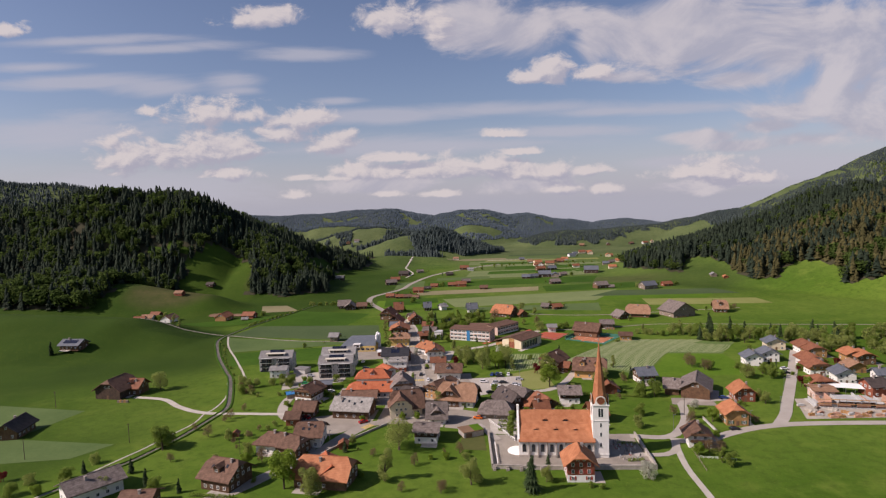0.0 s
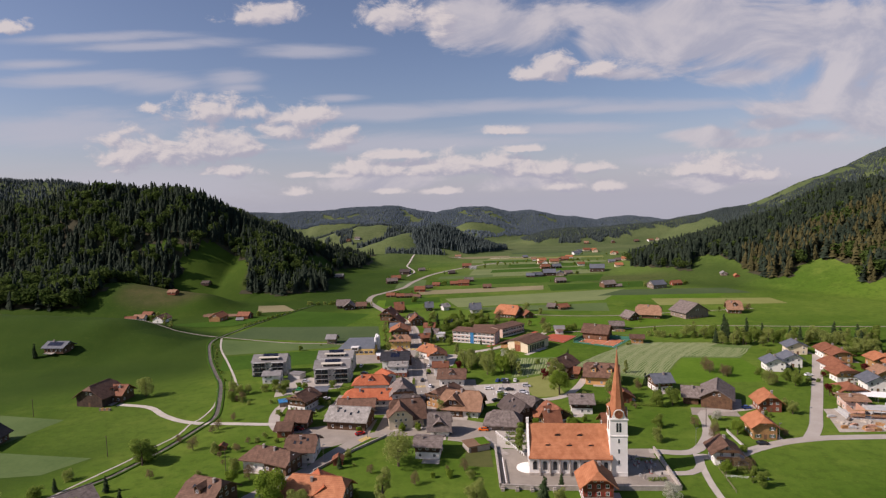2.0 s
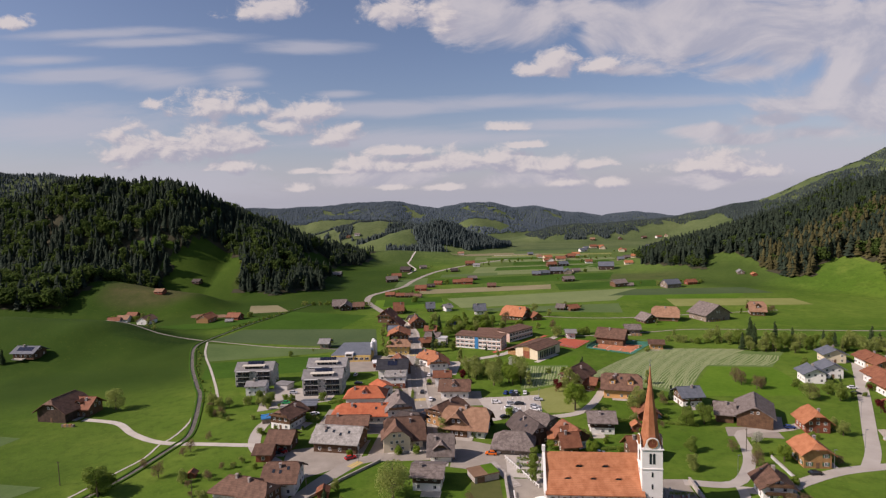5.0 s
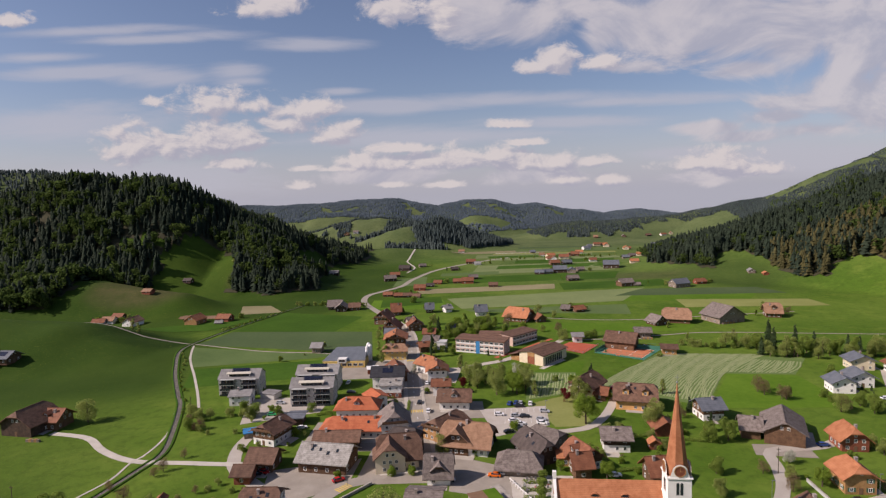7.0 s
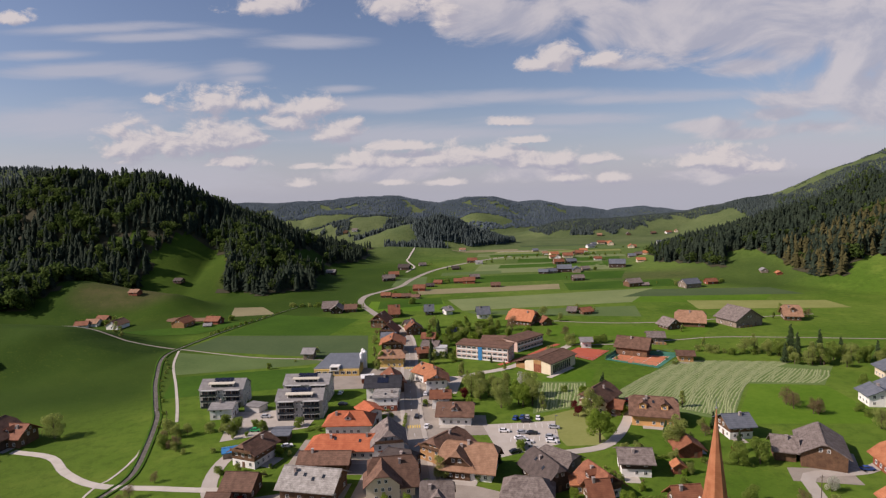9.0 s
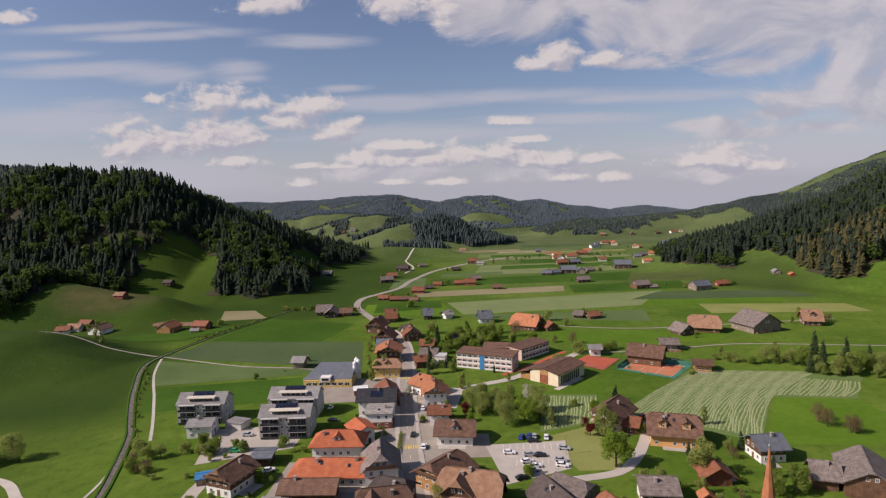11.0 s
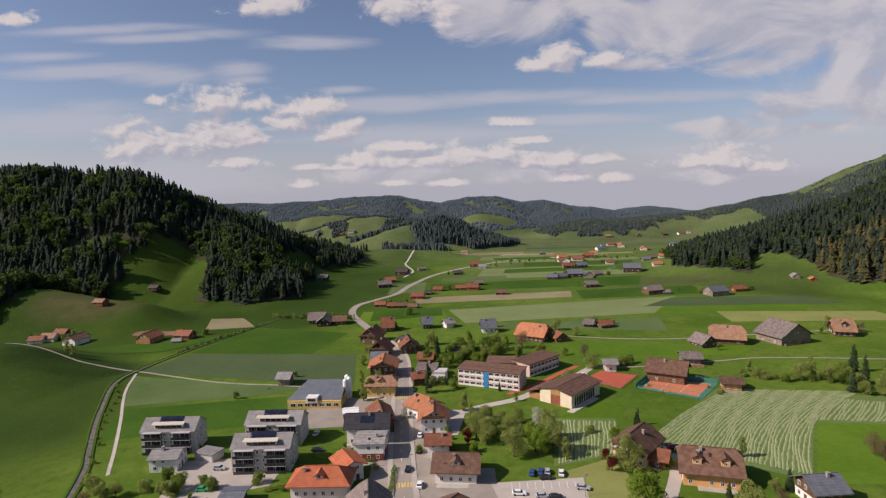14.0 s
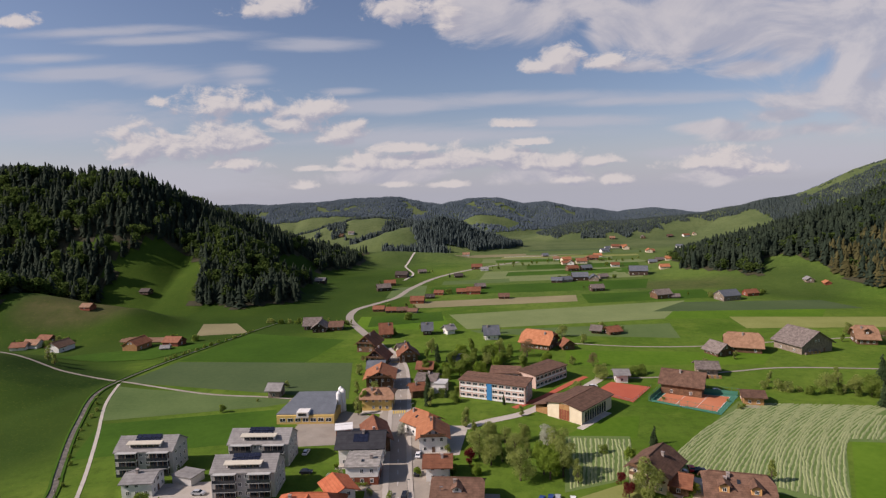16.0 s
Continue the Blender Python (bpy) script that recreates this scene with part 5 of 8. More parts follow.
def stream_stones():
    rng = random.Random(3)
    line = smooth_line(STREAM, 1.2)
    v, f = [], []
    for p in line:
        if rng.random() < 0.55:
            continue
        x, y, r = p.x + rng.gauss(0, 0.8), p.y + rng.gauss(0, 0.5), rng.uniform(0.15, 0.5)
        b = len(v)
        z = ground_z(x, y) + 0.06
        for i in range(6):
            a = i * math.pi / 3 + rng.random() * 0.5
            v.append((x + r * math.cos(a), y + r * 0.8 * math.sin(a), z - 0.05))
        v.append((x + rng.gauss(0, 0.1) * r, y, z + r * 0.6))
        f += [(b + i, b + (i + 1) % 6, b + 6) for i in range(6)]
    tagged(link_mesh("stream_stones", v, f, "stone_wall"), "pale stones scattered in the stream bed", "stones", kind="stuff")


stream_stones()

field("field_far_a", [(60, 770), (200, 776), (210, 800), (62, 792)], "grass_pale", 0.05, "pale strip of far cut meadow")
field("field_far_b", [(90, 862), (225, 866), (235, 905), (95, 900)], "grass_dark", 0.05, "dark green far field")
field("field_far_c", [(40, 940), (215, 945), (225, 990), (45, 985)], "grass_pale", 0.05, "pale far field")
field("field_far_d", [(-10, 1005), (190, 1010), (200, 1045), (-5, 1040)], "soil_tan", 0.05, "tan far field")
field("field_far_e", [(-60, 690), (-25, 700), (-25, 760), (-58, 750)], "grass_cut", 0.05, "cut meadow beside the road")
field("field_far_f", [(150, 575), (250, 560), (280, 600), (190, 640)], "grass_bright", 0.05, "bright sloping meadow")
field("field_far_g", [(20, 545), (140, 520), (148, 560), (12, 556)], "grass_cut", 0.05, "cut meadow behind the farm")
field("field_far_h", [(-70, 570), (0, 560), (-6, 606), (-70, 612)], "grass_bright", 0.05, "bright meadow at the bend")
field("garden_terrace", [(4, 232), (15, 230), (15, 250), (6, 252)], "grass_brown", 0.07, "brownish garden terrace below the lane", "garden")
bays = thing("parking_lines", 0, 0, 0.085, 0, "white painted parking bays on the car park", "road marking")
for i in range(9):
    for x0, y0, rot in ((18.5 + i * 2.5, 325.5, 85), (22 + i * 2.2, 313.0, 80)):
        bm = bmesh.new()
        box(bm, -2.2, 2.2, -0.07, 0.07, 0, 0.01)
        part("bay_line", bm, "paint_white", bays).matrix_basis = pose(x0, y0, 0, 0, 0, rot)

# ---- church ----
def church():
    c = thing("church", 42.5, 229.0, 0, -6, "white village church with orange tile roof and slender spire", "church")
    L, W, he, hr = 29.0, 15.0, 7.2, 16.5
    bm = bmesh.new()
    gable_body(bm, L, W, -0.5, he, hr, 0.0)
    part("wall", bm, "church_white", c)
    bm = bmesh.new()
    k = 0.62
    ys, zs = W / 2 * 0.42, he + (hr - he) * 0.50
    for s in (-1, 1):
        top = [(-L / 2 - 0.2, s * ys, zs), (L / 2 + 0.2, s * ys, zs), (L / 2 + 0.2, 0, hr), (-L / 2 - 0.2, 0, hr)]
        slab(bm, top if s < 0 else top[::-1], 0.35)
        low = [(-L / 2 - 0.2, s * (W / 2 + 0.9), he - 0.5), (L / 2 + 0.2, s * (W / 2 + 0.9), he - 0.5), (L / 2 + 0.2, s * ys, zs), (-L / 2 - 0.2, s * ys, zs)]
        slab(bm, low if s < 0 else low[::-1], 0.35)
    roof = part("roof", bm, "roof_orange", c)
    # eyebrow dormers in two rows
    for row, n, yy in ((0, 2, 0.30), (1, 3, 0.62)):
        for i in range(n):
            x = (i - (n - 1) / 2) * (7.6 if row else 8.0)
            y = -W / 2 * yy
            z = (hr - (hr - zs) * (-y) / ys) if -y < ys else zs - (zs - he) * (-y - ys) / (W / 2 - ys)
            bm = bmesh.new()
            pts = [(x + 1.3 * math.cos(a), y - 0.45, z - 0.35 + 0.75 * math.sin(a)) for a in [math.pi * j / 8 for j in range(9)]]
            backp = [(x + 0.15 * math.cos(a), y + 1.5, z + 0.75) for a in [math.pi * j / 8 for j in range(9)]]
            for j in range(8):
                poly(bm, (pts[j], pts[j + 1], backp[j + 1], backp[j])[::-1])
            part("eyebrow_dormer", bm, "roof_orange", roof)
            bm = bmesh.new()
            poly(bm, [(px * 0.7 + x * 0.3, py + 0.04, z - 0.35 + (pz - z + 0.35) * 0.7) for px, py, pz in pts][::-1])
            part("dormer_window", bm, "glass_dark", roof)
    # west gable with stepped white coping and turret
    bm = bmesh.new()
    for s in (-1, 1):
        top = [(-L / 2 - 0.6, 0, hr + 0.7), (-L / 2 - 0.6, s * (W / 2 + 0.5), he - 0.2), (-L / 2 + 0.2, s * (W / 2 + 0.5), he - 0.2), (-L / 2 + 0.2, 0, hr + 0.7)]
        slab(bm, top if s < 0 else top[::-1], 0.9)
    box(bm, -L / 2 - 0.7, -L / 2 + 0.3, -0.6, 0.6, hr + 0.2, hr + 2.0)
    part("gable_coping", bm, "church_white", c)
    # arched windows along the nave between flat pilasters
    for i in range(8):
        x = -L / 2 + 2.0 + i * 3.55
        bm = bmesh.new()
        w, z0, z1 = 0.75, 2.2, 4.6
        pts = [(x - w, -W / 2 - 0.05, z0), (x + w, -W / 2 - 0.05, z0)] + [(x + w * math.cos(a), -W / 2 - 0.05, z1 + w * math.sin(a)) for a in [math.pi * j / 8 for j in range(9)]]
        poly(bm, pts)
        win = part("arched_window", bm, "glass_dark", c)
        bm = bmesh.new()
        for j in range(10):
            a, b = pts[(j + 1) % len(pts)], pts[(j + 2) % len(pts)]
            limb(bm, (a[0], a[1] - 0.03, a[2]), (b[0], b[1] - 0.03, b[2]), 0.12, 0.12, 4)
        part("stone_surround", bm, "stone_wall", win)
        bm = bmesh.new()
        box(bm, x + 1.5, x + 2.05, -W / 2 - 0.75, -W / 2 + 0.05, -0.4, 3.2)
        box(bm, x + 1.55, x + 2.0, -W / 2 - 0.42, -W / 2 + 0.05, 3.2, he - 0.9)
        part("buttress", bm, "stone_wall", c)
    bm = bmesh.new()
    box(bm, -L / 2 - 0.1, L / 2 + 0.1, -W / 2 - 0.35, -W / 2 + 0.02, -0.4, 1.0)
    part("plinth", bm, "stone_wall", c)
    # tower
    tx, ty, tw = L / 2 + 2.4, -W / 2 + 3.2, 3.0
    bm = bmesh.new()
    box(bm, tx - tw, tx + tw, ty - tw, ty + tw, -0.5, 21.0)
    tower = part("tower", bm, "church_white", c)
    for z, e in ((14.6, 0.18), (20.6, 0.30), (1.2, 0.12)):
        bm = bmesh.new()
        box(bm, tx - tw - e, tx + tw + e, ty - tw - e, ty + tw + e, z, z + 0.35)
        part("cornice", bm, "church_white", tower)
    for sx, sy, rz in ((0, -1, 0), (1, 0, 90), (-1, 0, -90)):
        m = pose(tx + sx * tw, ty + sy * tw, 0, 0, 0, rz)
        bm = bmesh.new()
        pts = [(-2.6, -0.12, 20.9), (2.6, -0.12, 20.9), (1.9, -0.12, 22.9)] + [(1.9 * math.cos(a), -0.12, 22.9 + 1.6 * math.sin(a)) for a in [math.pi * j / 10 for j in range(1, 11)]]
        poly(bm, pts)
        g = part("clock_gable", bm, "church_white", tower)
        g.matrix_basis = m
        bm = bmesh.new()
        bmesh.ops.create_cone(bm, cap_ends=True, segments=24, radius1=1.35, radius2=1.35, depth=0.14, matrix=pose(0, -0.2, 22.7, 90))
        clock = part("clock_face", bm, "timber_red", tower)
        clock.matrix_basis = m
        bm = bmesh.new()
        loops = []
        for r_, y_ in ((1.3, -0.22), (1.3, -0.38), (1.5, -0.38), (1.5, -0.22)):
            loops.append([bm.verts.new((r_ * math.cos(2 * math.pi * j / 24), y_, 22.7 + r_ * math.sin(2 * math.pi * j / 24))) for j in range(24)])
        for p_, q_ in zip(loops, loops[1:] + loops[:1]):
            for j in range(24):
                bm.faces.new((p_[j], p_[(j + 1) % 24], q_[(j + 1) % 24], q_[j]))
        rim = part("clock_ring", bm, "timber_honey", tower)
        rim.matrix_basis = m
        for lx, hx, lz, hz in ((-0.05, 0.05, 22.7, 23.8), (0.0, 0.8, 22.65, 22.75)):
            bm = bmesh.new()
            box(bm, lx, hx, -0.36, -0.3, lz, hz)
            part("clock_pointer", bm, "timber_honey", tower).matrix_basis = m
        for x in (-0.5, 0.5):
            bm = bmesh.new()
            pts = [(x - 0.36, -0.05, 16.2), (x + 0.36, -0.05, 16.2)] + [(x + 0.36 * math.cos(a), -0.05, 19.2 + 0.36 * math.sin(a)) for a in [math.pi * j / 6 for j in range(7)]]
            poly(bm, pts)
            b = part("belfry_opening", bm, "glass_dark", tower)
            b.matrix_basis = m
        for z in (4.5, 8.5, 12.2):
            bm = bmesh.new()
            box(bm, -0.25, 0.25, -0.06, 0.02, z, z + 1.5)
            b = part("slit_window", bm, "glass_dark", tower)
            b.matrix_basis = m
    # spire: square foot drawn in to a steep octagon
    bm = bmesh.new()
    rings = []
    for z, r in ((20.9, 2.75), (22.5, 2.65), (25.0, 2.35), (28.5, 1.95), (34, 1.25), (40, 0.55), (45.4, 0.05)):
        f = min(1, (z - 20.9) / 4)
        ring = []
        for j in range(8):
            a = math.pi / 8 + j * math.pi / 4
            q = r / math.cos(math.pi / 8) * (1 + (1 - f) * 0.12)
            ring.append(bm.verts.new((tx + q * math.cos(a), ty + q * math.sin(a), z)))
        rings.append(ring)
    for a, b in zip(rings, rings[1:]):
        for j in range(8):
            bm.faces.new((a[j], a[(j + 1) % 8], b[(j + 1) % 8], b[j]))
    spire = part("spire", bm, "roof_orange", tower)
    bm = bmesh.new()
    limb(bm, (tx, ty, 45), (tx, ty, 47.6), 0.06, 0.05, 6)
    limb(bm, (tx - 0.5, ty, 46.8), (tx + 0.5, ty, 46.8), 0.05, 0.05, 6)
    bmesh.ops.create_icosphere(bm, subdivisions=2, radius=0.28, matrix=pose(tx, ty, 45.5))
    part("cross", bm, "metal_grey", spire)
    # fan of round steps before the west door
    for k in range(5):
        bm = bmesh.new()
        bmesh.ops.create_cone(bm, cap_ends=True, segments=28, radius1=4.3 - k * 0.6, radius2=4.2 - k * 0.6, depth=0.2, matrix=pose(-L / 2 - 0.3, -1.6, 0.19 + k * 0.19))
        part("step", bm, "church_white", c)
    bm = bmesh.new()
    pts = [(-L / 2 - 0.06, -2.7, 1.0), (-L / 2 - 0.06, -0.5, 1.0)] + [(-L / 2 - 0.06, -1.6 + 1.1 * math.cos(a), 3.6 + 1.1 * math.sin(a)) for a in [math.pi * j / 8 for j in range(9)]]
    poly(bm, pts[::-1])
    part("west_door", bm, "timber_dark", c)
    return c


church()


def wall_line(name, pts, h, t, material, label):
    """A free-standing or retaining wall along a line, with a coping."""
    o = thing(name, pts[0][0], pts[0][1], ground_z(*pts[0]), 0, label, "wall")
    bx, by = pts[0]
    for (x0, y0), (x1, y1) in zip(pts, pts[1:]):
        d = math.hypot(x1 - x0, y1 - y0)
        m = pose(x0 - bx, y0 - by, 0, 0, 0, math.degrees(math.atan2(y1 - y0, x1 - x0)))
        bm = bmesh.new()
        box(bm, -t / 2, d + t / 2, -t / 2, t / 2, -0.4, h)
        p = part("wall_body", bm, material, o)
        p.matrix_basis = m
        bm = bmesh.new()
        box(bm, -t / 2 - 0.08, d + t / 2 + 0.08, -t / 2 - 0.08, t / 2 + 0.08, h, h + 0.15)
        p = part("coping", bm, "stone_wall", o)
        p.matrix_basis = m
    return o


field("churchyard", [(16, 214), (76, 211), (77, 242), (17, 246)], "asphalt_old", 0.09, "grey paved churchyard round the church", "churchyard")
field("graveyard", [(18, 247), (38, 244), (40, 264), (19, 266)], "gravel", 0.10, "pale gravel graveyard between clipped hedges", "graveyard")
wall_line("churchyard_wall", [(17, 247), (16, 214), (30, 212), (76, 209), (78, 240)], 1.5, 0.6, "stone_wall", "pale stone retaining wall round the churchyard")


def balustrade(label, a, b, step, h):
    """A row of white stone posts under a rail."""
    d = math.hypot(b[0] - a[0], b[1] - a[1])
    o = thing("balustrade", a[0], a[1], 0.1, math.degrees(math.atan2(b[1] - a[1], b[0] - a[0])), label, "balustrade")
    bm = bmesh.new()
    box(bm, 0, d, -0.14, 0.14, h * 0.82, h)
    part("rail", bm, "church_white", o)
    for k in range(int(d / step) + 1):
        bm = bmesh.new()
        box(bm, k * step - 0.16, k * step + 0.16, -0.16, 0.16, 0, h * 0.8)
        box(bm, k * step - 0.22, k * step + 0.22, -0.22, 0.22, h, h + 0.2)
        part("post", bm, "church_white", o)


balustrade("white stone balustrade along the churchyard terrace", (18.2, 216), (18.8, 236), 1.6, 1.0)
balustrade("white stone balustrade beside the churchyard stairs", (27.4, 239), (18.4, 262), 1.7, 1.0)
balustrade("white stone balustrade at the graveyard's edge", (77, 214), (78.5, 238), 1.9, 0.9)


def wall_pier(x, y):
    o = thing("wall_pier", x, y, 0, 0, "stone buttress against the churchyard wall", "buttress", "churchyard buttresses")
    bm = bmesh.new()
    box(bm, -0.6, 0.6, -1.3, 0.0, -0.3, 0.9)
    box(bm, -0.5, 0.5, -0.8, 0.0, 0.9, 1.45)
    part("pier", bm, "stone_wall", o)


for px_, py_ in ((16.6, 213.2), (21.5, 212.6), (26.5, 212.0), (34.0, 211.2)):
    wall_pier(px_, py_)


def churchyard_steps():
    o = thing("stone_stairs", 20.6, 240.0, 0.1, 112, "long flight of pale stone stairs up to the graveyard", "stairs")
    for k in range(16):
        bm = bmesh.new()
        box(bm, k * 1.25, k * 1.25 + 1.2, -1.6, 1.6, 0, 0.10 + 0.02 * k)
        part("stair_tread", bm, "stone_wall", o)


churchyard_steps()


def sod_garage():
    o = thing("garage", 9.5, 247.5, 0, 20, "low garage with a planted red-brown and green roof", "garage")
    bm = bmesh.new()
    box(bm, -4.5, 4.5, -3.4, 3.4, -0.3, 2.4)
    part("wall", bm, "stone_wall", o)
    bm = bmesh.new()
    box(bm, -4.8, 4.8, -3.7, 3.7, 2.4, 2.7)
    roof = part("roof", bm, "earth_brown", o)
    bm = bmesh.new()
    box(bm, 0.4, 4.6, -3.5, 3.5, 2.704, 2.82)
    part("grass_roof", bm, "grass_bright", roof)
    bm = bmesh.new()
    box(bm, -3.6, -0.9, -3.46, -3.38, 0, 2.1)
    part("garage_door", bm, "frame_brown", o)


sod_garage()

# ---- apartment houses with balconies ----
def apartment_house(x, y, rot, L, W):
    h = thing("apartment_house", x, y, 0, rot, "grey four-storey apartment house with glazed balconies and solar roof", "apartment house", "apartment houses")
    he, hr = 8.4, 11.8
    bm = bmesh.new()
    gable_body(bm, L, W, -0.5, he, hr)
    part("wall", bm, "plaster_grey", h)
    bm = bmesh.new()
    gable_roof(bm, L, W, he, hr, 0.4, 0.4, 0.0, 0.3)
    part("roof", bm, "roof_grey", h)
    slope = (hr - he) / (W / 2)
    # wide attic storey with terrace, set into the slope
    bm = bmesh.new()
    box(bm, -L * 0.27, L * 0.27, -W / 2 + 1.3, -0.6, he - 0.6, he + 2.2)
    at = part("attic_storey", bm, "plaster_white", h)
    bm = bmesh.new()
    top = [(-L * 0.30, -W / 2 + 0.3, he + 2.3), (L * 0.30, -W / 2 + 0.3, he + 2.3), (L * 0.30, -3.0, he + 2.7), (-L * 0.30, -3.0, he + 2.7)]
    slab(bm, top, 0.25)
    part("attic_roof", bm, "canvas", at)
    for i in range(5):
        add_window(h, pose((i - 2) * L * 0.1, -W / 2 + 1.3, he + 0.2), 1.9, 1.8, "frame_brown")
    n = int(L * 0.44 / 1.75)
    for i in range(n):
        for r in range(2):
            o = new("solar_panel", solar_mesh())
            o.parent = h
            yy = -1.5 - r * 1.45 + 0.9
            o.matrix_basis = pose((i - (n - 1) / 2) * 1.75, yy, hr - slope * abs(yy) + 0.25, 24)
    for f in range(3):
        z = f * 2.75
        for s in (-1, 1):
            if f < 4:
                cx = s * L * 0.27
                w = L * 0.36
                bm = bmesh.new()
                box(bm, cx - w / 2, cx + w / 2, -W / 2 - 1.7, -W / 2 + 0.05, z + 2.55, z + 2.75)
                b = part("balcony", bm, "roof_flat", h)
                bm = bmesh.new()
                box(bm, cx - w / 2, cx + w / 2, -W / 2 - 1.72, -W / 2 - 1.66, z + 0.05, z + 1.05)
                part("railing", bm, "glass_dark", b)
                for px in (cx - w / 2 + 0.1, cx, cx + w / 2 - 0.1):
                    bm = bmesh.new()
                    box(bm, px - 0.08, px + 0.08, -W / 2 - 1.6, -W / 2 - 1.44, z, z + 2.55)
                    part("post", bm, "metal_grey", b)
                for k in range(3):
                    add_window(h, pose(cx + (k - 1) * w / 3.2, -W / 2, z + 0.15), 2.2, 2.2, "frame_brown")
        add_window(h, pose(-1.0, -W / 2, z + 0.9), 1.1, 1.3, "frame_white")
        add_window(h, pose(1.2, -W / 2, z + 0.9), 1.1, 1.3, "frame_white")
        for k in range(3):
            add_window(h, pose(L / 2, (k - 1) * W * 0.28, z + 0.9, 0, 0, 90), 1.2, 1.4, "frame_white")
    return h


apartment_house(-105.9, 362.6, 0, 20.0, 11)
apartment_house(-65.7, 345.3, 0, 20.0, 11)
apartment_house(-67.6, 366.4, -2, 21, 11)

# ---- school and sports hall ----
def flat_block(name, label, category, x, y, rot, L, W, h, wall, roof, floors, bays, eave=0.5, band="frame_white"):
    o = thing(name, x, y, 0, rot, label, category)
    bm = bmesh.new()
    box(bm, -L / 2, L / 2, -W / 2, W / 2, -0.5, h)
    part("wall", bm, wall, o)
    bm = bmesh.new()
    slab(bm, [(-L / 2 - eave, -W / 2 - eave, h + 0.35), (L / 2 + eave, -W / 2 - eave, h + 0.35), (L / 2 + eave, W / 2 + eave, h + 0.9), (-L / 2 - eave, W / 2 + eave, h + 0.9)], 0.35)
    part("roof", bm, roof, o)
    fh = h / floors
    for f in range(floors):
        bm = bmesh.new()
        box(bm, -L / 2 + 0.6, L / 2 - 0.6, -W / 2 - 0.05, -W / 2 + 0.02, f * fh + 0.12, f * fh + 0.8)
        part("spandrel_band", bm, "paint_white", o)
        for i in range(bays):
            u = (i + 0.5) / bays * L - L / 2
            add_window(o, pose(u, -W / 2, f * fh + 0.9), L / bays * 0.78, fh * 0.5, band)
        for i in range(max(1, int(W / 4))):
            u = (i + 0.5) / max(1, int(W / 4)) * W - W / 2
            add_window(o, pose(L / 2, u, f * fh + 0.9, 0, 0, 90), 1.6, fh * 0.5, band)
    return o


school = flat_block("school", "pink three-storey school with white window bands", "school", 19.5, 425, -24, 31, 11, 7.9, "plaster_pink", "roof_brown", 3, 10)
bm = bmesh.new()
box(bm, -2.2, 0.2, -5.75, -5.55, 0.1, 7.6)
part("entrance_panel", bm, "blue_panel", school, "blue glazed entrance bay")
flat_block("school_wing", "pink two-storey school wing with brown roof", "school", 44, 446, 43, 24, 11, 6.2, "plaster_pink", "roof_brown", 2, 8)
flat_block("school_link", "low pink school link with brown roof", "school", 26, 446, -10, 14, 10, 5.6, "plaster_pink", "roof_brown", 2, 4)
hall = house("cream sports hall with timber gable and brown roof", 53, 404, 47, 24, 16, 5.5, 8.0, "roof_brown", "plaster_cream", floors=1, windows=False, chim=0, ov=0.9, door=False, name="sports_hall", category="sports hall")
bm = bmesh.new()
box(bm, -12.10, -11.98, -2.4, 2.4, 0.1, 6.6)
panel = part("gable_panel", bm, "timber_honey", hall, "honey timber gable panel")
for k in range(4):
    bm = bmesh.new()
    box(bm, -12.16, -12.08, -2.2 + k * 1.15, -1.25 + k * 1.15, 0.3, 4.4)
    part("gable_window", bm, "timber_red", panel)
for k in range(9):
    bm = bmesh.new()
    box(bm, -9.6 + k * 1.9, -8.3 + k * 1.9, -8.08, -7.98, 0.4, 4.6)
    part("tall_window", bm, "glass_dark", hall)
bm = bmesh.new()
box(bm, -11.0, 4.0, 8.0, 14.5, -0.4, 3.0)
wing = part("side_wing", bm, "timber_honey", hall)
bm = bmesh.new()
slab(bm, [(-12.6, 15.6, 3.2), (-12.6, 7.6, 5.7), (5.0, 7.6, 5.7), (5.0, 15.6, 3.2)], 0.3)
part("wing_roof", bm, "roof_brown", wing)

# ---- courts ----
def court(name, label, corners, material, lines=True):
    f = field(name, corners, material, 0.12, label, "court", n=2)
    return f


court("tennis_apron", "green surround of the tennis courts", [(85, 414), (108, 396), (126, 418), (97, 430)], "court_green")
t_ob = field("tennis_court", [(88, 413.5), (107.5, 399), (121, 416), (98, 426)], "clay_court", 0.16, "orange clay tennis courts with nets", "court", n=2)
field("ball_court", [(64, 427), (78, 413), (92, 432), (76, 441)], "clay_red", 0.13, "red sports court by the school", "court", n=2)
for a, b in (((88, 413.5), (107.5, 399)), ((107.5, 399), (121, 416)), ((121, 416), (98, 426)), ((98, 426), (88, 413.5)), ((94.5, 408.7), (105.6, 422.7)), ((101, 403.8), (113.3, 419.3))):
    ribbon("court_line", [a, b], 0.14, "paint_white", 0.2, "white painted court line", "line", straight=True)



def court_screen(label, a, b, h):
    """A green wind screen between posts at a tennis court's edge."""
    d = math.hypot(b[0] - a[0], b[1] - a[1])
    o = thing("court_fence", a[0], a[1], 0.12, math.degrees(math.atan2(b[1] - a[1], b[0] - a[0])), label, "fence", "court fences")
    bm = bmesh.new()
    box(bm, 0, d, -0.03, 0.03, 0.15, h)
    part("screen", bm, "court_green", o)
    for k in range(int(d / 3) + 1):
        bm = bmesh.new()
        limb(bm, (k * 3.0, 0.08, 0), (k * 3.0, 0.08, h + 0.4), 0.05, 0.05, 6)
        part("post", bm, "metal_grey", o)


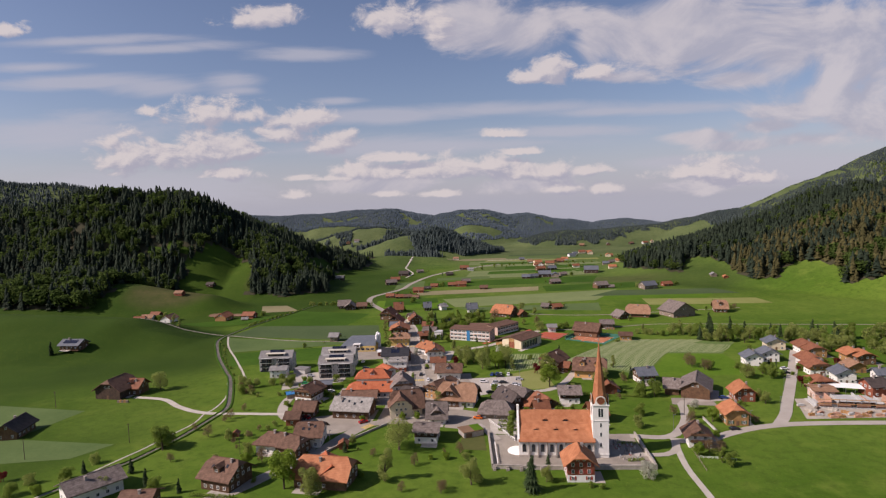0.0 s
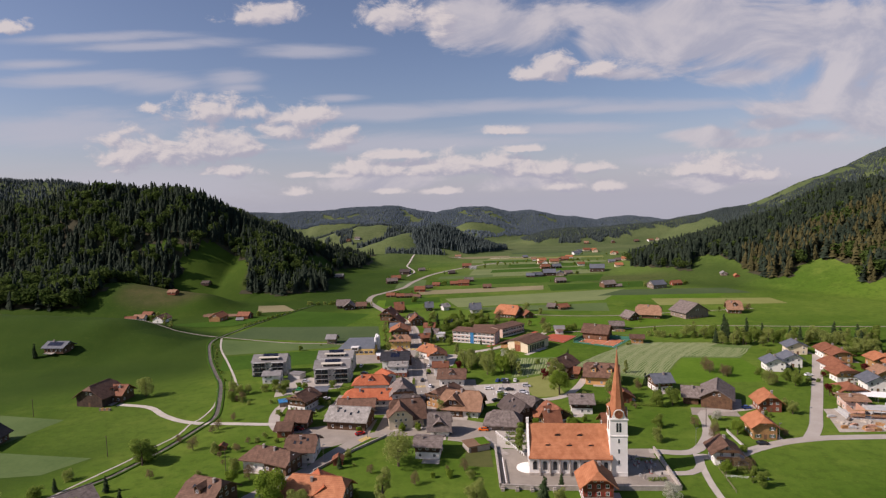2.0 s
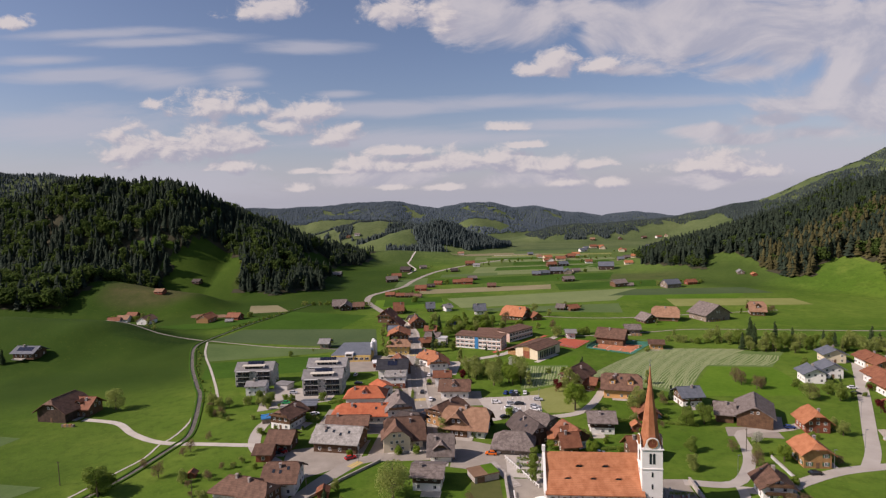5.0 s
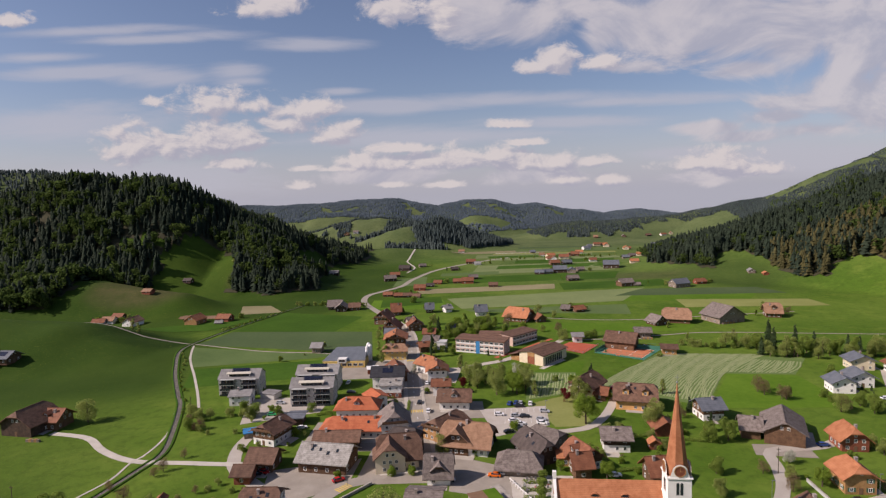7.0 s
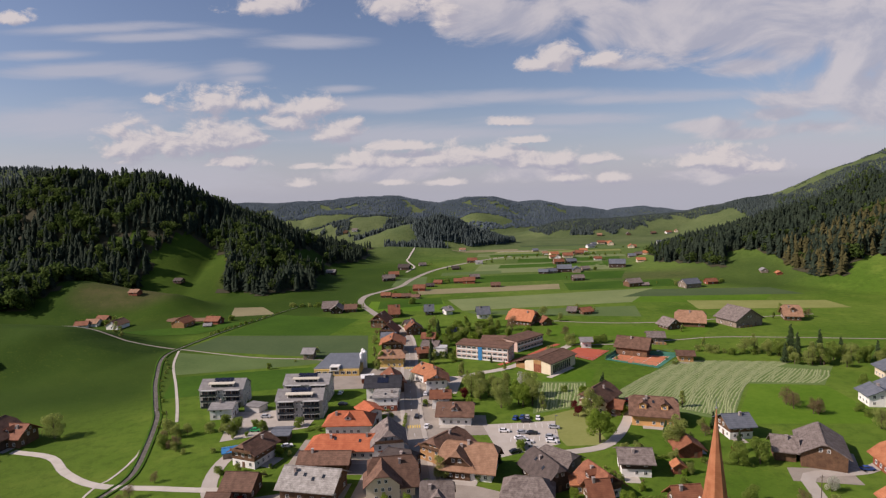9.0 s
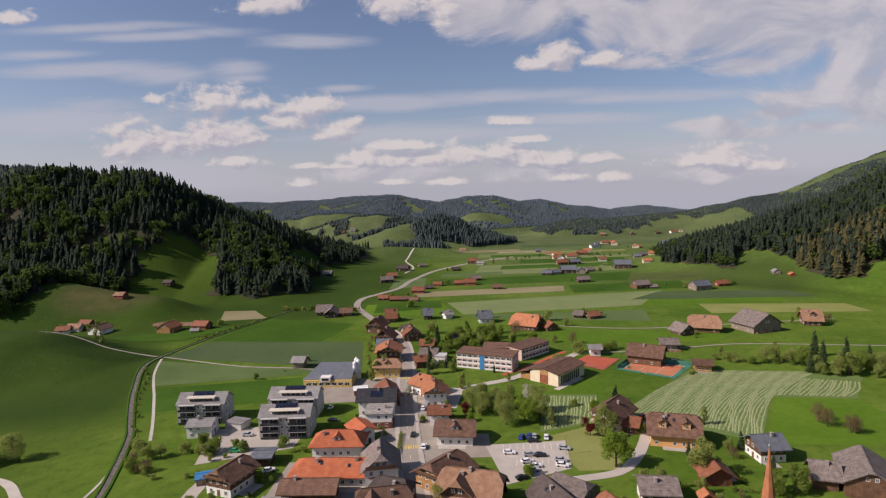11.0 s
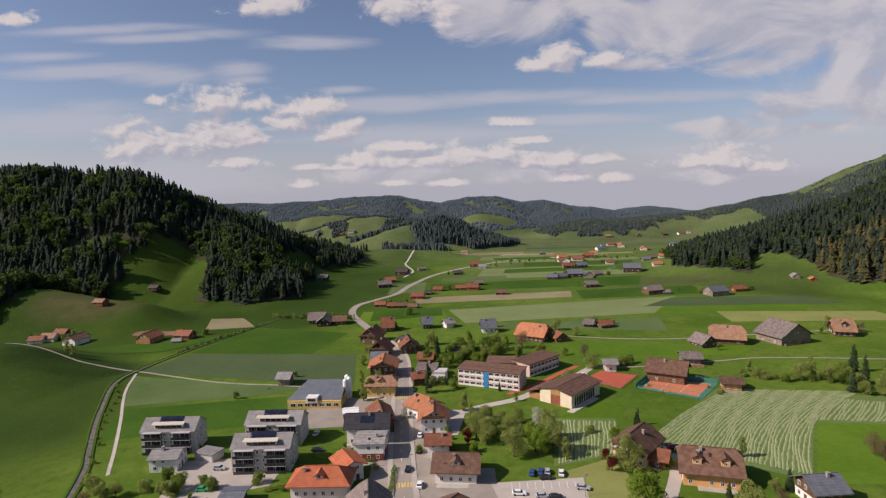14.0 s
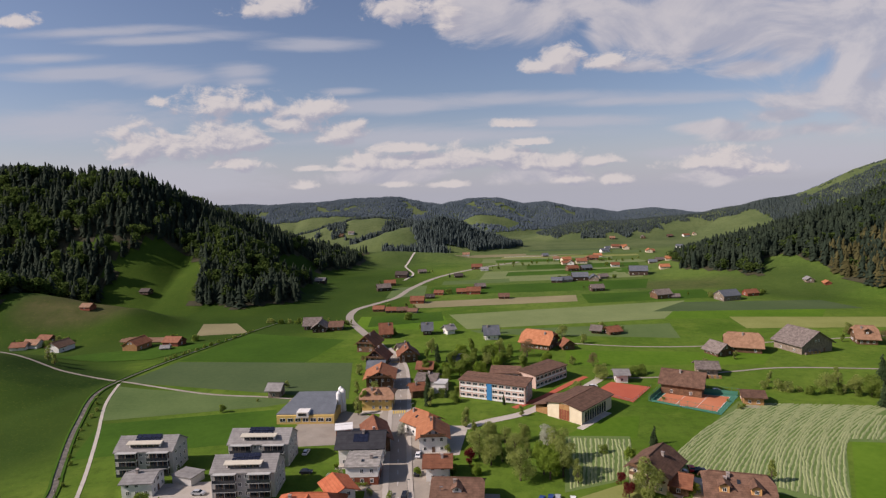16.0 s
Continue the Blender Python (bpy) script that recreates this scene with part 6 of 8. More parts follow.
court_screen("green wind screen behind the tennis court", (98, 429), (125, 417.5), 1.9)
court_screen("green wind screen beside the tennis court", (85.6, 414), (97, 429), 2.2)
court_screen("low green screen before the tennis court", (86, 413), (95, 406), 1.0)
court_screen("low green screen before the tennis court", (97, 404.5), (107, 397), 1.0)

house("white house with grey roof below the flats", -100.5, 346.0, 3, 9.5, 9.0, 4.4, 6.6, "roof_grey", "plaster_white", ov=0.7)
house("grey flat garage between the apartment houses", -88.5, 352.0, -20, 8.0, 6.0, 2.5, 3.0, "roof_grey", "plaster_grey", floors=1, chim=0, ov=0.3, windows=False, name="garage", category="garage")
house("open shelter with blue and white canvas roof", -82.5, 305.5, 20, 6.0, 5.0, 2.3, 3.4, "blue_panel", "timber_grey", floors=1, chim=0, ov=0.5, windows=False, name="shelter", category="shelter")
house("red shed with a white sloping roof", -43.0, 388.0, 10, 6.0, 6.0, 2.6, 3.6, "paint_white", "timber_red", floors=1, chim=0, ov=0.5, name="shed", category="shed")

# ---- houses ----
house("white house under a bright orange hipped tile roof", -41.7, 326.3, -1, 17.8, 9.9, 4.6, 8.5, "roof_bright", "plaster_white", hip=1.0, skyl=1, dorm=1)
house("long low workshop under a bright orange tile roof", -38.5, 305.4, -3, 27.8, 10.8, 3.8, 7.5, "roof_bright", "plaster_white", hip=0.9, skyl=2, floors=1, chim=2, name="workshop", category="workshop")
house("low brown timber barn beside the workshop", -44.6, 292.7, -2, 16.1, 8.1, 4.2, 7, "roof_brown", "timber_brown", floors=1, sparse=0.5, name="barn", category="barn")
house("large inn with a pale weathered tile roof", -45.2, 276.7, -12, 17.5, 12.6, 4.4, 8.9, "roof_pale", "timber_brown", skyl=4, chim=1, sparse=0.8, floors=1, name="inn", category="inn")
house("modern house with a dark solar-covered roof", -32.1, 365.4, -0, 15.1, 10.8, 6.4, 10.5, "roof_black", "plaster_white", solar=0.4, floors=3, skyl=0, chim=1)
house("white house with a red base under a pale shallow roof", -29.5, 351.3, -0, 10.4, 11.0, 5.8, 7.3, "roof_pale", "plaster_white", low="timber_red", skyl=1, floors=2, ov=0.6)
house("small white house with an orange tile roof", -34.9, 335.5, 120, 9.0, 7.0, 5.2, 7.5, "roof_bright", "plaster_white", floors=2, chim=0)
house("white gable house with weathered brown roof", -23.9, 305.0, 98, 13.0, 10.8, 6, 11.5, "roof_weathered", "plaster_white", hip=0.35, balcony=1, floors=2)
house("cream farmhouse under a sweeping brown cross-gabled roof", -19.9, 278.8, 8, 13.2, 12.6, 4.6, 11, "roof_brown", "plaster_cream", hip=0.3, ov=1.8, floors=2, chim=1, cross=(-3.5, 5.2, 2.5, 10.6))
house("dark timber house beside the main road", -18.0, 284.3, -19, 10.1, 11.7, 6, 11, "roof_dark", "timber_dark", hip=0.4)
house("timber chalet with a weathered tile roof and cross gable", -5.1, 264.4, -3, 7.7, 8.3, 4.0, 9.5, "roof_weathered", "timber_brown", low="plaster_white", hip=0.15, ov=1.6, cross=(0.3, 2.3, -0.6, 7.6))
house("brown chalet with awning above white ground floor", -72.4, 301.3, 68, 12.0, 9.9, 5.4, 9, "roof_brown", "timber_brown", low="plaster_white", balcony=1, hip=0.25)
house("low brown timber house with a tiled roof", -68.4, 277.5, -7, 8.9, 9.0, 4, 7.5, "roof_brown", "timber_brown", floors=1, chim=0)
house("low red-brown timber shed", -72.2, 267.5, -3, 5.5, 6.6, 3.6, 6, "roof_brown", "timber_red", floors=1, sparse=0.4, chim=0, name="shed", category="shed")
house("dark open carport with a slate roof", -67.1, 318.7, -0, 5.5, 6.6, 3.4, 4.6, "roof_slate", "timber_dark", floors=1, sparse=0.5, chim=0, name="carport", category="carport")
house("grey timber hay barn in the meadow", -83.5, 434.6, -6, 5.5, 6.6, 4, 6.5, "roof_grey", "timber_grey", floors=1, sparse=0.4, chim=0, name="barn", category="barn")
house("brown chalet under a broad orange roof by the road", -35.1, 444.6, 92, 14.0, 12.6, 6, 10, "roof_orange", "timber_brown", balcony=1, ov=1.6)
house("yellowish house with a brown hipped roof", -32.7, 416.3, -3, 12.9, 9.9, 5.5, 9, "roof_tan", "plaster_yellow", hip=0.6, dorm=1)
house("narrow brown house with a red tile roof by the road", -28.8, 377.0, -76, 15.9, 8.1, 5, 8.5, "roof_red", "timber_brown")
house("white house with an orange hipped roof", -12.0, 387.7, -44, 10.4, 9.9, 5, 9, "roof_orange", "plaster_white", hip=0.5, skyl=1)
house("white gabled house with balcony and tan orange roof", -7.4, 373.7, 92, 10.0, 9.9, 5.6, 9.5, "roof_orange", "plaster_white", balcony=1, shutters="")
house("white house under a red-brown shallow roof", -5.1, 351.2, -1, 7.5, 8.1, 5, 7.5, "roof_red", "plaster_white", floors=2)
house("white house under a wide brown roof with loggia", 1.4, 333.8, -6, 13.2, 11.2, 4.4, 8.2, "roof_brown", "plaster_white", dorm=1, ov=1.6, hip=0.15)
house("honey timber chalet under a broad brown roof", -2.7, 300.1, 50, 14.0, 12.6, 5, 9.5, "roof_brown", "timber_honey", hip=0.3, ov=1.6, balcony=1)
house("large timber farmhouse with a red-brown tile roof", 5.7, 288.0, -15, 16.7, 12.2, 4.8, 11, "roof_tan", "timber_brown", low="plaster_white", hip=0.35, ov=2.0, floors=2, chim=2, cross=(-3.2, 4.4, 0.6, 10.2))
house("old barn under a wide weathered grey hipped roof", 22.8, 269.5, -12, 13.7, 10.3, 3.2, 7.5, "roof_weathered", "timber_grey", hip=0.8, ov=1.6, floors=1, sparse=0.4, chim=0, name="barn", category="barn")
house("dark brown farm building with a patched tile roof", 30.2, 280.3, -68, 16.0, 9.5, 4, 9, "roof_dark", "timber_dark", hip=0.3, skyl=2)
house("grey weathered barn behind the churchyard", 35.1, 286.3, -41, 11.2, 10.8, 4.6, 8.5, "roof_weathered", "timber_grey", hip=0.4, chim=0, sparse=0.5, name="barn", category="barn")
house("cream chalet with three flowered balconies and brown roof", 63.6, 343.5, 50, 13.0, 11.7, 6, 11, "roof_brown", "plaster_cream", hip=0.3, balcony=2, floors=3)
house("small brown annex beside the chalet", 68.9, 337.7, -28, 5.5, 6.6, 3.5, 6, "roof_red", "timber_brown", floors=1, chim=0, name="shed", category="shed")
house("orange farmhouse under a long brown tile roof", 81.4, 327.9, -16, 16.3, 13.5, 5, 10.5, "roof_brown", "plaster_orange", hip=0.3, dorm=2, skyl=3, chim=2, ov=1.6)
house("dark chalet with white ground floor and weathered roof", 60.5, 286.0, -7, 9.4, 9.9, 5, 8.2, "roof_weathered", "timber_dark", low="plaster_white", skyl=0)
house("dark timber chalet with a red-brown tiled cross roof", 45.0, 272.3, 112, 10.0, 9.9, 4.2, 8.8, "roof_red", "timber_brown", low="plaster_white", dorm=1, balcony=1, hip=0.2)
house("chalet wing with a lower red-brown tile roof", 42.8, 265.0, 6, 5.5, 6.6, 4.6, 8.4, "roof_red", "timber_brown", chim=1)
house("small honey-coloured garden house", 39.2, 274.2, -3, 5.5, 6.0, 3, 5, "roof_orange", "timber_honey", floors=1, chim=0, name="shed", category="shed", ov=0.5)
house("brown timber house beside the church", 66.8, 259.1, 5, 6.8, 8.2, 4.6, 9, "roof_red", "timber_brown", balcony=0, chim=1)
house("house with blue-grey slate roof above white ground floor", 107.0, 312.6, 4, 8.7, 9.4, 5, 8.5, "roof_slate", "timber_brown", low="plaster_white")
house("huge brown barn with a grey weathered roof", 126.1, 291.1, 64, 18.7, 13.1, 4.8, 9.6, "roof_weathered", "timber_brown", ov=1.2, floors=1, sparse=0.3, chim=0, hip=0.12, name="barn", category="barn")
house("farm wing joined to the big barn", 114.4, 293.1, -19, 6.4, 7.7, 4.2, 8, "roof_weathered", "timber_brown", sparse=0.6)
house("red timber chalet with orange and dark roof", 144.1, 280.8, 82, 9.2, 9.0, 4.4, 9.0, "roof_orange", "timber_red", hip=0.35, ov=1.4, shutters="")
house("honey-coloured chalet with orange roof and red shutters", 125.6, 251.9, 83, 9.6, 9.0, 5.2, 9.4, "roof_orange", "timber_honey", hip=0.45, ov=1.3, floors=3, shutters="shutter_green")
house("little red chalet with a brick-red roof", 82.8, 297.2, 88, 7.0, 8.0, 3.4, 6.5, "roof_red", "timber_red", floors=1, chim=0)
house("tiny red garden hut with orange roof", 74.4, 283.9, 88, 3.2, 4.0, 2.4, 4.2, "roof_orange", "timber_red", floors=1, chim=0, name="garden_hut", category="hut", ov=0.5)
house("red timber rectory with white ground floor", 46.6, 205.5, 86, 9.5, 9.5, 6.6, 11.6, "roof_orange", "timber_red", low="plaster_white", hip=0.42, ov=1.5, floors=3, shutters="shutter_red", dorm=0, name="rectory", category="house")
house("white chalet under a wide brown roof with balconies", 100.2, 230.0, 80, 8.5, 8.5, 4.8, 8.4, "roof_brown", "plaster_white", balcony=2, ov=1.6)
house("pink-walled low house beside the building site", 181.6, 279.0, -12, 8.6, 9.0, 4.5, 6, "roof_tan", "plaster_pink")
house("white house with dark slate roof", 222.7, 295.8, -7, 5.5, 6.6, 6, 9, "roof_slate", "plaster_white")
house("dark timber chalet with red flowered balconies", 208.2, 280.6, 5, 8.2, 8.9, 5.5, 9, "roof_dark", "timber_red", balcony=2)
house("terraced chalet with a red tile roof and white gable", 225.0, 361.7, 82, 10.0, 10.3, 4.6, 8, "roof_red", "plaster_white", hip=0.35, balcony=1, group="terraced houses")
house("terraced chalet with a red tile roof and timber gable", 224.4, 352.2, 82, 10.0, 10.3, 4.6, 8, "roof_red", "timber_honey", hip=0.35, balcony=1, group="terraced houses")
house("terraced chalet with a red tile roof and white gable", 209.5, 332.6, 84, 10.0, 10.3, 4.6, 8, "roof_red", "plaster_white", hip=0.35, balcony=1, group="terraced houses")
house("terraced chalet with a red tile roof and flowered balcony", 204.4, 318.2, 84, 10.0, 11.2, 4.6, 8.4, "roof_red", "timber_honey", low="plaster_white", hip=0.4, balcony=1, group="terraced houses")
house("low house with a red-brown hipped roof", 189.2, 292.2, 86, 8.0, 10.8, 4.4, 7.5, "roof_red", "timber_brown", hip=0.7)
house("house with an orange tile roof at the slope", 238.7, 339.5, 84, 9.0, 9.5, 4.8, 8, "roof_orange", "timber_honey", balcony=1, hip=0.3)
house("brown house with an orange tile roof at the slope", 241.4, 334.2, 84, 9.0, 9.5, 4.8, 8, "roof_orange", "timber_brown", balcony=1, hip=0.3)
house("low house with a pinkish tile roof", 225.9, 319.3, 84, 8.0, 8.6, 3.6, 6.5, "roof_tan", "timber_honey")
house("white gabled house with a slate roof", 207.5, 301.5, 80, 9.0, 9.0, 5.2, 8.5, "roof_slate", "plaster_white", balcony=1)
house("white gabled house with a dark slate roof", 179.8, 339.3, 80, 9.0, 9.5, 4.8, 8, "roof_slate", "plaster_white", balcony=1)
house("white gabled villa with a slate roof", 193.2, 346.4, 80, 9.0, 9.5, 4.8, 8, "roof_slate", "plaster_white", balcony=1)
house("cream villa with pale eaves and slate roof", 211.0, 371.8, 80, 9.0, 10.8, 4.8, 8, "roof_slate", "plaster_cream", balcony=1, solar=0.4)
house("dark timber farm barn under a wide grey roof", -182.9, 319.1, 78, 15.0, 15.3, 5, 11, "roof_brown", "timber_dark", hip=0.3, floors=1, sparse=0.3, chim=0, ov=1.5, name="barn", category="barn")
house("farmhouse wing with a red roof beside the barn", -175.6, 322.7, -6, 10.7, 9.9, 4.4, 8.5, "roof_red", "timber_brown", dorm=1, skyl=2)
house("timber chalet with a solar-covered roof in the meadow", -263.3, 409.7, -8, 14.3, 9.9, 3.6, 7, "roof_slate", "timber_brown", solar=0.75, floors=1, chim=1)
house("dark timber house at the edge of the meadow", -200.1, 264.6, 95, 14.0, 9.0, 4, 8, "roof_dark", "timber_brown", floors=1)
house("brown chalet with dormers above hedges", -82.2, 209.0, -21, 12.5, 12.6, 4.8, 10, "roof_brown", "timber_brown", dorm=1, skyl=3, hip=0.3)
house("long white house with a weathered roof and glazed balconies", -129.0, 204.0, 49, 17.0, 11.5, 4.6, 8.0, "roof_weathered", "plaster_white", floors=2, balcony=1)
house("brown-roofed house behind garden shrubs", -105.7, 192.4, 2, 9.4, 9.9, 4, 7, "roof_brown", "timber_brown")
house("white house with a brown hipped roof", -71.4, 237.7, -15, 14.4, 9.9, 4.4, 8, "roof_brown", "plaster_white", hip=0.9)
house("brown timber house with a hipped roof", -64.5, 234.3, -26, 11.0, 9.0, 4.4, 8, "roof_brown", "timber_brown", hip=0.6)
house("white chalet under a red-brown roof with skylights", -58.8, 244.3, -2, 10.3, 11.7, 5, 9.5, "roof_brown", "plaster_white", skyl=3, hip=0.25)
house("large farm building with a tan orange tile roof", -45.4, 208.0, -12, 19.7, 12.6, 4.4, 10, "roof_orange", "timber_brown", hip=0.4, chim=1)
house("low wing with a bright red-orange roof", -44.7, 210.2, 110, 12.0, 10.8, 4, 8, "roof_bright", "timber_red", chim=0)
house("dark timber house with shallow weathered roof", -9.2, 243.8, -8, 9.4, 9.9, 5, 7.4, "roof_weathered", "timber_dark", low="plaster_white", floors=2)
house("small red garden shed on the lawn", -44.0, 237.3, 95, 3.4, 3.6, 2.2, 3.6, "roof_red", "timber_red", floors=1, chim=0, name="garden_shed", category="shed", ov=0.5)
house("small red beehive hut on the grass", -94.6, 253.8, 92, 2.4, 2.6, 1.6, 2.8, "roof_red", "timber_red", floors=1, chim=0, name="garden_shed", category="shed", ov=0.5)
house("brown chalet with red roof by the road", -50.2, 514.2, 75, 13.0, 10.8, 5.5, 10, "roof_red", "timber_brown", balcony=1)
house("dark chalet with red roof by the road", -41.1, 483.4, 80, 11.0, 10.8, 5, 9.5, "roof_red", "timber_dark", balcony=1)
house("dark annex with a slate roof", -39.9, 466.3, -0, 7.6, 8.1, 4, 7, "roof_slate", "timber_dark", chim=0)
house("brown chalet with red tile roof", -25.1, 488.8, 100, 10.0, 9.9, 4.8, 8.5, "roof_red", "timber_brown", balcony=1)
house("cream house with a weathered roof", -28.6, 496.9, 32, 5.5, 6.6, 5, 8, "roof_weathered", "plaster_cream")
house("brown house with a shallow red roof", -13.8, 460.6, -6, 6.9, 8.2, 4.6, 7.5, "roof_red", "timber_brown")
house("white house with a weathered roof", -11.7, 442.1, -14, 8.6, 9.0, 4.4, 7, "roof_weathered", "plaster_white")
house("small brown house by the road", -16.6, 429.2, 14, 5.5, 6.6, 4, 6.5, "roof_red", "timber_brown")
house("white flat-roofed garage block", -5.5, 434.4, -11, 5.5, 6.6, 4.3, 4.6, "roof_flat", "plaster_white", floors=1, chim=0, ov=0.3, name="garage", category="garage")
house("brown farmhouse with a red roof in the fields", -43.5, 545.0, 6, 7.1, 8.5, 4.6, 9.5, "roof_red", "timber_brown", balcony=0)
house("dark chalet in the fields", -16.5, 550.0, 3, 5.8, 7.0, 4.6, 8, "roof_slate", "timber_dark")
house("white house with a slate roof", 24.7, 533.2, 4, 8.2, 8.8, 4.6, 8.5, "roof_slate", "plaster_white")
house("small white house in the fields", -2.2, 550.0, 29, 5.5, 6.6, 4, 6, "roof_grey", "plaster_white")
house("dark timber hut among trees", 3.0, 477.4, 19, 5.5, 6.6, 3.6, 6, "roof_slate", "timber_dark", chim=0, floors=1)
house("grey barn beside the bend", -92.2, 568.9, 92, 12.4, 9.0, 4, 7, "roof_weathered", "timber_dark", chim=0, floors=1, name="barn", category="barn")
house("grey timber farm near the bend", -99.4, 577.7, 3, 11.0, 10.8, 4, 8, "roof_weathered", "timber_dark", chim=0)
house("low brown barn near the bend", -81.3, 571.8, 1, 8.3, 9.0, 3.6, 6, "roof_brown", "timber_brown", chim=0, floors=1)
house("farmhouse with a large orange roof behind trees", 52.2, 510.5, -32, 17.9, 14.4, 4.6, 10, "roof_orange", "timber_brown", hip=0.3)
house("small farm outbuilding with red roof", 67.0, 503.4, -74, 6.0, 7.2, 3.4, 6, "roof_red", "timber_brown", floors=1, chim=0)
house("hay hut in the fields", 93.8, 540.4, -25, 5.5, 7.0, 3, 5, "roof_weathered", "timber_brown", floors=1, chim=0, name="hut", category="hut")
house("hay huts in the fields", 102.7, 536.3, 20, 7.7, 7.0, 3, 5, "roof_red", "timber_brown", floors=1, chim=0, name="hut", category="hut")
house("small white clubhouse by the court", 81.1, 442.7, -5, 5.5, 6.6, 4, 6, "roof_grey", "plaster_white", chim=0)
house("big brown timber barn behind the tennis courts", 104.6, 425.7, -30, 16.9, 13.5, 5, 10, "roof_brown", "timber_brown", floors=1, sparse=0.5, chim=1, name="barn", category="barn")
house("grey weathered shed with wood stacks", 125.3, 450.3, -11, 8.9, 9.0, 3.8, 6.5, "roof_weathered", "timber_grey", floors=1, chim=0, sparse=0.4, name="shed", category="shed")
house("honey timber shed beside the mown field", 127.3, 409.9, -15, 7.6, 8.1, 3.6, 5.5, "roof_brown", "timber_honey", floors=1, chim=0, name="shed", category="shed")
house("brown farm barn under a pinkish hipped roof", 163.3, 490.6, -22, 17.8, 13.5, 4.4, 10, "roof_tan", "timber_brown", hip=0.4, floors=1, sparse=0.5, name="barn", category="barn")
house("low brown barn with grey roof", 146.4, 483.6, 110, 10.0, 9.9, 3.4, 7, "roof_weathered", "timber_brown", floors=1, chim=0, name="barn", category="barn")
house("large pale timber barn with a wide grey roof", 195.6, 489.1, 108, 18.0, 21.6, 5.5, 12, "roof_weathered", "timber_grey", floors=1, sparse=0.4, chim=0, ov=1.5, name="barn", category="barn")
house("brown chalet with a tan roof on the slope", 236.3, 498.8, -17, 10.1, 11.7, 4.6, 10, "roof_tan", "timber_brown", dorm=1, hip=0.3)
house("white hillfoot house with red roof", -283.9, 539.8, 8, 9.4, 7.1, 2.6, 4.9, "roof_red", "plaster_white", floors=1, chim=0, ov=0.6, sparse=0.5, door=False)
house("white hillfoot house with tan roof", -278.1, 544.2, -5, 10.3, 7.7, 2.9, 5.4, "roof_tan", "plaster_white", floors=1, chim=0, ov=0.6, sparse=0.5, door=False)
house("brown hillfoot house with red roof", -274.0, 551.4, -12, 9.7, 7.3, 2.7, 5.0, "roof_red", "timber_brown", floors=1, chim=0, ov=0.6, sparse=0.5, door=False)
house("large white hillfoot house with tan roof", -253.5, 534.2, 80, 13.0, 9.7, 3.6, 6.7, "roof_tan", "plaster_white", floors=1, chim=0, ov=0.6, sparse=0.5, door=False)
house("honey timber farmhouse with orange roof", -202.8, 533.2, 80, 13.9, 10.4, 3.9, 7.2, "roof_orange", "timber_honey", floors=1, chim=0, ov=0.6, sparse=0.5, door=False)
house("grey shed beside the farm", -182.5, 529.0, 8, 5.5, 4.1, 1.6, 2.9, "roof_grey", "timber_grey", floors=1, chim=0, ov=0.6, sparse=0.5, door=False)
house("long red barn beside the farm", -181.8, 539.6, -12, 11.3, 8.5, 3.2, 5.9, "roof_red", "timber_red", floors=1, chim=0, ov=0.6, sparse=0.5, door=False)
house("small red hay hut on the knoll", -266.5, 586.5, -12, 8.5, 6.4, 2.4, 4.4, "roof_tan", "timber_red", floors=1, chim=0, ov=0.6, sparse=0.5, door=False)
house("dark hay hut in the hillside clearing", -270.7, 676.8, -12, 8.8, 6.6, 2.5, 4.6, "roof_dark", "timber_dark", floors=1, chim=0, ov=0.6, sparse=0.5, door=False)
house("pale hut at the wood edge", -222.5, 697.0, 80, 5.6, 4.2, 1.6, 2.9, "roof_weathered", "plaster_grey", floors=1, chim=0, ov=0.6, sparse=0.5, door=False)
house("brown farmhouse on the lower slope", -150.4, 766.8, 15, 8.8, 6.6, 2.5, 4.6, "roof_tan", "timber_brown", floors=1, chim=0, ov=0.6, sparse=0.5, door=False)
house("dark long barn on the lower slope", -140.6, 788.9, -5, 11.1, 8.3, 3.1, 5.8, "roof_grey", "timber_dark", floors=1, chim=0, ov=0.6, sparse=0.5, door=False)
house("dark farmhouse by the valley road", -56.0, 826.4, -12, 13.8, 10.4, 3.9, 7.2, "roof_dark", "timber_dark", floors=1, chim=0, ov=0.6, sparse=0.5, door=False)
house("brown farm with red roof", -64.1, 768.8, 8, 11.4, 8.5, 3.2, 5.9, "roof_red", "timber_brown", floors=1, chim=0, ov=0.6, sparse=0.5, door=False)
house("dark barn by the road", -66.9, 736.8, 15, 13.1, 9.9, 3.7, 6.9, "roof_weathered", "timber_dark", floors=1, chim=0, ov=0.6, sparse=0.5, door=False)
house("small weathered grey barn", -34.8, 858.2, 15, 9.1, 6.8, 2.5, 4.7, "roof_weathered", "timber_grey", floors=1, chim=0, ov=0.6, sparse=0.5, door=False)
house("red-roofed house in a row", -58.9, 633.4, -5, 8.8, 6.6, 2.5, 4.6, "roof_red", "timber_brown", floors=1, chim=0, ov=0.6, sparse=0.5, door=False)
house("red-roofed house in a row", -48.3, 627.5, -5, 8.2, 6.2, 2.3, 4.3, "roof_red", "timber_dark", floors=1, chim=0, ov=0.6, sparse=0.5, door=False)
house("brown-roofed house in a row", -39.6, 626.3, 8, 8.2, 6.1, 2.3, 4.3, "roof_brown", "timber_brown", floors=1, chim=0, ov=0.6, sparse=0.5, door=False)
house("brown barn in a row", -30.8, 622.9, -12, 7.2, 5.4, 2.0, 3.7, "roof_brown", "timber_grey", floors=1, chim=0, ov=0.6, sparse=0.5, door=False)
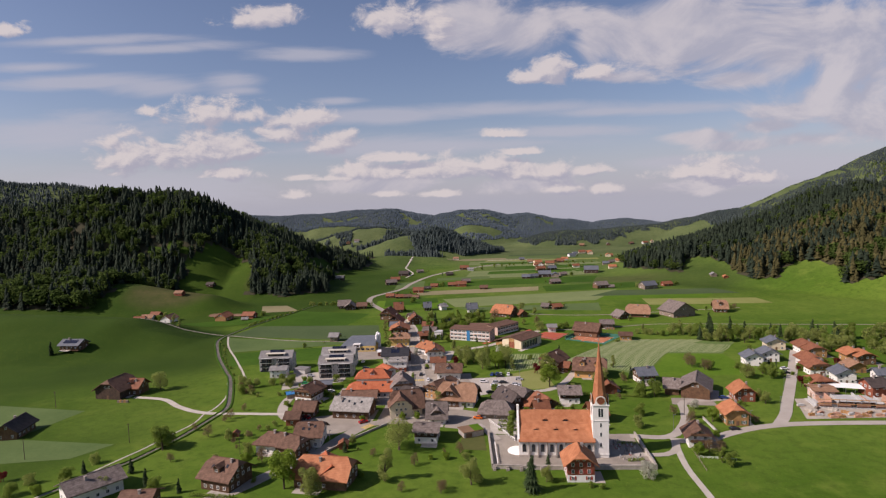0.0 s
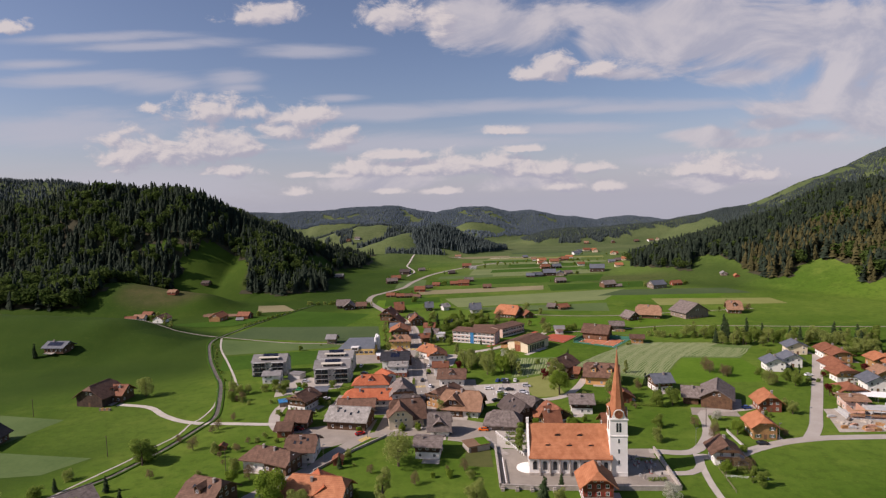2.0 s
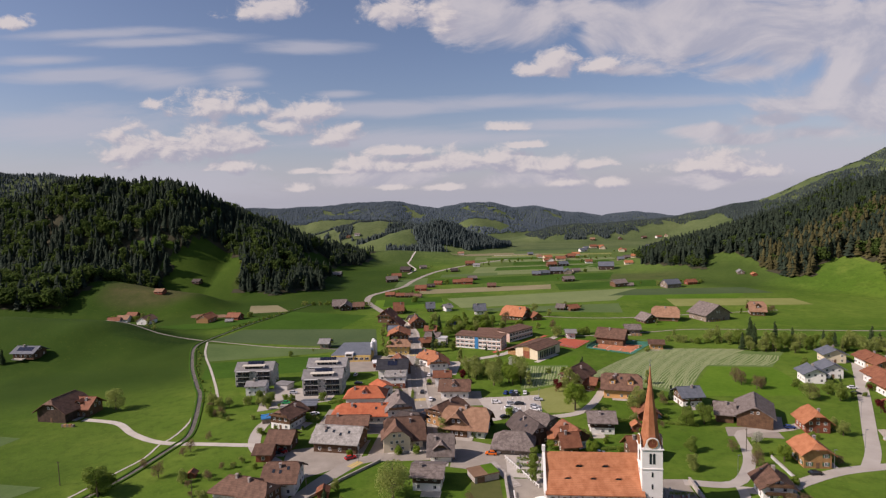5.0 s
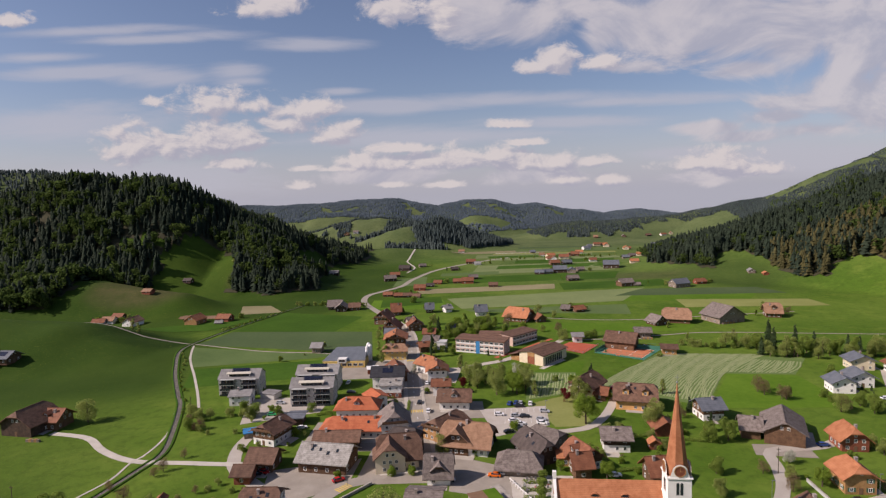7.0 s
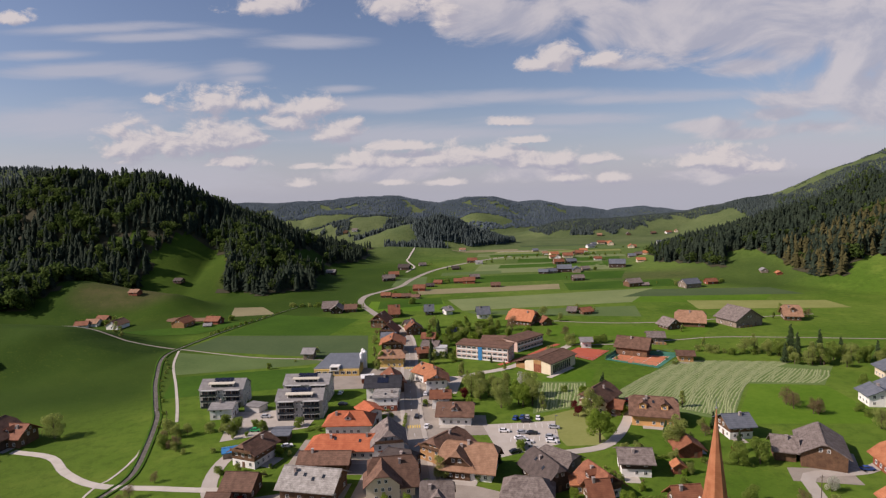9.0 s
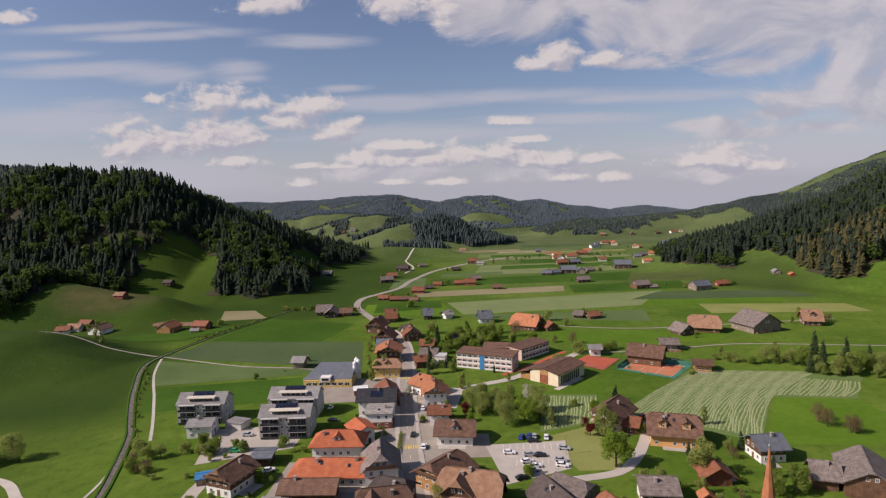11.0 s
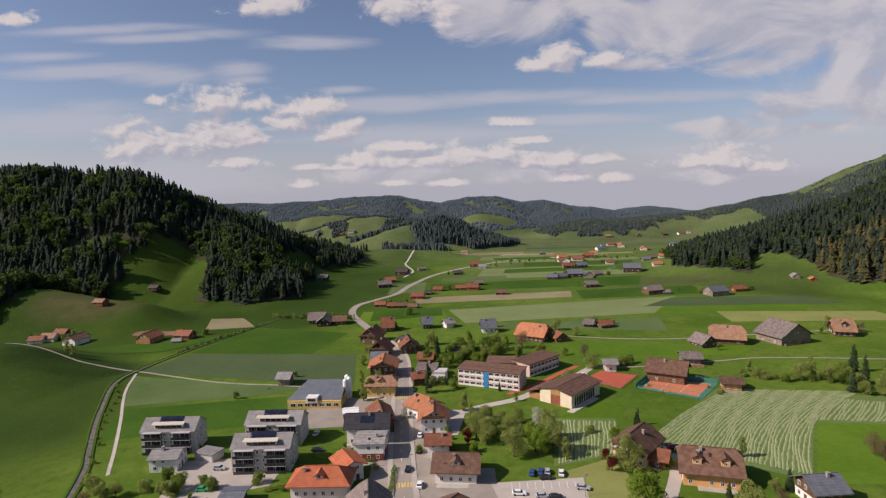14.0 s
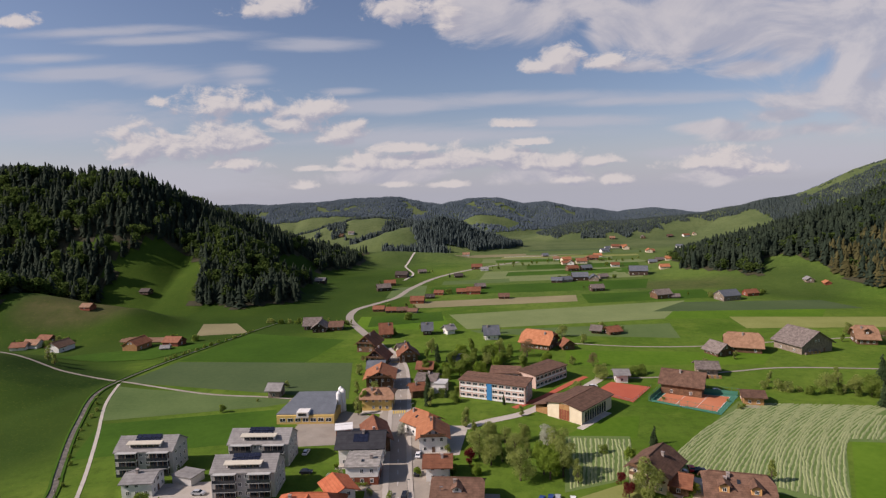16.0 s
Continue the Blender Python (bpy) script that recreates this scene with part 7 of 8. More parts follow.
house("red farmhouse in the valley", -29.5, 664.9, -5, 11.5, 8.6, 3.2, 6.0, "roof_red", "timber_red", floors=1, chim=0, ov=0.6, sparse=0.5, door=False)
house("dark barn in the valley", -19.6, 685.7, 8, 7.6, 5.7, 2.1, 3.9, "roof_dark", "timber_dark", floors=1, chim=0, ov=0.6, sparse=0.5, door=False)
house("red-roofed barn in the valley", -11.7, 703.3, -12, 8.4, 6.3, 2.4, 4.4, "roof_red", "timber_red", floors=1, chim=0, ov=0.6, sparse=0.5, door=False)
house("red-roofed farmhouse among fields", 9.8, 705.4, -5, 9.6, 7.2, 2.7, 5.0, "roof_red", "timber_brown", floors=1, chim=0, ov=0.6, sparse=0.5, door=False)
house("long red farmhouse among fields", 20.5, 703.1, -5, 12.4, 9.3, 3.5, 6.5, "roof_red", "timber_red", floors=1, chim=0, ov=0.6, sparse=0.5, door=False)
house("grey old barn among fields", 27.7, 732.2, 8, 10.1, 7.6, 2.8, 5.2, "roof_weathered", "timber_dark", floors=1, chim=0, ov=0.6, sparse=0.5, door=False)
house("dark hut beside trees", 7.8, 812.7, 8, 8.8, 6.6, 2.5, 4.6, "roof_dark", "timber_dark", floors=1, chim=0, ov=0.6, sparse=0.5, door=False)
house("small brown red-roofed farm", 31.3, 879.8, -5, 12.7, 9.5, 3.6, 6.6, "roof_red", "timber_brown", floors=1, chim=0, ov=0.6, sparse=0.5, door=False)
house("pale grey-roofed farm shed", 39.7, 863.2, -5, 8.8, 6.6, 2.5, 4.6, "roof_grey", "plaster_white", floors=1, chim=0, ov=0.6, sparse=0.5, door=False)
house("lone brown barn in the fields", 45.8, 674.1, -5, 9.0, 6.8, 2.5, 4.7, "roof_brown", "timber_brown", floors=1, chim=0, ov=0.6, sparse=0.5, door=False)
house("dark slate-roofed farm building", 106.7, 756.0, -12, 10.5, 7.9, 2.9, 5.4, "roof_slate", "timber_dark", floors=1, chim=0, ov=0.6, sparse=0.5, door=False)
house("grey slate-roofed farm building", 116.4, 758.3, 15, 10.5, 7.9, 3.0, 5.5, "roof_slate", "timber_grey", floors=1, chim=0, ov=0.6, sparse=0.5, door=False)
house("large dark timber farmhouse", 132.5, 767.4, -5, 15.7, 11.8, 4.4, 8.2, "roof_slate", "timber_dark", floors=1, chim=0, ov=0.6, sparse=0.5, door=False)
house("long grey timber barn", 145.0, 760.4, 80, 12.4, 9.3, 3.5, 6.5, "roof_slate", "timber_grey", floors=1, chim=0, ov=0.6, sparse=0.5, door=False)
house("weathered grey timber barn", 157.6, 772.9, 15, 9.5, 7.1, 2.7, 5.0, "roof_weathered", "timber_grey", floors=1, chim=0, ov=0.6, sparse=0.5, door=False)
house("dark barn by a track", 133.1, 699.7, 8, 11.7, 8.8, 3.3, 6.1, "roof_weathered", "timber_dark", floors=1, chim=0, ov=0.6, sparse=0.5, door=False)
house("brown farmhouse with red roof", 139.3, 839.2, 8, 12.7, 9.5, 3.6, 6.6, "roof_red", "timber_brown", floors=1, chim=0, ov=0.6, sparse=0.5, door=False)
house("dark slate-roofed timber house", 155.6, 840.9, 8, 12.0, 9.0, 3.4, 6.3, "roof_slate", "timber_dark", floors=1, chim=0, ov=0.6, sparse=0.5, door=False)
house("pale house in the hamlet", 149.1, 895.9, 80, 10.7, 8.0, 3.0, 5.6, "roof_tan", "plaster_white", floors=1, chim=0, ov=0.6, sparse=0.5, door=False)
house("cream house in the hamlet", 164.5, 905.0, -5, 13.1, 9.9, 3.7, 6.9, "roof_red", "plaster_cream", floors=1, chim=0, ov=0.6, sparse=0.5, door=False)
house("brown house in the hamlet", 188.6, 940.8, -12, 12.2, 9.1, 3.4, 6.3, "roof_red", "timber_brown", floors=1, chim=0, ov=0.6, sparse=0.5, door=False)
house("cream house in the hamlet", 149.9, 929.6, 15, 12.0, 9.0, 3.4, 6.3, "roof_orange", "plaster_cream", floors=1, chim=0, ov=0.6, sparse=0.5, door=False)
house("white house in the hamlet", 196.2, 866.0, -5, 9.5, 7.1, 2.7, 5.0, "roof_red", "plaster_white", floors=1, chim=0, ov=0.6, sparse=0.5, door=False)
house("dark farmhouse in the field", 199.7, 790.4, -12, 18.3, 13.7, 5.1, 9.5, "roof_slate", "timber_dark", floors=1, chim=0, ov=0.6, sparse=0.5, door=False)
house("cream house by the wood", 232.9, 805.4, -5, 10.0, 7.5, 2.8, 5.2, "roof_orange", "plaster_cream", floors=1, chim=0, ov=0.6, sparse=0.5, door=False)
house("old brown farmhouse with grey roof", 176.1, 655.1, 15, 14.3, 10.7, 4.0, 7.4, "roof_weathered", "timber_brown", floors=1, chim=0, ov=0.6, sparse=0.5, door=False)
house("grey shed beside the farmhouse", 187.0, 653.2, -5, 6.6, 5.0, 1.9, 3.5, "roof_weathered", "timber_grey", floors=1, chim=0, ov=0.6, sparse=0.5, door=False)
house("large grey timber farmhouse", 223.6, 638.8, 15, 15.8, 11.9, 4.4, 8.2, "roof_slate", "timber_grey", floors=1, chim=0, ov=0.6, sparse=0.5, door=False)
house("red barn beside the farmhouse", 250.0, 654.2, 8, 10.2, 7.7, 2.9, 5.4, "roof_red", "timber_red", floors=1, chim=0, ov=0.6, sparse=0.5, door=False)
house("small red hut at the wood edge", 324.8, 672.2, 80, 6.4, 4.8, 1.8, 3.3, "roof_orange", "timber_red", floors=1, chim=0, ov=0.6, sparse=0.5, door=False)
house("grey hut at the wood edge", 316.0, 683.8, 80, 8.1, 6.1, 2.3, 4.3, "roof_grey", "timber_grey", floors=1, chim=0, ov=0.6, sparse=0.5, door=False)
house("white house far up the valley", 225.5, 1028.0, 15, 11.7, 8.8, 3.3, 6.1, "roof_slate", "plaster_white", floors=1, chim=0, ov=0.6, sparse=0.5, door=False)
house("cream house far up the valley", 257.7, 1087.0, -5, 11.6, 8.7, 3.2, 6.0, "roof_red", "plaster_cream", floors=1, chim=0, ov=0.6, sparse=0.5, door=False)
house("orange-roofed house far up the valley", 267.2, 1062.3, 80, 12.2, 9.1, 3.4, 6.3, "roof_orange", "plaster_cream", floors=1, chim=0, ov=0.6, sparse=0.5, door=False)
house("orange-roofed house far up the valley", 284.5, 1009.4, 80, 11.5, 8.6, 3.2, 6.0, "roof_orange", "plaster_cream", floors=1, chim=0, ov=0.6, sparse=0.5, door=False)
house("hillside farm below the knoll", 22.3, 1037.2, -5, 10.0, 7.5, 2.8, 5.2, "roof_tan", "plaster_white", floors=1, chim=0, ov=0.6, sparse=0.5, door=False)
house("red hut on the slope", 348.3, 644.9, -12, 5.3, 4.0, 1.6, 2.9, "roof_red", "timber_brown", floors=1, chim=0, ov=0.6, sparse=0.5, door=False)
house("white house with a tan roof far up the valley", 141, 951, -12, 8, 6, 2.6, 5.0, "roof_tan", "plaster_white", floors=1, chim=0, ov=0.6, sparse=0.5, door=False)
house("cream house with a red roof far up the valley", 143, 898, 8, 9, 7, 2.6, 5.0, "roof_red", "plaster_cream", floors=1, chim=0, ov=0.6, sparse=0.5, door=False)
house("brown timber house with a red roof far up the valley", 180, 939, 80, 10, 8, 2.6, 5.0, "roof_red", "timber_brown", floors=1, chim=0, ov=0.6, sparse=0.5, door=False)
house("white house with a orange roof far up the valley", 202, 974, -5, 11, 6, 2.6, 5.0, "roof_orange", "plaster_white", floors=1, chim=0, ov=0.6, sparse=0.5, door=False)
house("white house with a slate roof far up the valley", 240, 1067, 15, 8, 7, 2.6, 5.0, "roof_slate", "plaster_white", floors=1, chim=0, ov=0.6, sparse=0.5, door=False)
house("brown timber house with a tan roof far up the valley", 291, 1225, -12, 9, 8, 2.6, 5.0, "roof_tan", "timber_brown", floors=1, chim=0, ov=0.6, sparse=0.5, door=False)
house("cream house with a orange roof far up the valley", 271, 1089, 8, 10, 6, 2.6, 5.0, "roof_orange", "plaster_cream", floors=1, chim=0, ov=0.6, sparse=0.5, door=False)
house("brown timber house with a weathered roof far up the valley", 346, 1225, 80, 11, 7, 2.6, 5.0, "roof_weathered", "timber_brown", floors=1, chim=0, ov=0.6, sparse=0.5, door=False)
house("brown timber house with a red roof far up the valley", 288, 1010, -5, 8, 8, 2.6, 5.0, "roof_red", "timber_brown", floors=1, chim=0, ov=0.6, sparse=0.5, door=False)
house("dark timber house with a brown roof far up the valley", 394, 1225, 15, 9, 6, 2.6, 5.0, "roof_brown", "timber_dark", floors=1, chim=0, ov=0.6, sparse=0.5, door=False)
house("white house with a slate roof far up the valley", 341, 1042, -12, 10, 7, 2.6, 5.0, "roof_slate", "plaster_white", floors=1, chim=0, ov=0.6, sparse=0.5, door=False)
house("white house with a red roof far up the valley", 423, 1225, 8, 11, 8, 2.6, 5.0, "roof_red", "plaster_white", floors=1, chim=0, ov=0.6, sparse=0.5, door=False)
house("cream house with a tan roof far up the valley", 438, 1225, 80, 8, 6, 2.6, 5.0, "roof_tan", "plaster_cream", floors=1, chim=0, ov=0.6, sparse=0.5, door=False)
house("grey timber house with a slate roof far up the valley", 240, 864, -5, 9, 7, 2.6, 5.0, "roof_slate", "timber_grey", floors=1, chim=0, ov=0.6, sparse=0.5, door=False)
house("brown timber house with a weathered roof far up the valley", 252, 875, 15, 10, 8, 2.6, 5.0, "roof_weathered", "timber_brown", floors=1, chim=0, ov=0.6, sparse=0.5, door=False)
house("cream house with a orange roof far up the valley", 257, 853, -12, 11, 6, 2.6, 5.0, "roof_orange", "plaster_cream", floors=1, chim=0, ov=0.6, sparse=0.5, door=False)
house("grey timber house with a slate roof far up the valley", 133, 995, 8, 8, 7, 2.6, 5.0, "roof_slate", "timber_grey", floors=1, chim=0, ov=0.6, sparse=0.5, door=False)
house("brown timber house with a tan roof far up the valley", -192, 1195, 80, 9, 8, 2.6, 5.0, "roof_tan", "timber_brown", floors=1, chim=0, ov=0.6, sparse=0.5, door=False)
house("white house with a weathered roof far up the valley", -175, 1195, -5, 10, 6, 2.6, 5.0, "roof_weathered", "plaster_white", floors=1, chim=0, ov=0.6, sparse=0.5, door=False)
house("dark timber house with a brown roof far up the valley", -96, 1052, 15, 11, 7, 2.6, 5.0, "roof_brown", "timber_dark", floors=1, chim=0, ov=0.6, sparse=0.5, door=False)

# ---- commercial hall ----
def commercial_hall():
    h = thing("commercial_hall", -60.5, 408.5, 0, -2, "yellow commercial hall under a wide blue-grey metal roof", "hall")
    bm = bmesh.new()
    box(bm, -12, 12, -10, 9, -0.4, 3.6)
    part("wall", bm, "plaster_yellow", h)
    bm = bmesh.new()
    slab(bm, [(-12.5, -9.0, 3.9), (12.0, -9.0, 3.9), (10, 10, 7.0), (-8, 10, 7.0)], 0.4)
    part("roof", bm, "roof_metal", h)
    bm = bmesh.new()
    box(bm, -3.5, 1.5, -10.6, -6.0, 3.0, 5.2)
    part("attic", bm, "plaster_white", h)
    add_window(h, pose(-1, -10.6, 3.6), 3.4, 1.2, "frame_brown")
    for i in range(7):
        add_window(h, pose(-9.5 + i * 3.2, -10, 1.0), 2.4, 1.6, "frame_white")
    for i, (x, y, hh) in enumerate(((11.5, 6, 9.5), (12.8, 4.5, 9.0), (11.2, 3.2, 8.4))):
        bm = bmesh.new()
        bmesh.ops.create_cone(bm, cap_ends=True, segments=16, radius1=1.1, radius2=1.1, depth=hh, matrix=pose(x, y, hh / 2))
        bmesh.ops.create_cone(bm, cap_ends=True, segments=16, radius1=1.1, radius2=0.3, depth=0.9, matrix=pose(x, y, hh + 0.45))
        part("silo", bm, "paint_white", h)


commercial_hall()

# ---- cars ----
CAR = {}


def car(x, y, rot, colour):
    if colour not in CAR:
        c = new("car_pattern")
        bm = bmesh.new()
        side = [(-2.15, 0.32), (2.15, 0.32), (2.2, 0.62), (2.05, 0.86), (1.0, 1.0), (-1.9, 1.02), (-2.2, 0.85)]
        l_ = [bm.verts.new((px, -0.88, pz)) for px, pz in side]
        r_ = [bm.verts.new((px, 0.88, pz)) for px, pz in side]
        bm.faces.new(l_)
        bm.faces.new(r_[::-1])
        for i in range(len(side)):
            j = (i + 1) % len(side)
            bm.faces.new((l_[j], l_[i], r_[i], r_[j]))
        part("body", bm, "car_" + colour, c)
        bm = bmesh.new()
        lo = [(-1.85, -0.8, 1.0), (1.05, -0.8, 0.98), (1.05, 0.8, 0.98), (-1.85, 0.8, 1.0)]
        hi = [(-1.35, -0.62, 1.44), (0.35, -0.62, 1.44), (0.35, 0.62, 1.44), (-1.35, 0.62, 1.44)]
        a = [bm.verts.new(p) for p in lo]
        b = [bm.verts.new(p) for p in hi]
        for i in range(4):
            bm.faces.new((a[i], a[(i + 1) % 4], b[(i + 1) % 4], b[i]))
        part("glazing", bm, "glass_dark", c)
        bm = bmesh.new()
        box(bm, -1.4, 0.4, -0.66, 0.66, 1.43, 1.5)
        part("roof", bm, "car_" + colour, c)
        for wx in (-1.35, 1.35):
            for wy in (-0.85, 0.85):
                bm = bmesh.new()
                bmesh.ops.create_cone(bm, cap_ends=True, segments=12, radius1=0.33, radius2=0.33, depth=0.22, matrix=pose(wx, wy, 0.33, 90))
                part("wheel", bm, "tyre", c)
        for s in (-0.6, 0.6):
            bm = bmesh.new()
            box(bm, 2.05, 2.2, s - 0.2, s + 0.2, 0.62, 0.76)
            part("headlight", bm, "paint_white", c)
        CAR[colour] = c
    o = copy_thing(CAR[colour], pose(x, y, ground_z(x, y) + 0.09, 0, 0, rot))
    o.name = "car"
    return tagged(o, "parked " + colour + " car on grey asphalt", "car", "parked cars")

car(20.2, 320.2, -5.0, "white")
car(27.1, 318.2, 2.0, "silver")
car(30.9, 317.4, 2.0, "black")
car(25.6, 313.0, 12.0, "white")
car(27.9, 309.4, 5.0, "white")
car(40.3, 322.5, -15.0, "silver")
car(37.3, 313.4, -15.0, "silver")
car(37.1, 309.5, -15.0, "white")
car(22.4, 301.4, 20.0, "black")
car(26.6, 306.6, 5.0, "silver")
car(30.0, 329.5, 0.0, "black")
car(26.1, 333.1, 70.0, "blue")
car(29.0, 333.7, 75.0, "blue")
car(31.1, 333.5, 80.0, "silver")
car(35.4, 332.4, 80.0, "white")
car(16.3, 266.3, 0.0, "white")
car(-81.1, 342.4, -5.0, "silver")
car(-80.8, 327.7, 0.0, "green")
car(-63.4, 311.5, 25.0, "white")
car(-39.5, 264.8, 30.0, "red")
car(-67.4, 272.2, -25.0, "red")
car(-69.7, 270.7, 30.0, "black")
car(-10.7, 327.0, 85.0, "white")
car(53.9, 262.9, 0.0, "white")
car(-1.8, 262.9, 0.0, "silver")
car(135.4, 281.5, 0.0, "blue")
car(-49.8, 354.9, 0.0, "black")
car(-53.6, 370.2, 85.0, "white")
car(-17.8, 429.9, 80.0, "red")
car(-15.2, 338.0, 85.0, "black")
car(-12.2, 352.1, 85.0, "black")
car(-12.6, 365.8, 88.0, "white")
car(71.0, 347.9, 5.0, "black")
car(73.4, 348.6, 5.0, "silver")
car(69.1, 345.0, 20.0, "black")
car(61.8, 430.4, 15.0, "white")
car(65.6, 433.8, 15.0, "white")
car(77.6, 350.4, 80.0, "red")
car(79.6, 349.0, 10.0, "black")
car(118.3, 423.7, 15.0, "white")
car(191.4, 326.1, 0.0, "white")
car(187.6, 318.3, 0.0, "black")
car(121.6, 242.8, 0.0, "black")
car(13.6, 265.2, 170.0, "orange")
for c_ in CAR.values():
    for o_ in (*c_.children_recursive, c_):
        bpy.data.objects.remove(o_)

# ---- mown hay fields with raked rows ----
field("field_mown", [(70, 354), (112, 324), (141, 371), (122, 411)], "grass_mown", 0.045, "pale mown hay field beside the courts", n=16)
field("field_mown_east", [(118, 372), (174, 364), (196, 392), (122, 411)], "grass_mown", 0.049, "pale mown hay field below the hedge", n=16)
field("field_mown_small", [(34, 338), (58, 346), (66, 378), (42, 380)], "grass_mown", 0.05, "pale mown hay strip by the sports hall", n=8)
field("field_green_small", [(42, 380), (68, 376), (76, 398), (60, 396)], "grass_bright", 0.046, "bright lawn behind the sports hall", n=8)
field("field_orchard", [(112, 322), (172, 318), (174, 362), (142, 369)], "grass_bright", 0.047, "bright green orchard meadow", n=12)
field("lawn_chalet", [(42, 306), (58, 306), (56, 344), (36, 334)], "grass_olive", 0.048, "sparse olive lawn beside the car park", n=8)


def hay_rows(name, lines, label):
    """Raked rows of cut grass: low uneven ridges along each line."""
    rng = random.Random(9)
    v, f = [], []
    for pts in lines:
        line = smooth_line(pts, 1.6)
        base = len(v)
        for i, p in enumerate(line):
            d = (line[min(i + 1, len(line) - 1)] - line[max(i - 1, 0)]).normalized()
            n = Vector((-d.y, d.x, 0))
            c = p + n * (rng.gauss(0, 0.10) + 0.35 * math.sin(i * 0.21 + pts[0][0]))
            w, h = rng.uniform(0.30, 0.52), rng.uniform(0.14, 0.28)
            for a, z in ((-1, 0.05), (-0.45, h * 0.8), (0.35, h), (1, 0.05)):
                q = c + n * a * w
                v.append((q.x, q.y, ground_z(q.x, q.y) + z))
        for i in range(len(line) - 1):
            for j in range(3):
                k = base + i * 4 + j
                f.append((k, k + 4, k + 5, k + 1))
    return tagged(link_mesh(name, v, f, "hay_row"), label, "hay", kind="stuff")


ROW_A = [(72, 357), (88, 375), (109, 394.5), (125, 409)]
ROW_B = [(114, 327), (125, 348), (141, 371), (164, 391), (180, 401)]


def along(pts, u):
    k = u * (len(pts) - 1)
    i = min(int(k), len(pts) - 2)
    a, b = pts[i], pts[i + 1]
    return (a[0] + (b[0] - a[0]) * (k - i), a[1] + (b[1] - a[1]) * (k - i))


rows = []
for k in range(40):
    s = k / 39
    row = []
    for j in range(6):
        a, b = along(ROW_A, j / 5), along(ROW_B, j / 5)
        row.append((a[0] + (b[0] - a[0]) * s, a[1] + (b[1] - a[1]) * s))
    rows.append(row)
for k in range(19):
    x0, y0 = 143.2 + k * 1.6, 370.7 - k * 0.24
    rows.append([(x0, y0), (x0 + 10, y0 + 11 - k * 0.14), (x0 + 22 - k * 0.3, min(398, y0 + 22 - k * 0.2))])
for k in range(15):
    x0 = 36 + k * 1.5
    rows.append([(x0, 340 + k * 0.5), (x0 + 4, 360), (x0 + 7.5, 378 - k * 0.2)])
hay_rows("hay_rows", rows, "pale raked rows of drying hay")

# ---- building site ----
def building_site():
    o = thing("shell_building", 188, 268, 0, -12, "unfinished brick and concrete building shell with scaffolding", "building shell")
    bm = bmesh.new()
    box(bm, -17, 17, -6, 6, 0, 0.5)
    part("foundation_slab", bm, "roof_flat", o)
    for i in range(11):
        bm = bmesh.new()
        x = -16 + i * 3.1
        box(bm, x, x + 0.35, -5, 5 - (i % 3), 0.5, (2.0, 2.9, 4.4, 3.6)[i % 4])
        part("cross_wall", bm, "brick_red" if i % 3 else "roof_flat", o)
    for i in range(4):
        bm = bmesh.new()
        box(bm, -15 + i * 8, -15 + i * 8 + 5.5, -5.2, -4.85, 0.5, 2.4)
        part("front_wall", bm, "brick_red", o)
    bm = bmesh.new()
    box(bm, -6, 9, -5, 5, 2.9, 3.15)
    part("ceiling_slab", bm, "roof_flat", o)
    for i in range(12):
        bm = bmesh.new()
        x = -16 + i * 3
        limb(bm, (x, -6.4, 0), (x, -6.4, 4.6), 0.05, 0.05, 6)
        part("scaffold_pole", bm, "metal_grey", o)
    for z in (2.2, 4.2):
        bm = bmesh.new()
        box(bm, -16.2, 17.2, -6.8, -5.9, z, z + 0.07)
        part("scaffold_deck", bm, "timber_honey", o)


building_site()


def hoarding():
    o = thing("site_roof", 197, 284.5, 0, -20, "long white tarpaulin roof beside the building site", "tarpaulin roof")
    bm = bmesh.new()
    slab(bm, [(-16, -1.8, 3.0), (16, -1.8, 3.0), (16, 2.2, 4.4), (-16, 2.2, 4.4)], 0.1)
    part("sheet_roof", bm, "paint_white", o)
    for i in range(9):
        bm = bmesh.new()
        x = -16 + i * 4
        box(bm, x - 0.08, x + 0.08, -1.7, -1.55, -0.2, 2.95)
        part("post", bm, "metal_grey", o)
        bm = bmesh.new()
        box(bm, x - 0.08, x + 0.08, 1.9, 2.05, -0.2, 4.25)
        part("post", bm, "metal_grey", o)


hoarding()


def pallet_stack(x, y, rot, material, label):
    o = thing("material_stack", x, y, ground_z(x, y) + 0.08, rot, label, "building material", "stacks on the site")
    for i in range(3):
        bm = bmesh.new()
        box(bm, -1.6 + i * 1.1, -0.6 + i * 1.1, -0.5, 0.5, 0.14, 1.0 + 0.2 * (i % 2))
        part("block", bm, material, o)
    bm = bmesh.new()
    box(bm, -1.7, 1.8, -0.6, 0.6, 0, 0.14)
    part("pallet", bm, "timber_honey", o)


for x, y, r, m in ((163, 256, 0, "timber_honey"), (168, 258, 20, "brick_red"), (174, 256, -10, "brick_red"), (180, 255, 5, "roof_flat"), (170, 264, 40, "timber_grey"),
                   (186, 254, 0, "timber_honey"), (193, 253, 10, "roof_flat"), (201, 252, -5, "brick_red"), (165, 268, 0, "roof_flat")):
    pallet_stack(x, y, r, m, "stacked building material on a pallet")
site = random.Random(61)
for k in range(16):
    pallet_stack(site.uniform(164, 214), site.uniform(252, 259), site.uniform(-40, 40), site.choice(["brick_red", "brick_red", "timber_honey", "roof_flat", "timber_grey"]), "stacked building material on a pallet")


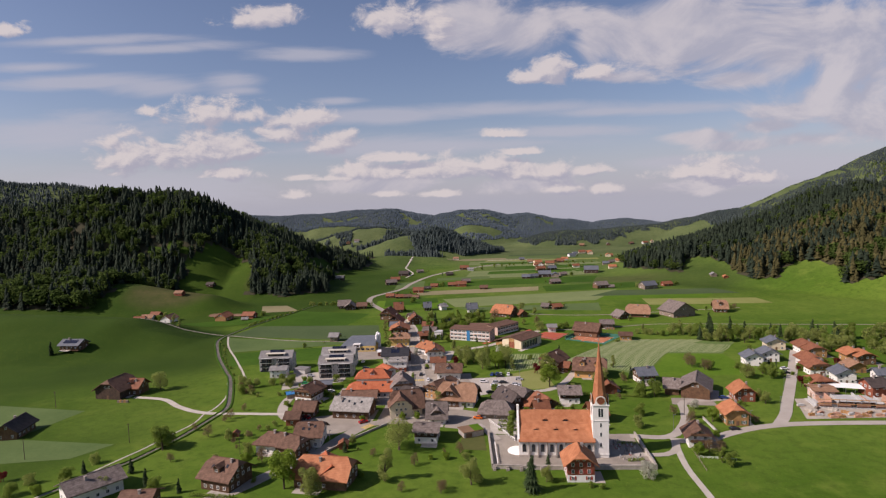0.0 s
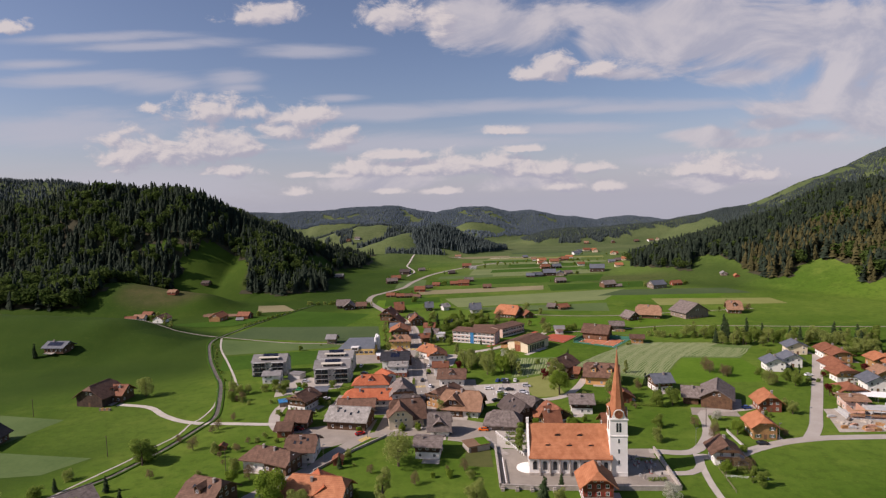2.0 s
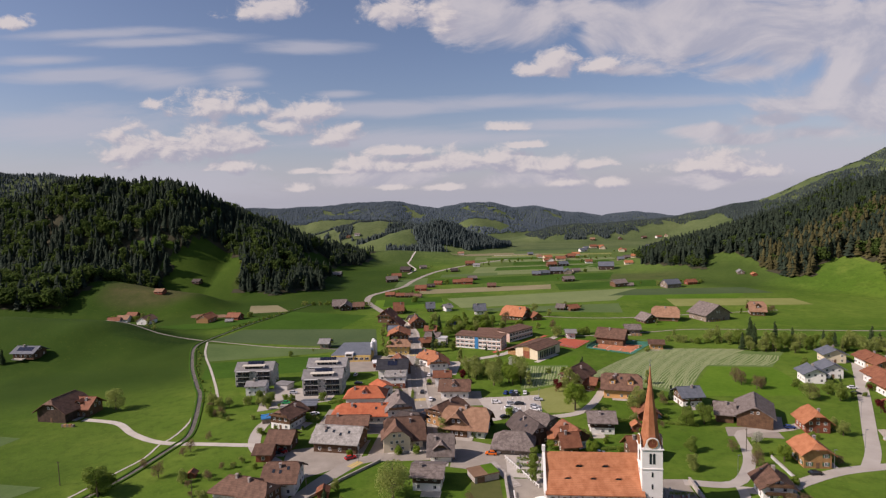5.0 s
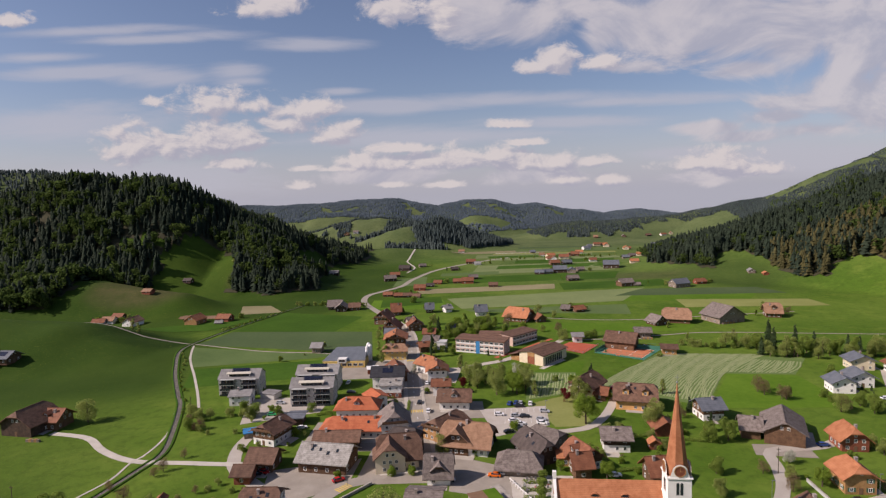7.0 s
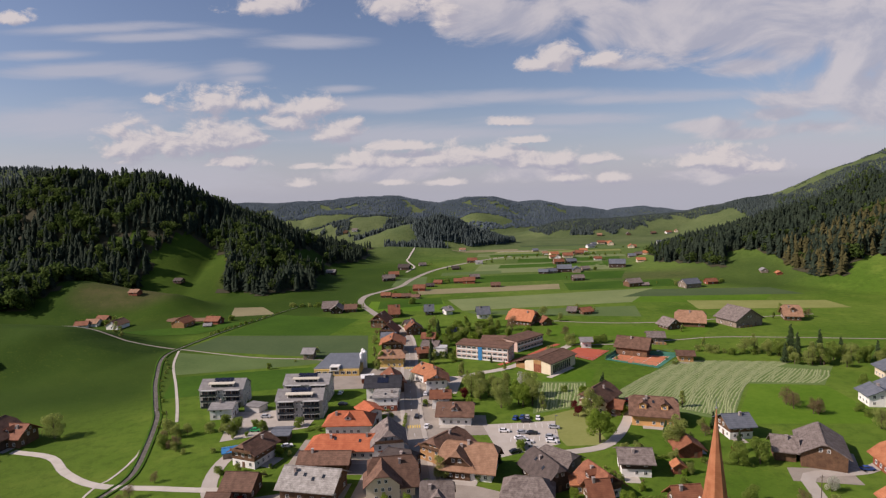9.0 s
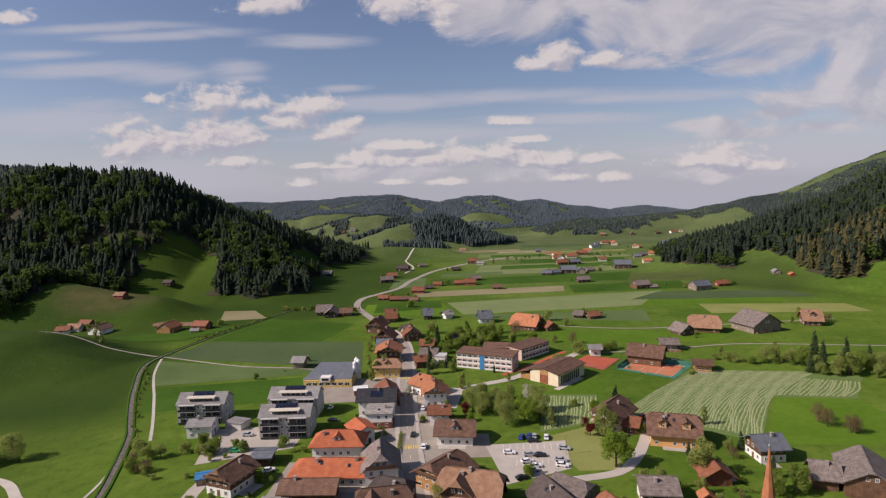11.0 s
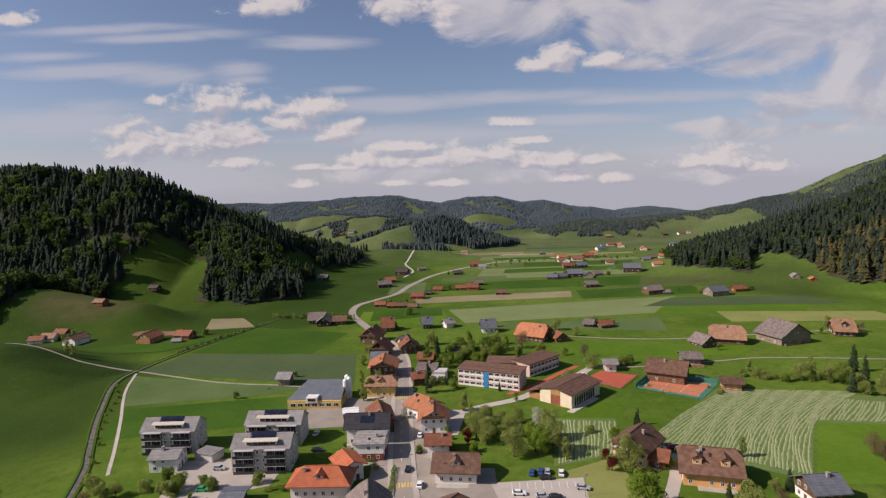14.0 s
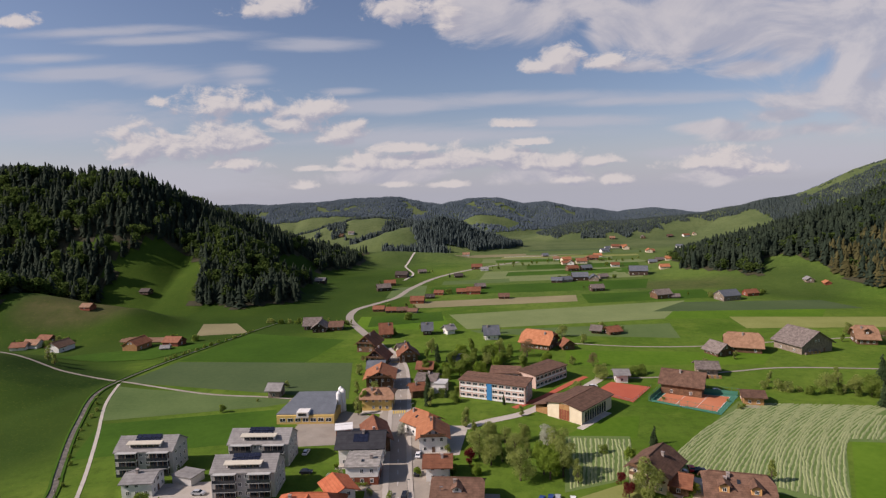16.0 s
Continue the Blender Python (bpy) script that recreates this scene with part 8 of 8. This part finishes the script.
def rubble_heap(x, y, r, h, seed):
    o = thing("rubble_heap", x, y, 0.05, 0, "heap of pale earth and rubble on the site", "rubble heap", "heaps on the site")
    q = random.Random(seed)
    bm = bmesh.new()
    bmesh.ops.create_icosphere(bm, subdivisions=3, radius=1.0)
    for v in bm.verts:
        n = 1 + 0.18 * math.sin(v.co.x * 7 + seed) * math.cos(v.co.y * 6) + q.uniform(-0.07, 0.07)
        v.co = Vector((v.co.x * r * n, v.co.y * r * 0.8 * n, max(v.co.z, -0.05) * h * n))
    part("heap", bm, "rubble", o)


for k, (x, y, r, h) in enumerate(((166, 262, 3.0, 1.2), (176, 262, 2.4, 1.0), (208, 256, 3.2, 1.3), (190, 257.5, 2.0, 0.8), (217, 262, 2.6, 1.1))):
    rubble_heap(x, y, r, h, k)

# ---- lamps, poles, fences ----
def street_lamp(x, y, tall=7.0):
    o = thing("street_lamp", x, y, ground_z(x, y), 0, "slim grey street lamp beside the road", "street lamp", "street lamps")
    bm = bmesh.new()
    limb(bm, (0, 0, -0.2), (0, 0, tall), 0.09, 0.06)
    part("pole", bm, "metal_grey", o)
    bm = bmesh.new()
    box(bm, -0.15, 0.9, -0.14, 0.14, tall - 0.08, tall + 0.1)
    part("lamp_head", bm, "metal_grey", o)


for x, y in ((-10, 300), (-24, 300), (-14, 335), (-28, 372), (-17, 400), (-33, 430), (-36, 262), (-50, 239), (98, 234), (130, 246), (152, 262), (170, 290), (96, 244), (26, 305), (40, 318), (-4, 330)):
    street_lamp(x, y)


def utility_pole(x, y, tall=9.0):
    o = thing("utility_pole", x, y, ground_z(x, y), 0, "brown wooden utility pole in the meadow", "pole", "utility poles")
    bm = bmesh.new()
    limb(bm, (0, 0, -0.3), (0, 0, tall), 0.14, 0.10)
    part("pole", bm, "bark", o)
    bm = bmesh.new()
    box(bm, -0.6, 0.6, -0.06, 0.06, tall - 0.7, tall - 0.55)
    part("crossbar", bm, "bark", o)


for x, y in ((-86, 234), (-140, 250), (-176, 236), (-205, 300), (-118, 330), (108, 262)):
    utility_pole(x, y)


def fence(label, a, b, tall, step, material="metal_grey"):
    d = math.hypot(b[0] - a[0], b[1] - a[1])
    o = thing("fence", a[0], a[1], ground_z(*a), math.degrees(math.atan2(b[1] - a[1], b[0] - a[0])), label, "fence")
    n = max(2, int(d / step))
    for i in range(n + 1):
        bm = bmesh.new()
        limb(bm, (d * i / n, 0, -0.2), (d * i / n, 0, tall), 0.06, 0.05, 5)
        part("post", bm, material, o)
    for z in (tall - 0.1, tall * 0.5):
        bm = bmesh.new()
        box(bm, 0, d, -0.03, 0.03, z - 0.04, z + 0.04)
        part("rail", bm, material, o)


for a, b in (((85, 414), (108, 396)), ((108, 396), (126, 418)), ((126, 418), (97, 430)), ((97, 430), (85, 414))):
    fence("green-grey wire fence round the tennis courts", a, b, 3.2, 3.0, "court_green")
for a, b in (((64, 427), (78, 413)), ((78, 413), (92, 432))):
    fence("grey rail fence round the red court", a, b, 1.4, 3.0)
fence("timber rail fence along the lane", (93, 206), (96, 228), 1.1, 2.5, "timber_grey")
fence("white garden fence by the chalet", (95, 217), (108, 214), 1.0, 1.6, "paint_white")


def gravestones():
    rng = random.Random(5)
    for cx, cy, w, d in ((29, 255, 15, 15), (70, 226, 9, 18), (34, 246, 10, 4)):
        for _ in range(26):
            x, y = cx + rng.uniform(-w / 2, w / 2), cy + rng.uniform(-d / 2, d / 2)
            o = thing("gravestone", x, y, 0.09, rng.uniform(-8, 8), "small upright grey gravestone in the churchyard", "gravestone", "gravestones")
            bm = bmesh.new()
            h = rng.uniform(0.8, 1.3)
            box(bm, -0.3, 0.3, -0.1, 0.1, 0.15, h)
            box(bm, -0.2, 0.2, -0.1, 0.1, h, h + 0.12)
            part("stone", bm, rng.choice(["stone_wall", "roof_grey", "roof_flat"]), o)
            bm = bmesh.new()
            box(bm, -0.4, 0.4, -0.25, 1.2, -0.05, 0.15)
            part("bed", bm, rng.choice(["grass_dark", "stone_wall", "shutter_red"]), o)


gravestones()

# hedges and rows of trees
def tree_row(a, b, n, kinds, lo, hi, where, spread=2.0, seed=0):
    rng = random.Random(seed)
    for i in range(n):
        t = (i + rng.uniform(0.2, 0.8)) / n
        tree(rng.choice(kinds), a[0] + (b[0] - a[0]) * t + rng.gauss(0, spread), a[1] + (b[1] - a[1]) * t + rng.gauss(0, spread), rng.uniform(lo, hi), where)


tree_row((140, 425), (186, 411), 12, ["bush_b", "bush", "tall_b"], 2.5, 5.0, "above the hay field", 1.2, 1)
tree_row((172, 400), (300, 384), 46, ["tall_b", "olive", "tall", "round_b", "tall_b", "olive_b", "spruce_b"], 6, 13, "by the stream", 5.0, 2)
tree_row((200, 404), (290, 394), 6, ["spruce_b", "tall_b", "spruce_b"], 9, 14, "by the stream", 5.0, 3)
tree_row((225, 372), (300, 352), 24, ["olive", "round_b", "bush_b", "tall_b"], 5, 10, "behind the estate houses", 5.0, 4)
tree_row((-112, 318), (-108, 300), 6, ["bush_b", "olive_b", "russet"], 2.0, 5.5, "on the stream bank", 3.5, 5)
tree_row((-122, 330), (-170, 440), 14, ["bush", "bush_b"], 0.8, 1.8, "on the stream bank", 1.0, 7)
tree_row((-100, 335), (-84, 322), 8, ["olive", "bush_b", "bush"], 3, 6, "behind the flats", 2.5, 8)
tree_row((-170, 500), (-140, 575), 22, ["bush", "bush_b"], 1.0, 2.4, "along the ditch", 0.8, 9)
tree_row((-140, 600), (-105, 590), 9, ["bush", "bush_b", "tall_b"], 2.5, 5, "at the foot of the wood", 2.0, 10)
tree_row((-290, 548), (-250, 545), 10, ["bush", "round_b", "olive", "spruce"], 3, 6, "by hillfoot houses", 4.0, 11)
tree_row((-12, 462), (40, 478), 26, ["round", "round_b", "tall", "olive", "spruce"], 5, 10, "behind the school", 6.0, 12)
tree_row((0, 395), (26, 360), 10, ["olive", "olive_b", "tall_b"], 5, 9, "beside the school path", 2.5, 13)
tree_row((-2, 812), (16, 818), 8, ["spruce", "spruce_b"], 3.5, 5.5, "beside the far farm", 2.0, 14)
tree_row((110, 772), (165, 776), 14, ["round_b", "bush", "spruce"], 3, 5, "among the farm buildings", 4.0, 15)
tree_row((60, 900), (240, 930), 30, ["round_b", "bush", "olive"], 2.5, 4.5, "in the far hamlet", 14.0, 16)
tree_row((210, 650), (260, 660), 9, ["round_b", "bush_b", "olive"], 3, 5, "beside the slope farm", 3.5, 17)
tree_row((-100, 586), (-78, 584), 8, ["round_b", "bush", "tall_b"], 3, 6, "beside a farm", 3.0, 18)
tree_row((-60, 300), (-84, 330), 8, ["bush", "bush_c", "olive"], 1.5, 4, "in the gardens", 3.0, 19)
tree_row((-100, 240), (-70, 268), 9, ["russet", "olive_b", "bush_b"], 2.0, 4.0, "in the orchard", 6.0, 20)
tree_row((-30, 215), (12, 228), 8, ["russet", "olive_b", "bush", "bush_c"], 1.5, 4.5, "on orchard grass", 6.0, 21)
tree_row((54, 272), (98, 300), 12, ["bush", "bush_c", "russet"], 1.2, 3.5, "in the gardens", 6.0, 23)
tree_row((-6, 340), (10, 372), 12, ["bush", "bush_c", "red", "olive"], 1.5, 4, "in roadside gardens", 3.0, 24)
tree_row((-44, 330), (-32, 360), 8, ["bush", "bush_c", "blossom"], 1.5, 3.5, "in roadside gardens", 3.0, 25)
tree_row((185, 318), (230, 350), 16, ["bush", "round_b", "bush_c", "red"], 1.8, 4.5, "in the estate gardens", 6.0, 26)


def wood_pile(x, y, rot, L):
    o = thing("wood_pile", x, y, ground_z(x, y), rot, "stacked split firewood beside the shed", "wood pile")
    for i in range(int(L / 1.2)):
        bm = bmesh.new()
        box(bm, i * 1.2, i * 1.2 + 1.1, -0.5, 0.5, 0, 1.1 + 0.2 * (i % 2))
        part("split_timber", bm, "timber_honey" if i % 2 else "timber_grey", o)


wood_pile(122, 443, -10, 8)
wood_pile(190, 477, 15, 10)
wood_pile(-176, 306, -5, 7)


def garden_wall(label, pts, h, material="stone_wall"):
    wall_line("garden_wall", pts, h, 0.35, material, label)


garden_wall("low pale garden wall along the street", [(-28, 262), (-40, 248), (-52, 231)], 0.8)
garden_wall("concrete terrace wall below the honey chalet", [(113, 240), (114, 256)], 1.0, "roof_flat")


def hedge(label, a, b, h, w):
    """A clipped hedge: a long uneven body of leaf sprays."""
    rng = random.Random(int(a[0] * 3 + b[1]))
    d = math.hypot(b[0] - a[0], b[1] - a[1])
    o = thing("hedge", a[0], a[1], ground_z(*a), math.degrees(math.atan2(b[1] - a[1], b[0] - a[0])), label, "hedge")
    lobes = [(i * 0.9, rng.gauss(0, 0.1), h * 0.5, max(w, h) * 0.55) for i in range(int(d / 0.9) + 1)]
    v, f = leaf_cloud(rng, lobes, int(d * 45), 0.22)
    link_mesh("foliage", v, f, "leaf_mid", o)


for a, b in (((-92, 200), (-76, 197)), ((-20, 318), (-20, 340)), ((66, 292), (82, 296)), ((100, 220), (110, 217)), ((-60, 326), (-52, 330)), ((88, 290), (100, 286)), ((56, 266), (70, 268)), ((150, 330), (160, 346)), ((-28, 345), (-40, 346)), ((22, 250), (36, 248)), ((22, 255), (37, 253)), ((23, 260), (38, 258)), ((68, 216), (74, 216)), ((69, 232), (76, 231))):
    hedge("clipped green garden hedge", a, b, 1.3, 1.0)

# ---- single trees ----
tree("round", -59.7, 203.2, 15.0)
tree("olive", -48.9, 197.8, 11.0)
tree("tall_b", -23.8, 206.8, 13.0)
tree("olive_b", -20.6, 233.5, 15.0, wide=1.2)
tree("russet", -13.7, 218.6, 5.0)
tree("russet", -17.3, 198.2, 4.0)
tree("russet", -3.4, 196.1, 5.0)
tree("bush_b", -116.4, 328.1, 6.0)
tree("olive", -111.5, 323.4, 6.0)
tree("round_b", -101.2, 414.3, 4.0)
tree("spruce_b", 27.8, 194.9, 15.0)
tree("spruce_b", 36.8, 213.0, 6.0)
tree("olive", 7.3, 201.6, 10.0)
tree("russet", -2.6, 198.9, 4.0)
tree("russet", 4.0, 228.2, 5.0)
tree("round", 54.8, 308.1, 13.0)
tree("tall", 27.6, 250.4, 9.0)
tree("tall", 26.2, 242.8, 7.0)
tree("spruce", 102.3, 319.8, 7.0)
tree("olive", 82.5, 248.5, 6.5)
tree("blossom", 70.6, 201.7, 7.0)
tree("spruce", 101.4, 297.5, 9.0)
tree("tall_b", 98.5, 341.1, 8.0)
tree("russet", 106.0, 250.1, 6.0)
tree("russet", 143.1, 336.0, 8.0)
tree("russet", 149.3, 329.2, 7.0)
tree("round_b", 175.3, 310.9, 8.0)
tree("red", 182.2, 295.3, 6.0)
tree("round", 183.4, 291.2, 7.0)
tree("red", 223.1, 329.1, 5.0)
tree("tall", 102.1, 212.8, 6.0)
tree("round_b", 103.5, 209.6, 6.0)
tree("bush_c", 110.7, 236.3, 3.0)
tree("olive", 150.2, 277.8, 6.0)
tree("russet", 165.2, 314.2, 7.0)
tree("bush", 167.0, 325.7, 3.0)
tree("russet", 133.8, 249.1, 4.0)
tree("spruce", -274.3, 401.2, 11.0)
tree("olive_b", -162.6, 326.0, 12.0)
tree("round_b", -121.2, 241.0, 11.0)
tree("bush", -121.3, 246.1, 6.0)
tree("russet", -107.1, 254.2, 6.0)
tree("russet", -112.4, 229.1, 4.0)
tree("russet", -106.0, 271.6, 4.0)
tree("russet", -116.4, 262.0, 4.0)
tree("bush", -146.2, 216.0, 5.0)
tree("spruce_b", -142.4, 221.2, 6.0)
tree("bush_b", -143.2, 229.8, 4.0)
tree("spruce_b", -123.2, 219.8, 7.0)
tree("spruce", -111.8, 208.3, 8.0)
tree("bush", -107.6, 205.3, 5.0)
tree("olive", -124.7, 202.8, 7.0)
tree("bush_b", -139.2, 206.5, 5.0)
tree("bush_c", -149.4, 204.4, 4.0)
tree("red", -169.9, 216.1, 4.0)
tree("bush", -158.8, 204.2, 5.0)
tree("bush_b", -158.2, 213.3, 4.0)
tree("spruce", -97.2, 202.8, 6.0)
tree("russet", -390.1, 525.2, 6.0)
tree("tall_b", -220.0, 480.0, 8.0)
tree("tall_b", -227.6, 485.8, 9.0)
tree("bush", -112.5, 314.5, 5.0)
tree("olive_b", -107.7, 325.4, 6.0)
tree("russet", -104.8, 275.9, 5.0)
tree("russet", -101.8, 286.3, 4.0)
tree("bush", -81.5, 290.9, 3.0)
tree("bush_c", -21.5, 267.8, 3.4)
tree("bush_c", -14.6, 268.2, 3.2)
tree("olive", -4.1, 284.2, 8.0)
tree("bush_c", -40.2, 266.6, 3.0)
tree("bush_c", -52.2, 275.0, 5.0)
tree("bush", -64.2, 331.7, 4.0)
tree("bush", -78.1, 328.7, 4.0)
tree("tall_b", -40.4, 407.0, 8.0)
tree("spruce", -11.2, 415.6, 11.0)
tree("bush", -8.8, 275.9, 4.0)
tree("red", 52.4, 333.8, 5.0)
tree("red", 5.9, 360.3, 5.0)
tree("bush_c", 24.9, 303.9, 4.0)
tree("spruce", 72.3, 370.2, 8.0)
tree("tall_b", 39.2, 343.4, 8.0)
tree("bush", 52.8, 364.8, 3.0)
tree("bush", 71.5, 335.1, 4.0)
tree("bush", 34.0, 275.1, 3.0)
tree("bush_c", 8.1, 281.7, 3.0)
tree("olive", 80.1, 300.5, 13.0)
tree("spruce", 101.5, 318.2, 8.0)
tree("round_b", 96.4, 287.9, 8.0)
tree("round_b", 104.0, 288.4, 9.0)
tree("round_b", 88.0, 263.0, 6.0)
tree("russet", 103.0, 262.0, 5.0)
tree("russet", 72.0, 268.0, 4.0)
tree("bush_c", 127.0, 289.0, 6.0)
tree("russet", 142.7, 340.8, 8.0)
tree("russet", 147.6, 329.8, 7.0)
tree("olive_b", 163.4, 313.7, 9.0)
tree("round_b", 175.3, 319.4, 7.0)
tree("red", 98.8, 296.0, 3.0)
tree("spruce", 188.4, 410.5, 15.0)
tree("spruce", 205.9, 419.1, 14.0)
tree("blossom", 115.4, 268.7, 5.0)
tree("olive", 109.7, 258.1, 5.0)
tree("round_b", 189.1, 360.6, 6.0)
tree("bush", 167.2, 331.2, 4.0)
tree("spruce", -8.2, 482.2, 12.0)
tree("olive", -12.2, 502.6, 9.0)
tree("round_b", -0.1, 474.5, 9.0)
tree("round", 5.3, 483.2, 10.0)
tree("round_b", 7.4, 460.8, 9.0)
tree("tall", 11.6, 473.3, 10.0)
tree("round", 13.8, 452.2, 9.0)
tree("round_b", 19.7, 477.1, 10.0)
tree("round", 23.0, 486.2, 9.0)
tree("bush", -2.7, 453.7, 6.0)
tree("round_b", 3.5, 457.1, 8.0)
tree("tall", 11.3, 500.1, 9.0)
tree("olive", 27.4, 498.4, 9.0)
tree("round_b", 27.4, 474.1, 8.0)
tree("spruce", -11.4, 425.9, 13.0)
tree("tall_b", -9.9, 415.0, 9.0)
tree("bush", -5.3, 427.1, 4.0)
tree("tall", -39.1, 412.8, 9.0)
tree("tall_b", -45.0, 433.6, 7.0)
tree("bush", -32.5, 596.0, 6.0)
tree("bush", -39.1, 551.0, 5.0)
tree("tall_b", -72.8, 581.0, 5.0)
tree("olive", -81.7, 445.4, 4.0)
tree("blossom", -20.2, 384.3, 5.0)
tree("bush", -18.9, 392.6, 3.0)
tree("round_b", 2.0, 429.8, 4.0)
tree("bush_c", -25.2, 373.7, 4.0)
tree("bush_c", -12.2, 351.4, 3.0)
tree("russet", 41.9, 488.4, 11.0)
tree("russet", 50.2, 472.5, 6.0)
tree("olive_b", 69.5, 531.1, 9.0)
tree("olive", 63.7, 471.2, 5.0)
tree("russet", 73.6, 466.9, 8.0)
tree("bush_b", 72.4, 446.3, 7.0)
tree("bush", 88.3, 449.0, 5.0)
tree("olive_b", 9.0, 362.7, 12.0)
tree("olive", 12.7, 357.6, 10.0)
tree("olive_b", 21.4, 346.3, 12.0)
tree("blossom", 34.3, 371.7, 8.0)
tree("round", 29.5, 350.2, 11.0)
tree("olive", 35.3, 359.2, 12.0)
tree("olive", 35.4, 348.1, 12.0)
tree("round", 31.0, 346.6, 10.0)
tree("olive_b", 19.1, 374.9, 7.0)
tree("olive", 26.5, 376.7, 7.0)
tree("spruce", 22.2, 414.7, 5.0)
tree("tall_b", 28.4, 400.8, 5.0)
tree("olive", 57.8, 334.1, 12.0)
tree("spruce", 70.6, 367.3, 7.0)
tree("red", 52.4, 342.2, 4.0)
tree("bush", 0.8, 419.6, 5.0)
tree("bush_b", 56.7, 428.7, 5.0)
tree("olive_b", 164.7, 419.5, 10.0)
tree("tall_b", 170.9, 420.8, 11.0)
tree("olive", 174.8, 415.2, 9.0)
tree("round_b", 179.1, 411.4, 10.0)
tree("spruce", 193.9, 426.3, 16.0)
tree("tall_b", 147.6, 434.2, 6.0)
tree("tall_b", 150.1, 472.4, 5.0)
tree("bush_b", 169.6, 498.4, 5.0)
tree("olive", 239.4, 516.1, 8.0)
tree("bush", 93.8, 451.6, 5.0)


# ---- garden shrubs and fruit trees between the houses ----
def garden_spots(count):
    """Free places beside the village houses, clear of walls, roads and yards."""
    walls, hard = [], []
    for ob in list(scene.collection.all_objects):
        if ob.type == "MESH" and ob.parent is None and ob.name.split("_")[0].split(".")[0] in ("road", "path", "yard", "car", "lane", "running", "school", "tennis", "ball", "court", "building", "churchyard", "graveyard", "pavement", "water"):
            hard += [(v.co.x, v.co.y) for v in ob.data.vertices]
        if ob.parent is not None and ob.parent.parent is None and ob.name.split(".")[0] in ("wall", "ground_floor_wall", "roof"):
            p = ob.parent.matrix_world.translation
            n = len(ob.data.vertices)
            r = max(abs(v.co.x) for v in ob.data.vertices), max(abs(v.co.y) for v in ob.data.vertices)
            if n and r[0] < 25:
                walls.append((p.x, p.y, math.hypot(*r) * 0.86))
    hard = np.array(hard)
    rng = random.Random(404)
    near = [w for w in walls if -95 < w[0] < 200 and 205 < w[1] < 470 and w[2] < 13]
    out = []
    for _ in range(4000):
        if len(out) >= count:
            break
        hx, hy, hr_ = rng.choice(near)
        a, d = rng.uniform(0, 6.28), hr_ + rng.uniform(0.5, 6)
        x, y = hx + math.cos(a) * d, hy + math.sin(a) * d
        if any(math.hypot(x - w[0], y - w[1]) < w[2] + 0.3 for w in walls):
            continue
        if len(hard) and np.min(np.hypot(hard[:, 0] - x, hard[:, 1] - y)) < 3.5:
            continue
        if any(math.hypot(x - q[0], y - q[1]) < 2.5 for q in out) or (-16 < x < 44 and 205 < y < 262):
            continue
        out.append((x, y, rng.random(), rng.random()))
    return out


for x, y, q, r in garden_spots(110):
    kind = "bush" if q < 0.18 else "bush_b" if q < 0.36 else "bush_c" if q < 0.5 else "russet" if q < 0.62 else "olive" if q < 0.78 else "round" if q < 0.9 else "spruce_b"
    tree(kind, x, y, (1.2 + 1.4 * r) if "bush" in kind else 3.0 + 3.6 * r, "in a village garden")

# ---- trees round the farms out in the valley ----
valley = random.Random(515)
farms = [o.matrix_world.translation for o in list(scene.collection.all_objects) if o.type == "EMPTY" and o.parent is None
         and o.name.split(".")[0] in ("house", "barn", "farmhouse", "shed", "hut") and 480 < o.matrix_world.translation.y < 1050 and -260 < o.matrix_world.translation.x < 300]
for k in range(70 if farms else 0):
    p = valley.choice(farms)
    a, d = valley.uniform(0, 6.28), valley.uniform(9, 16)
    x, y = p.x + math.cos(a) * d, p.y + abs(math.sin(a)) * d * 0.8 + 2
    if min(math.hypot(x - q.x, y - q.y) for q in farms) > 7.5:
        tree(valley.choice(["olive", "round_b", "tall", "olive_b", "russet", "bush"]), x, y, valley.uniform(4.5, 9.5) * (1 - y / 1600), "beside a valley farm")

# ---- the tree patterns are not part of the place ----
for ob in list(TREE.values()):
    for o in (*ob.children_recursive, ob):
        bpy.data.objects.remove(o)
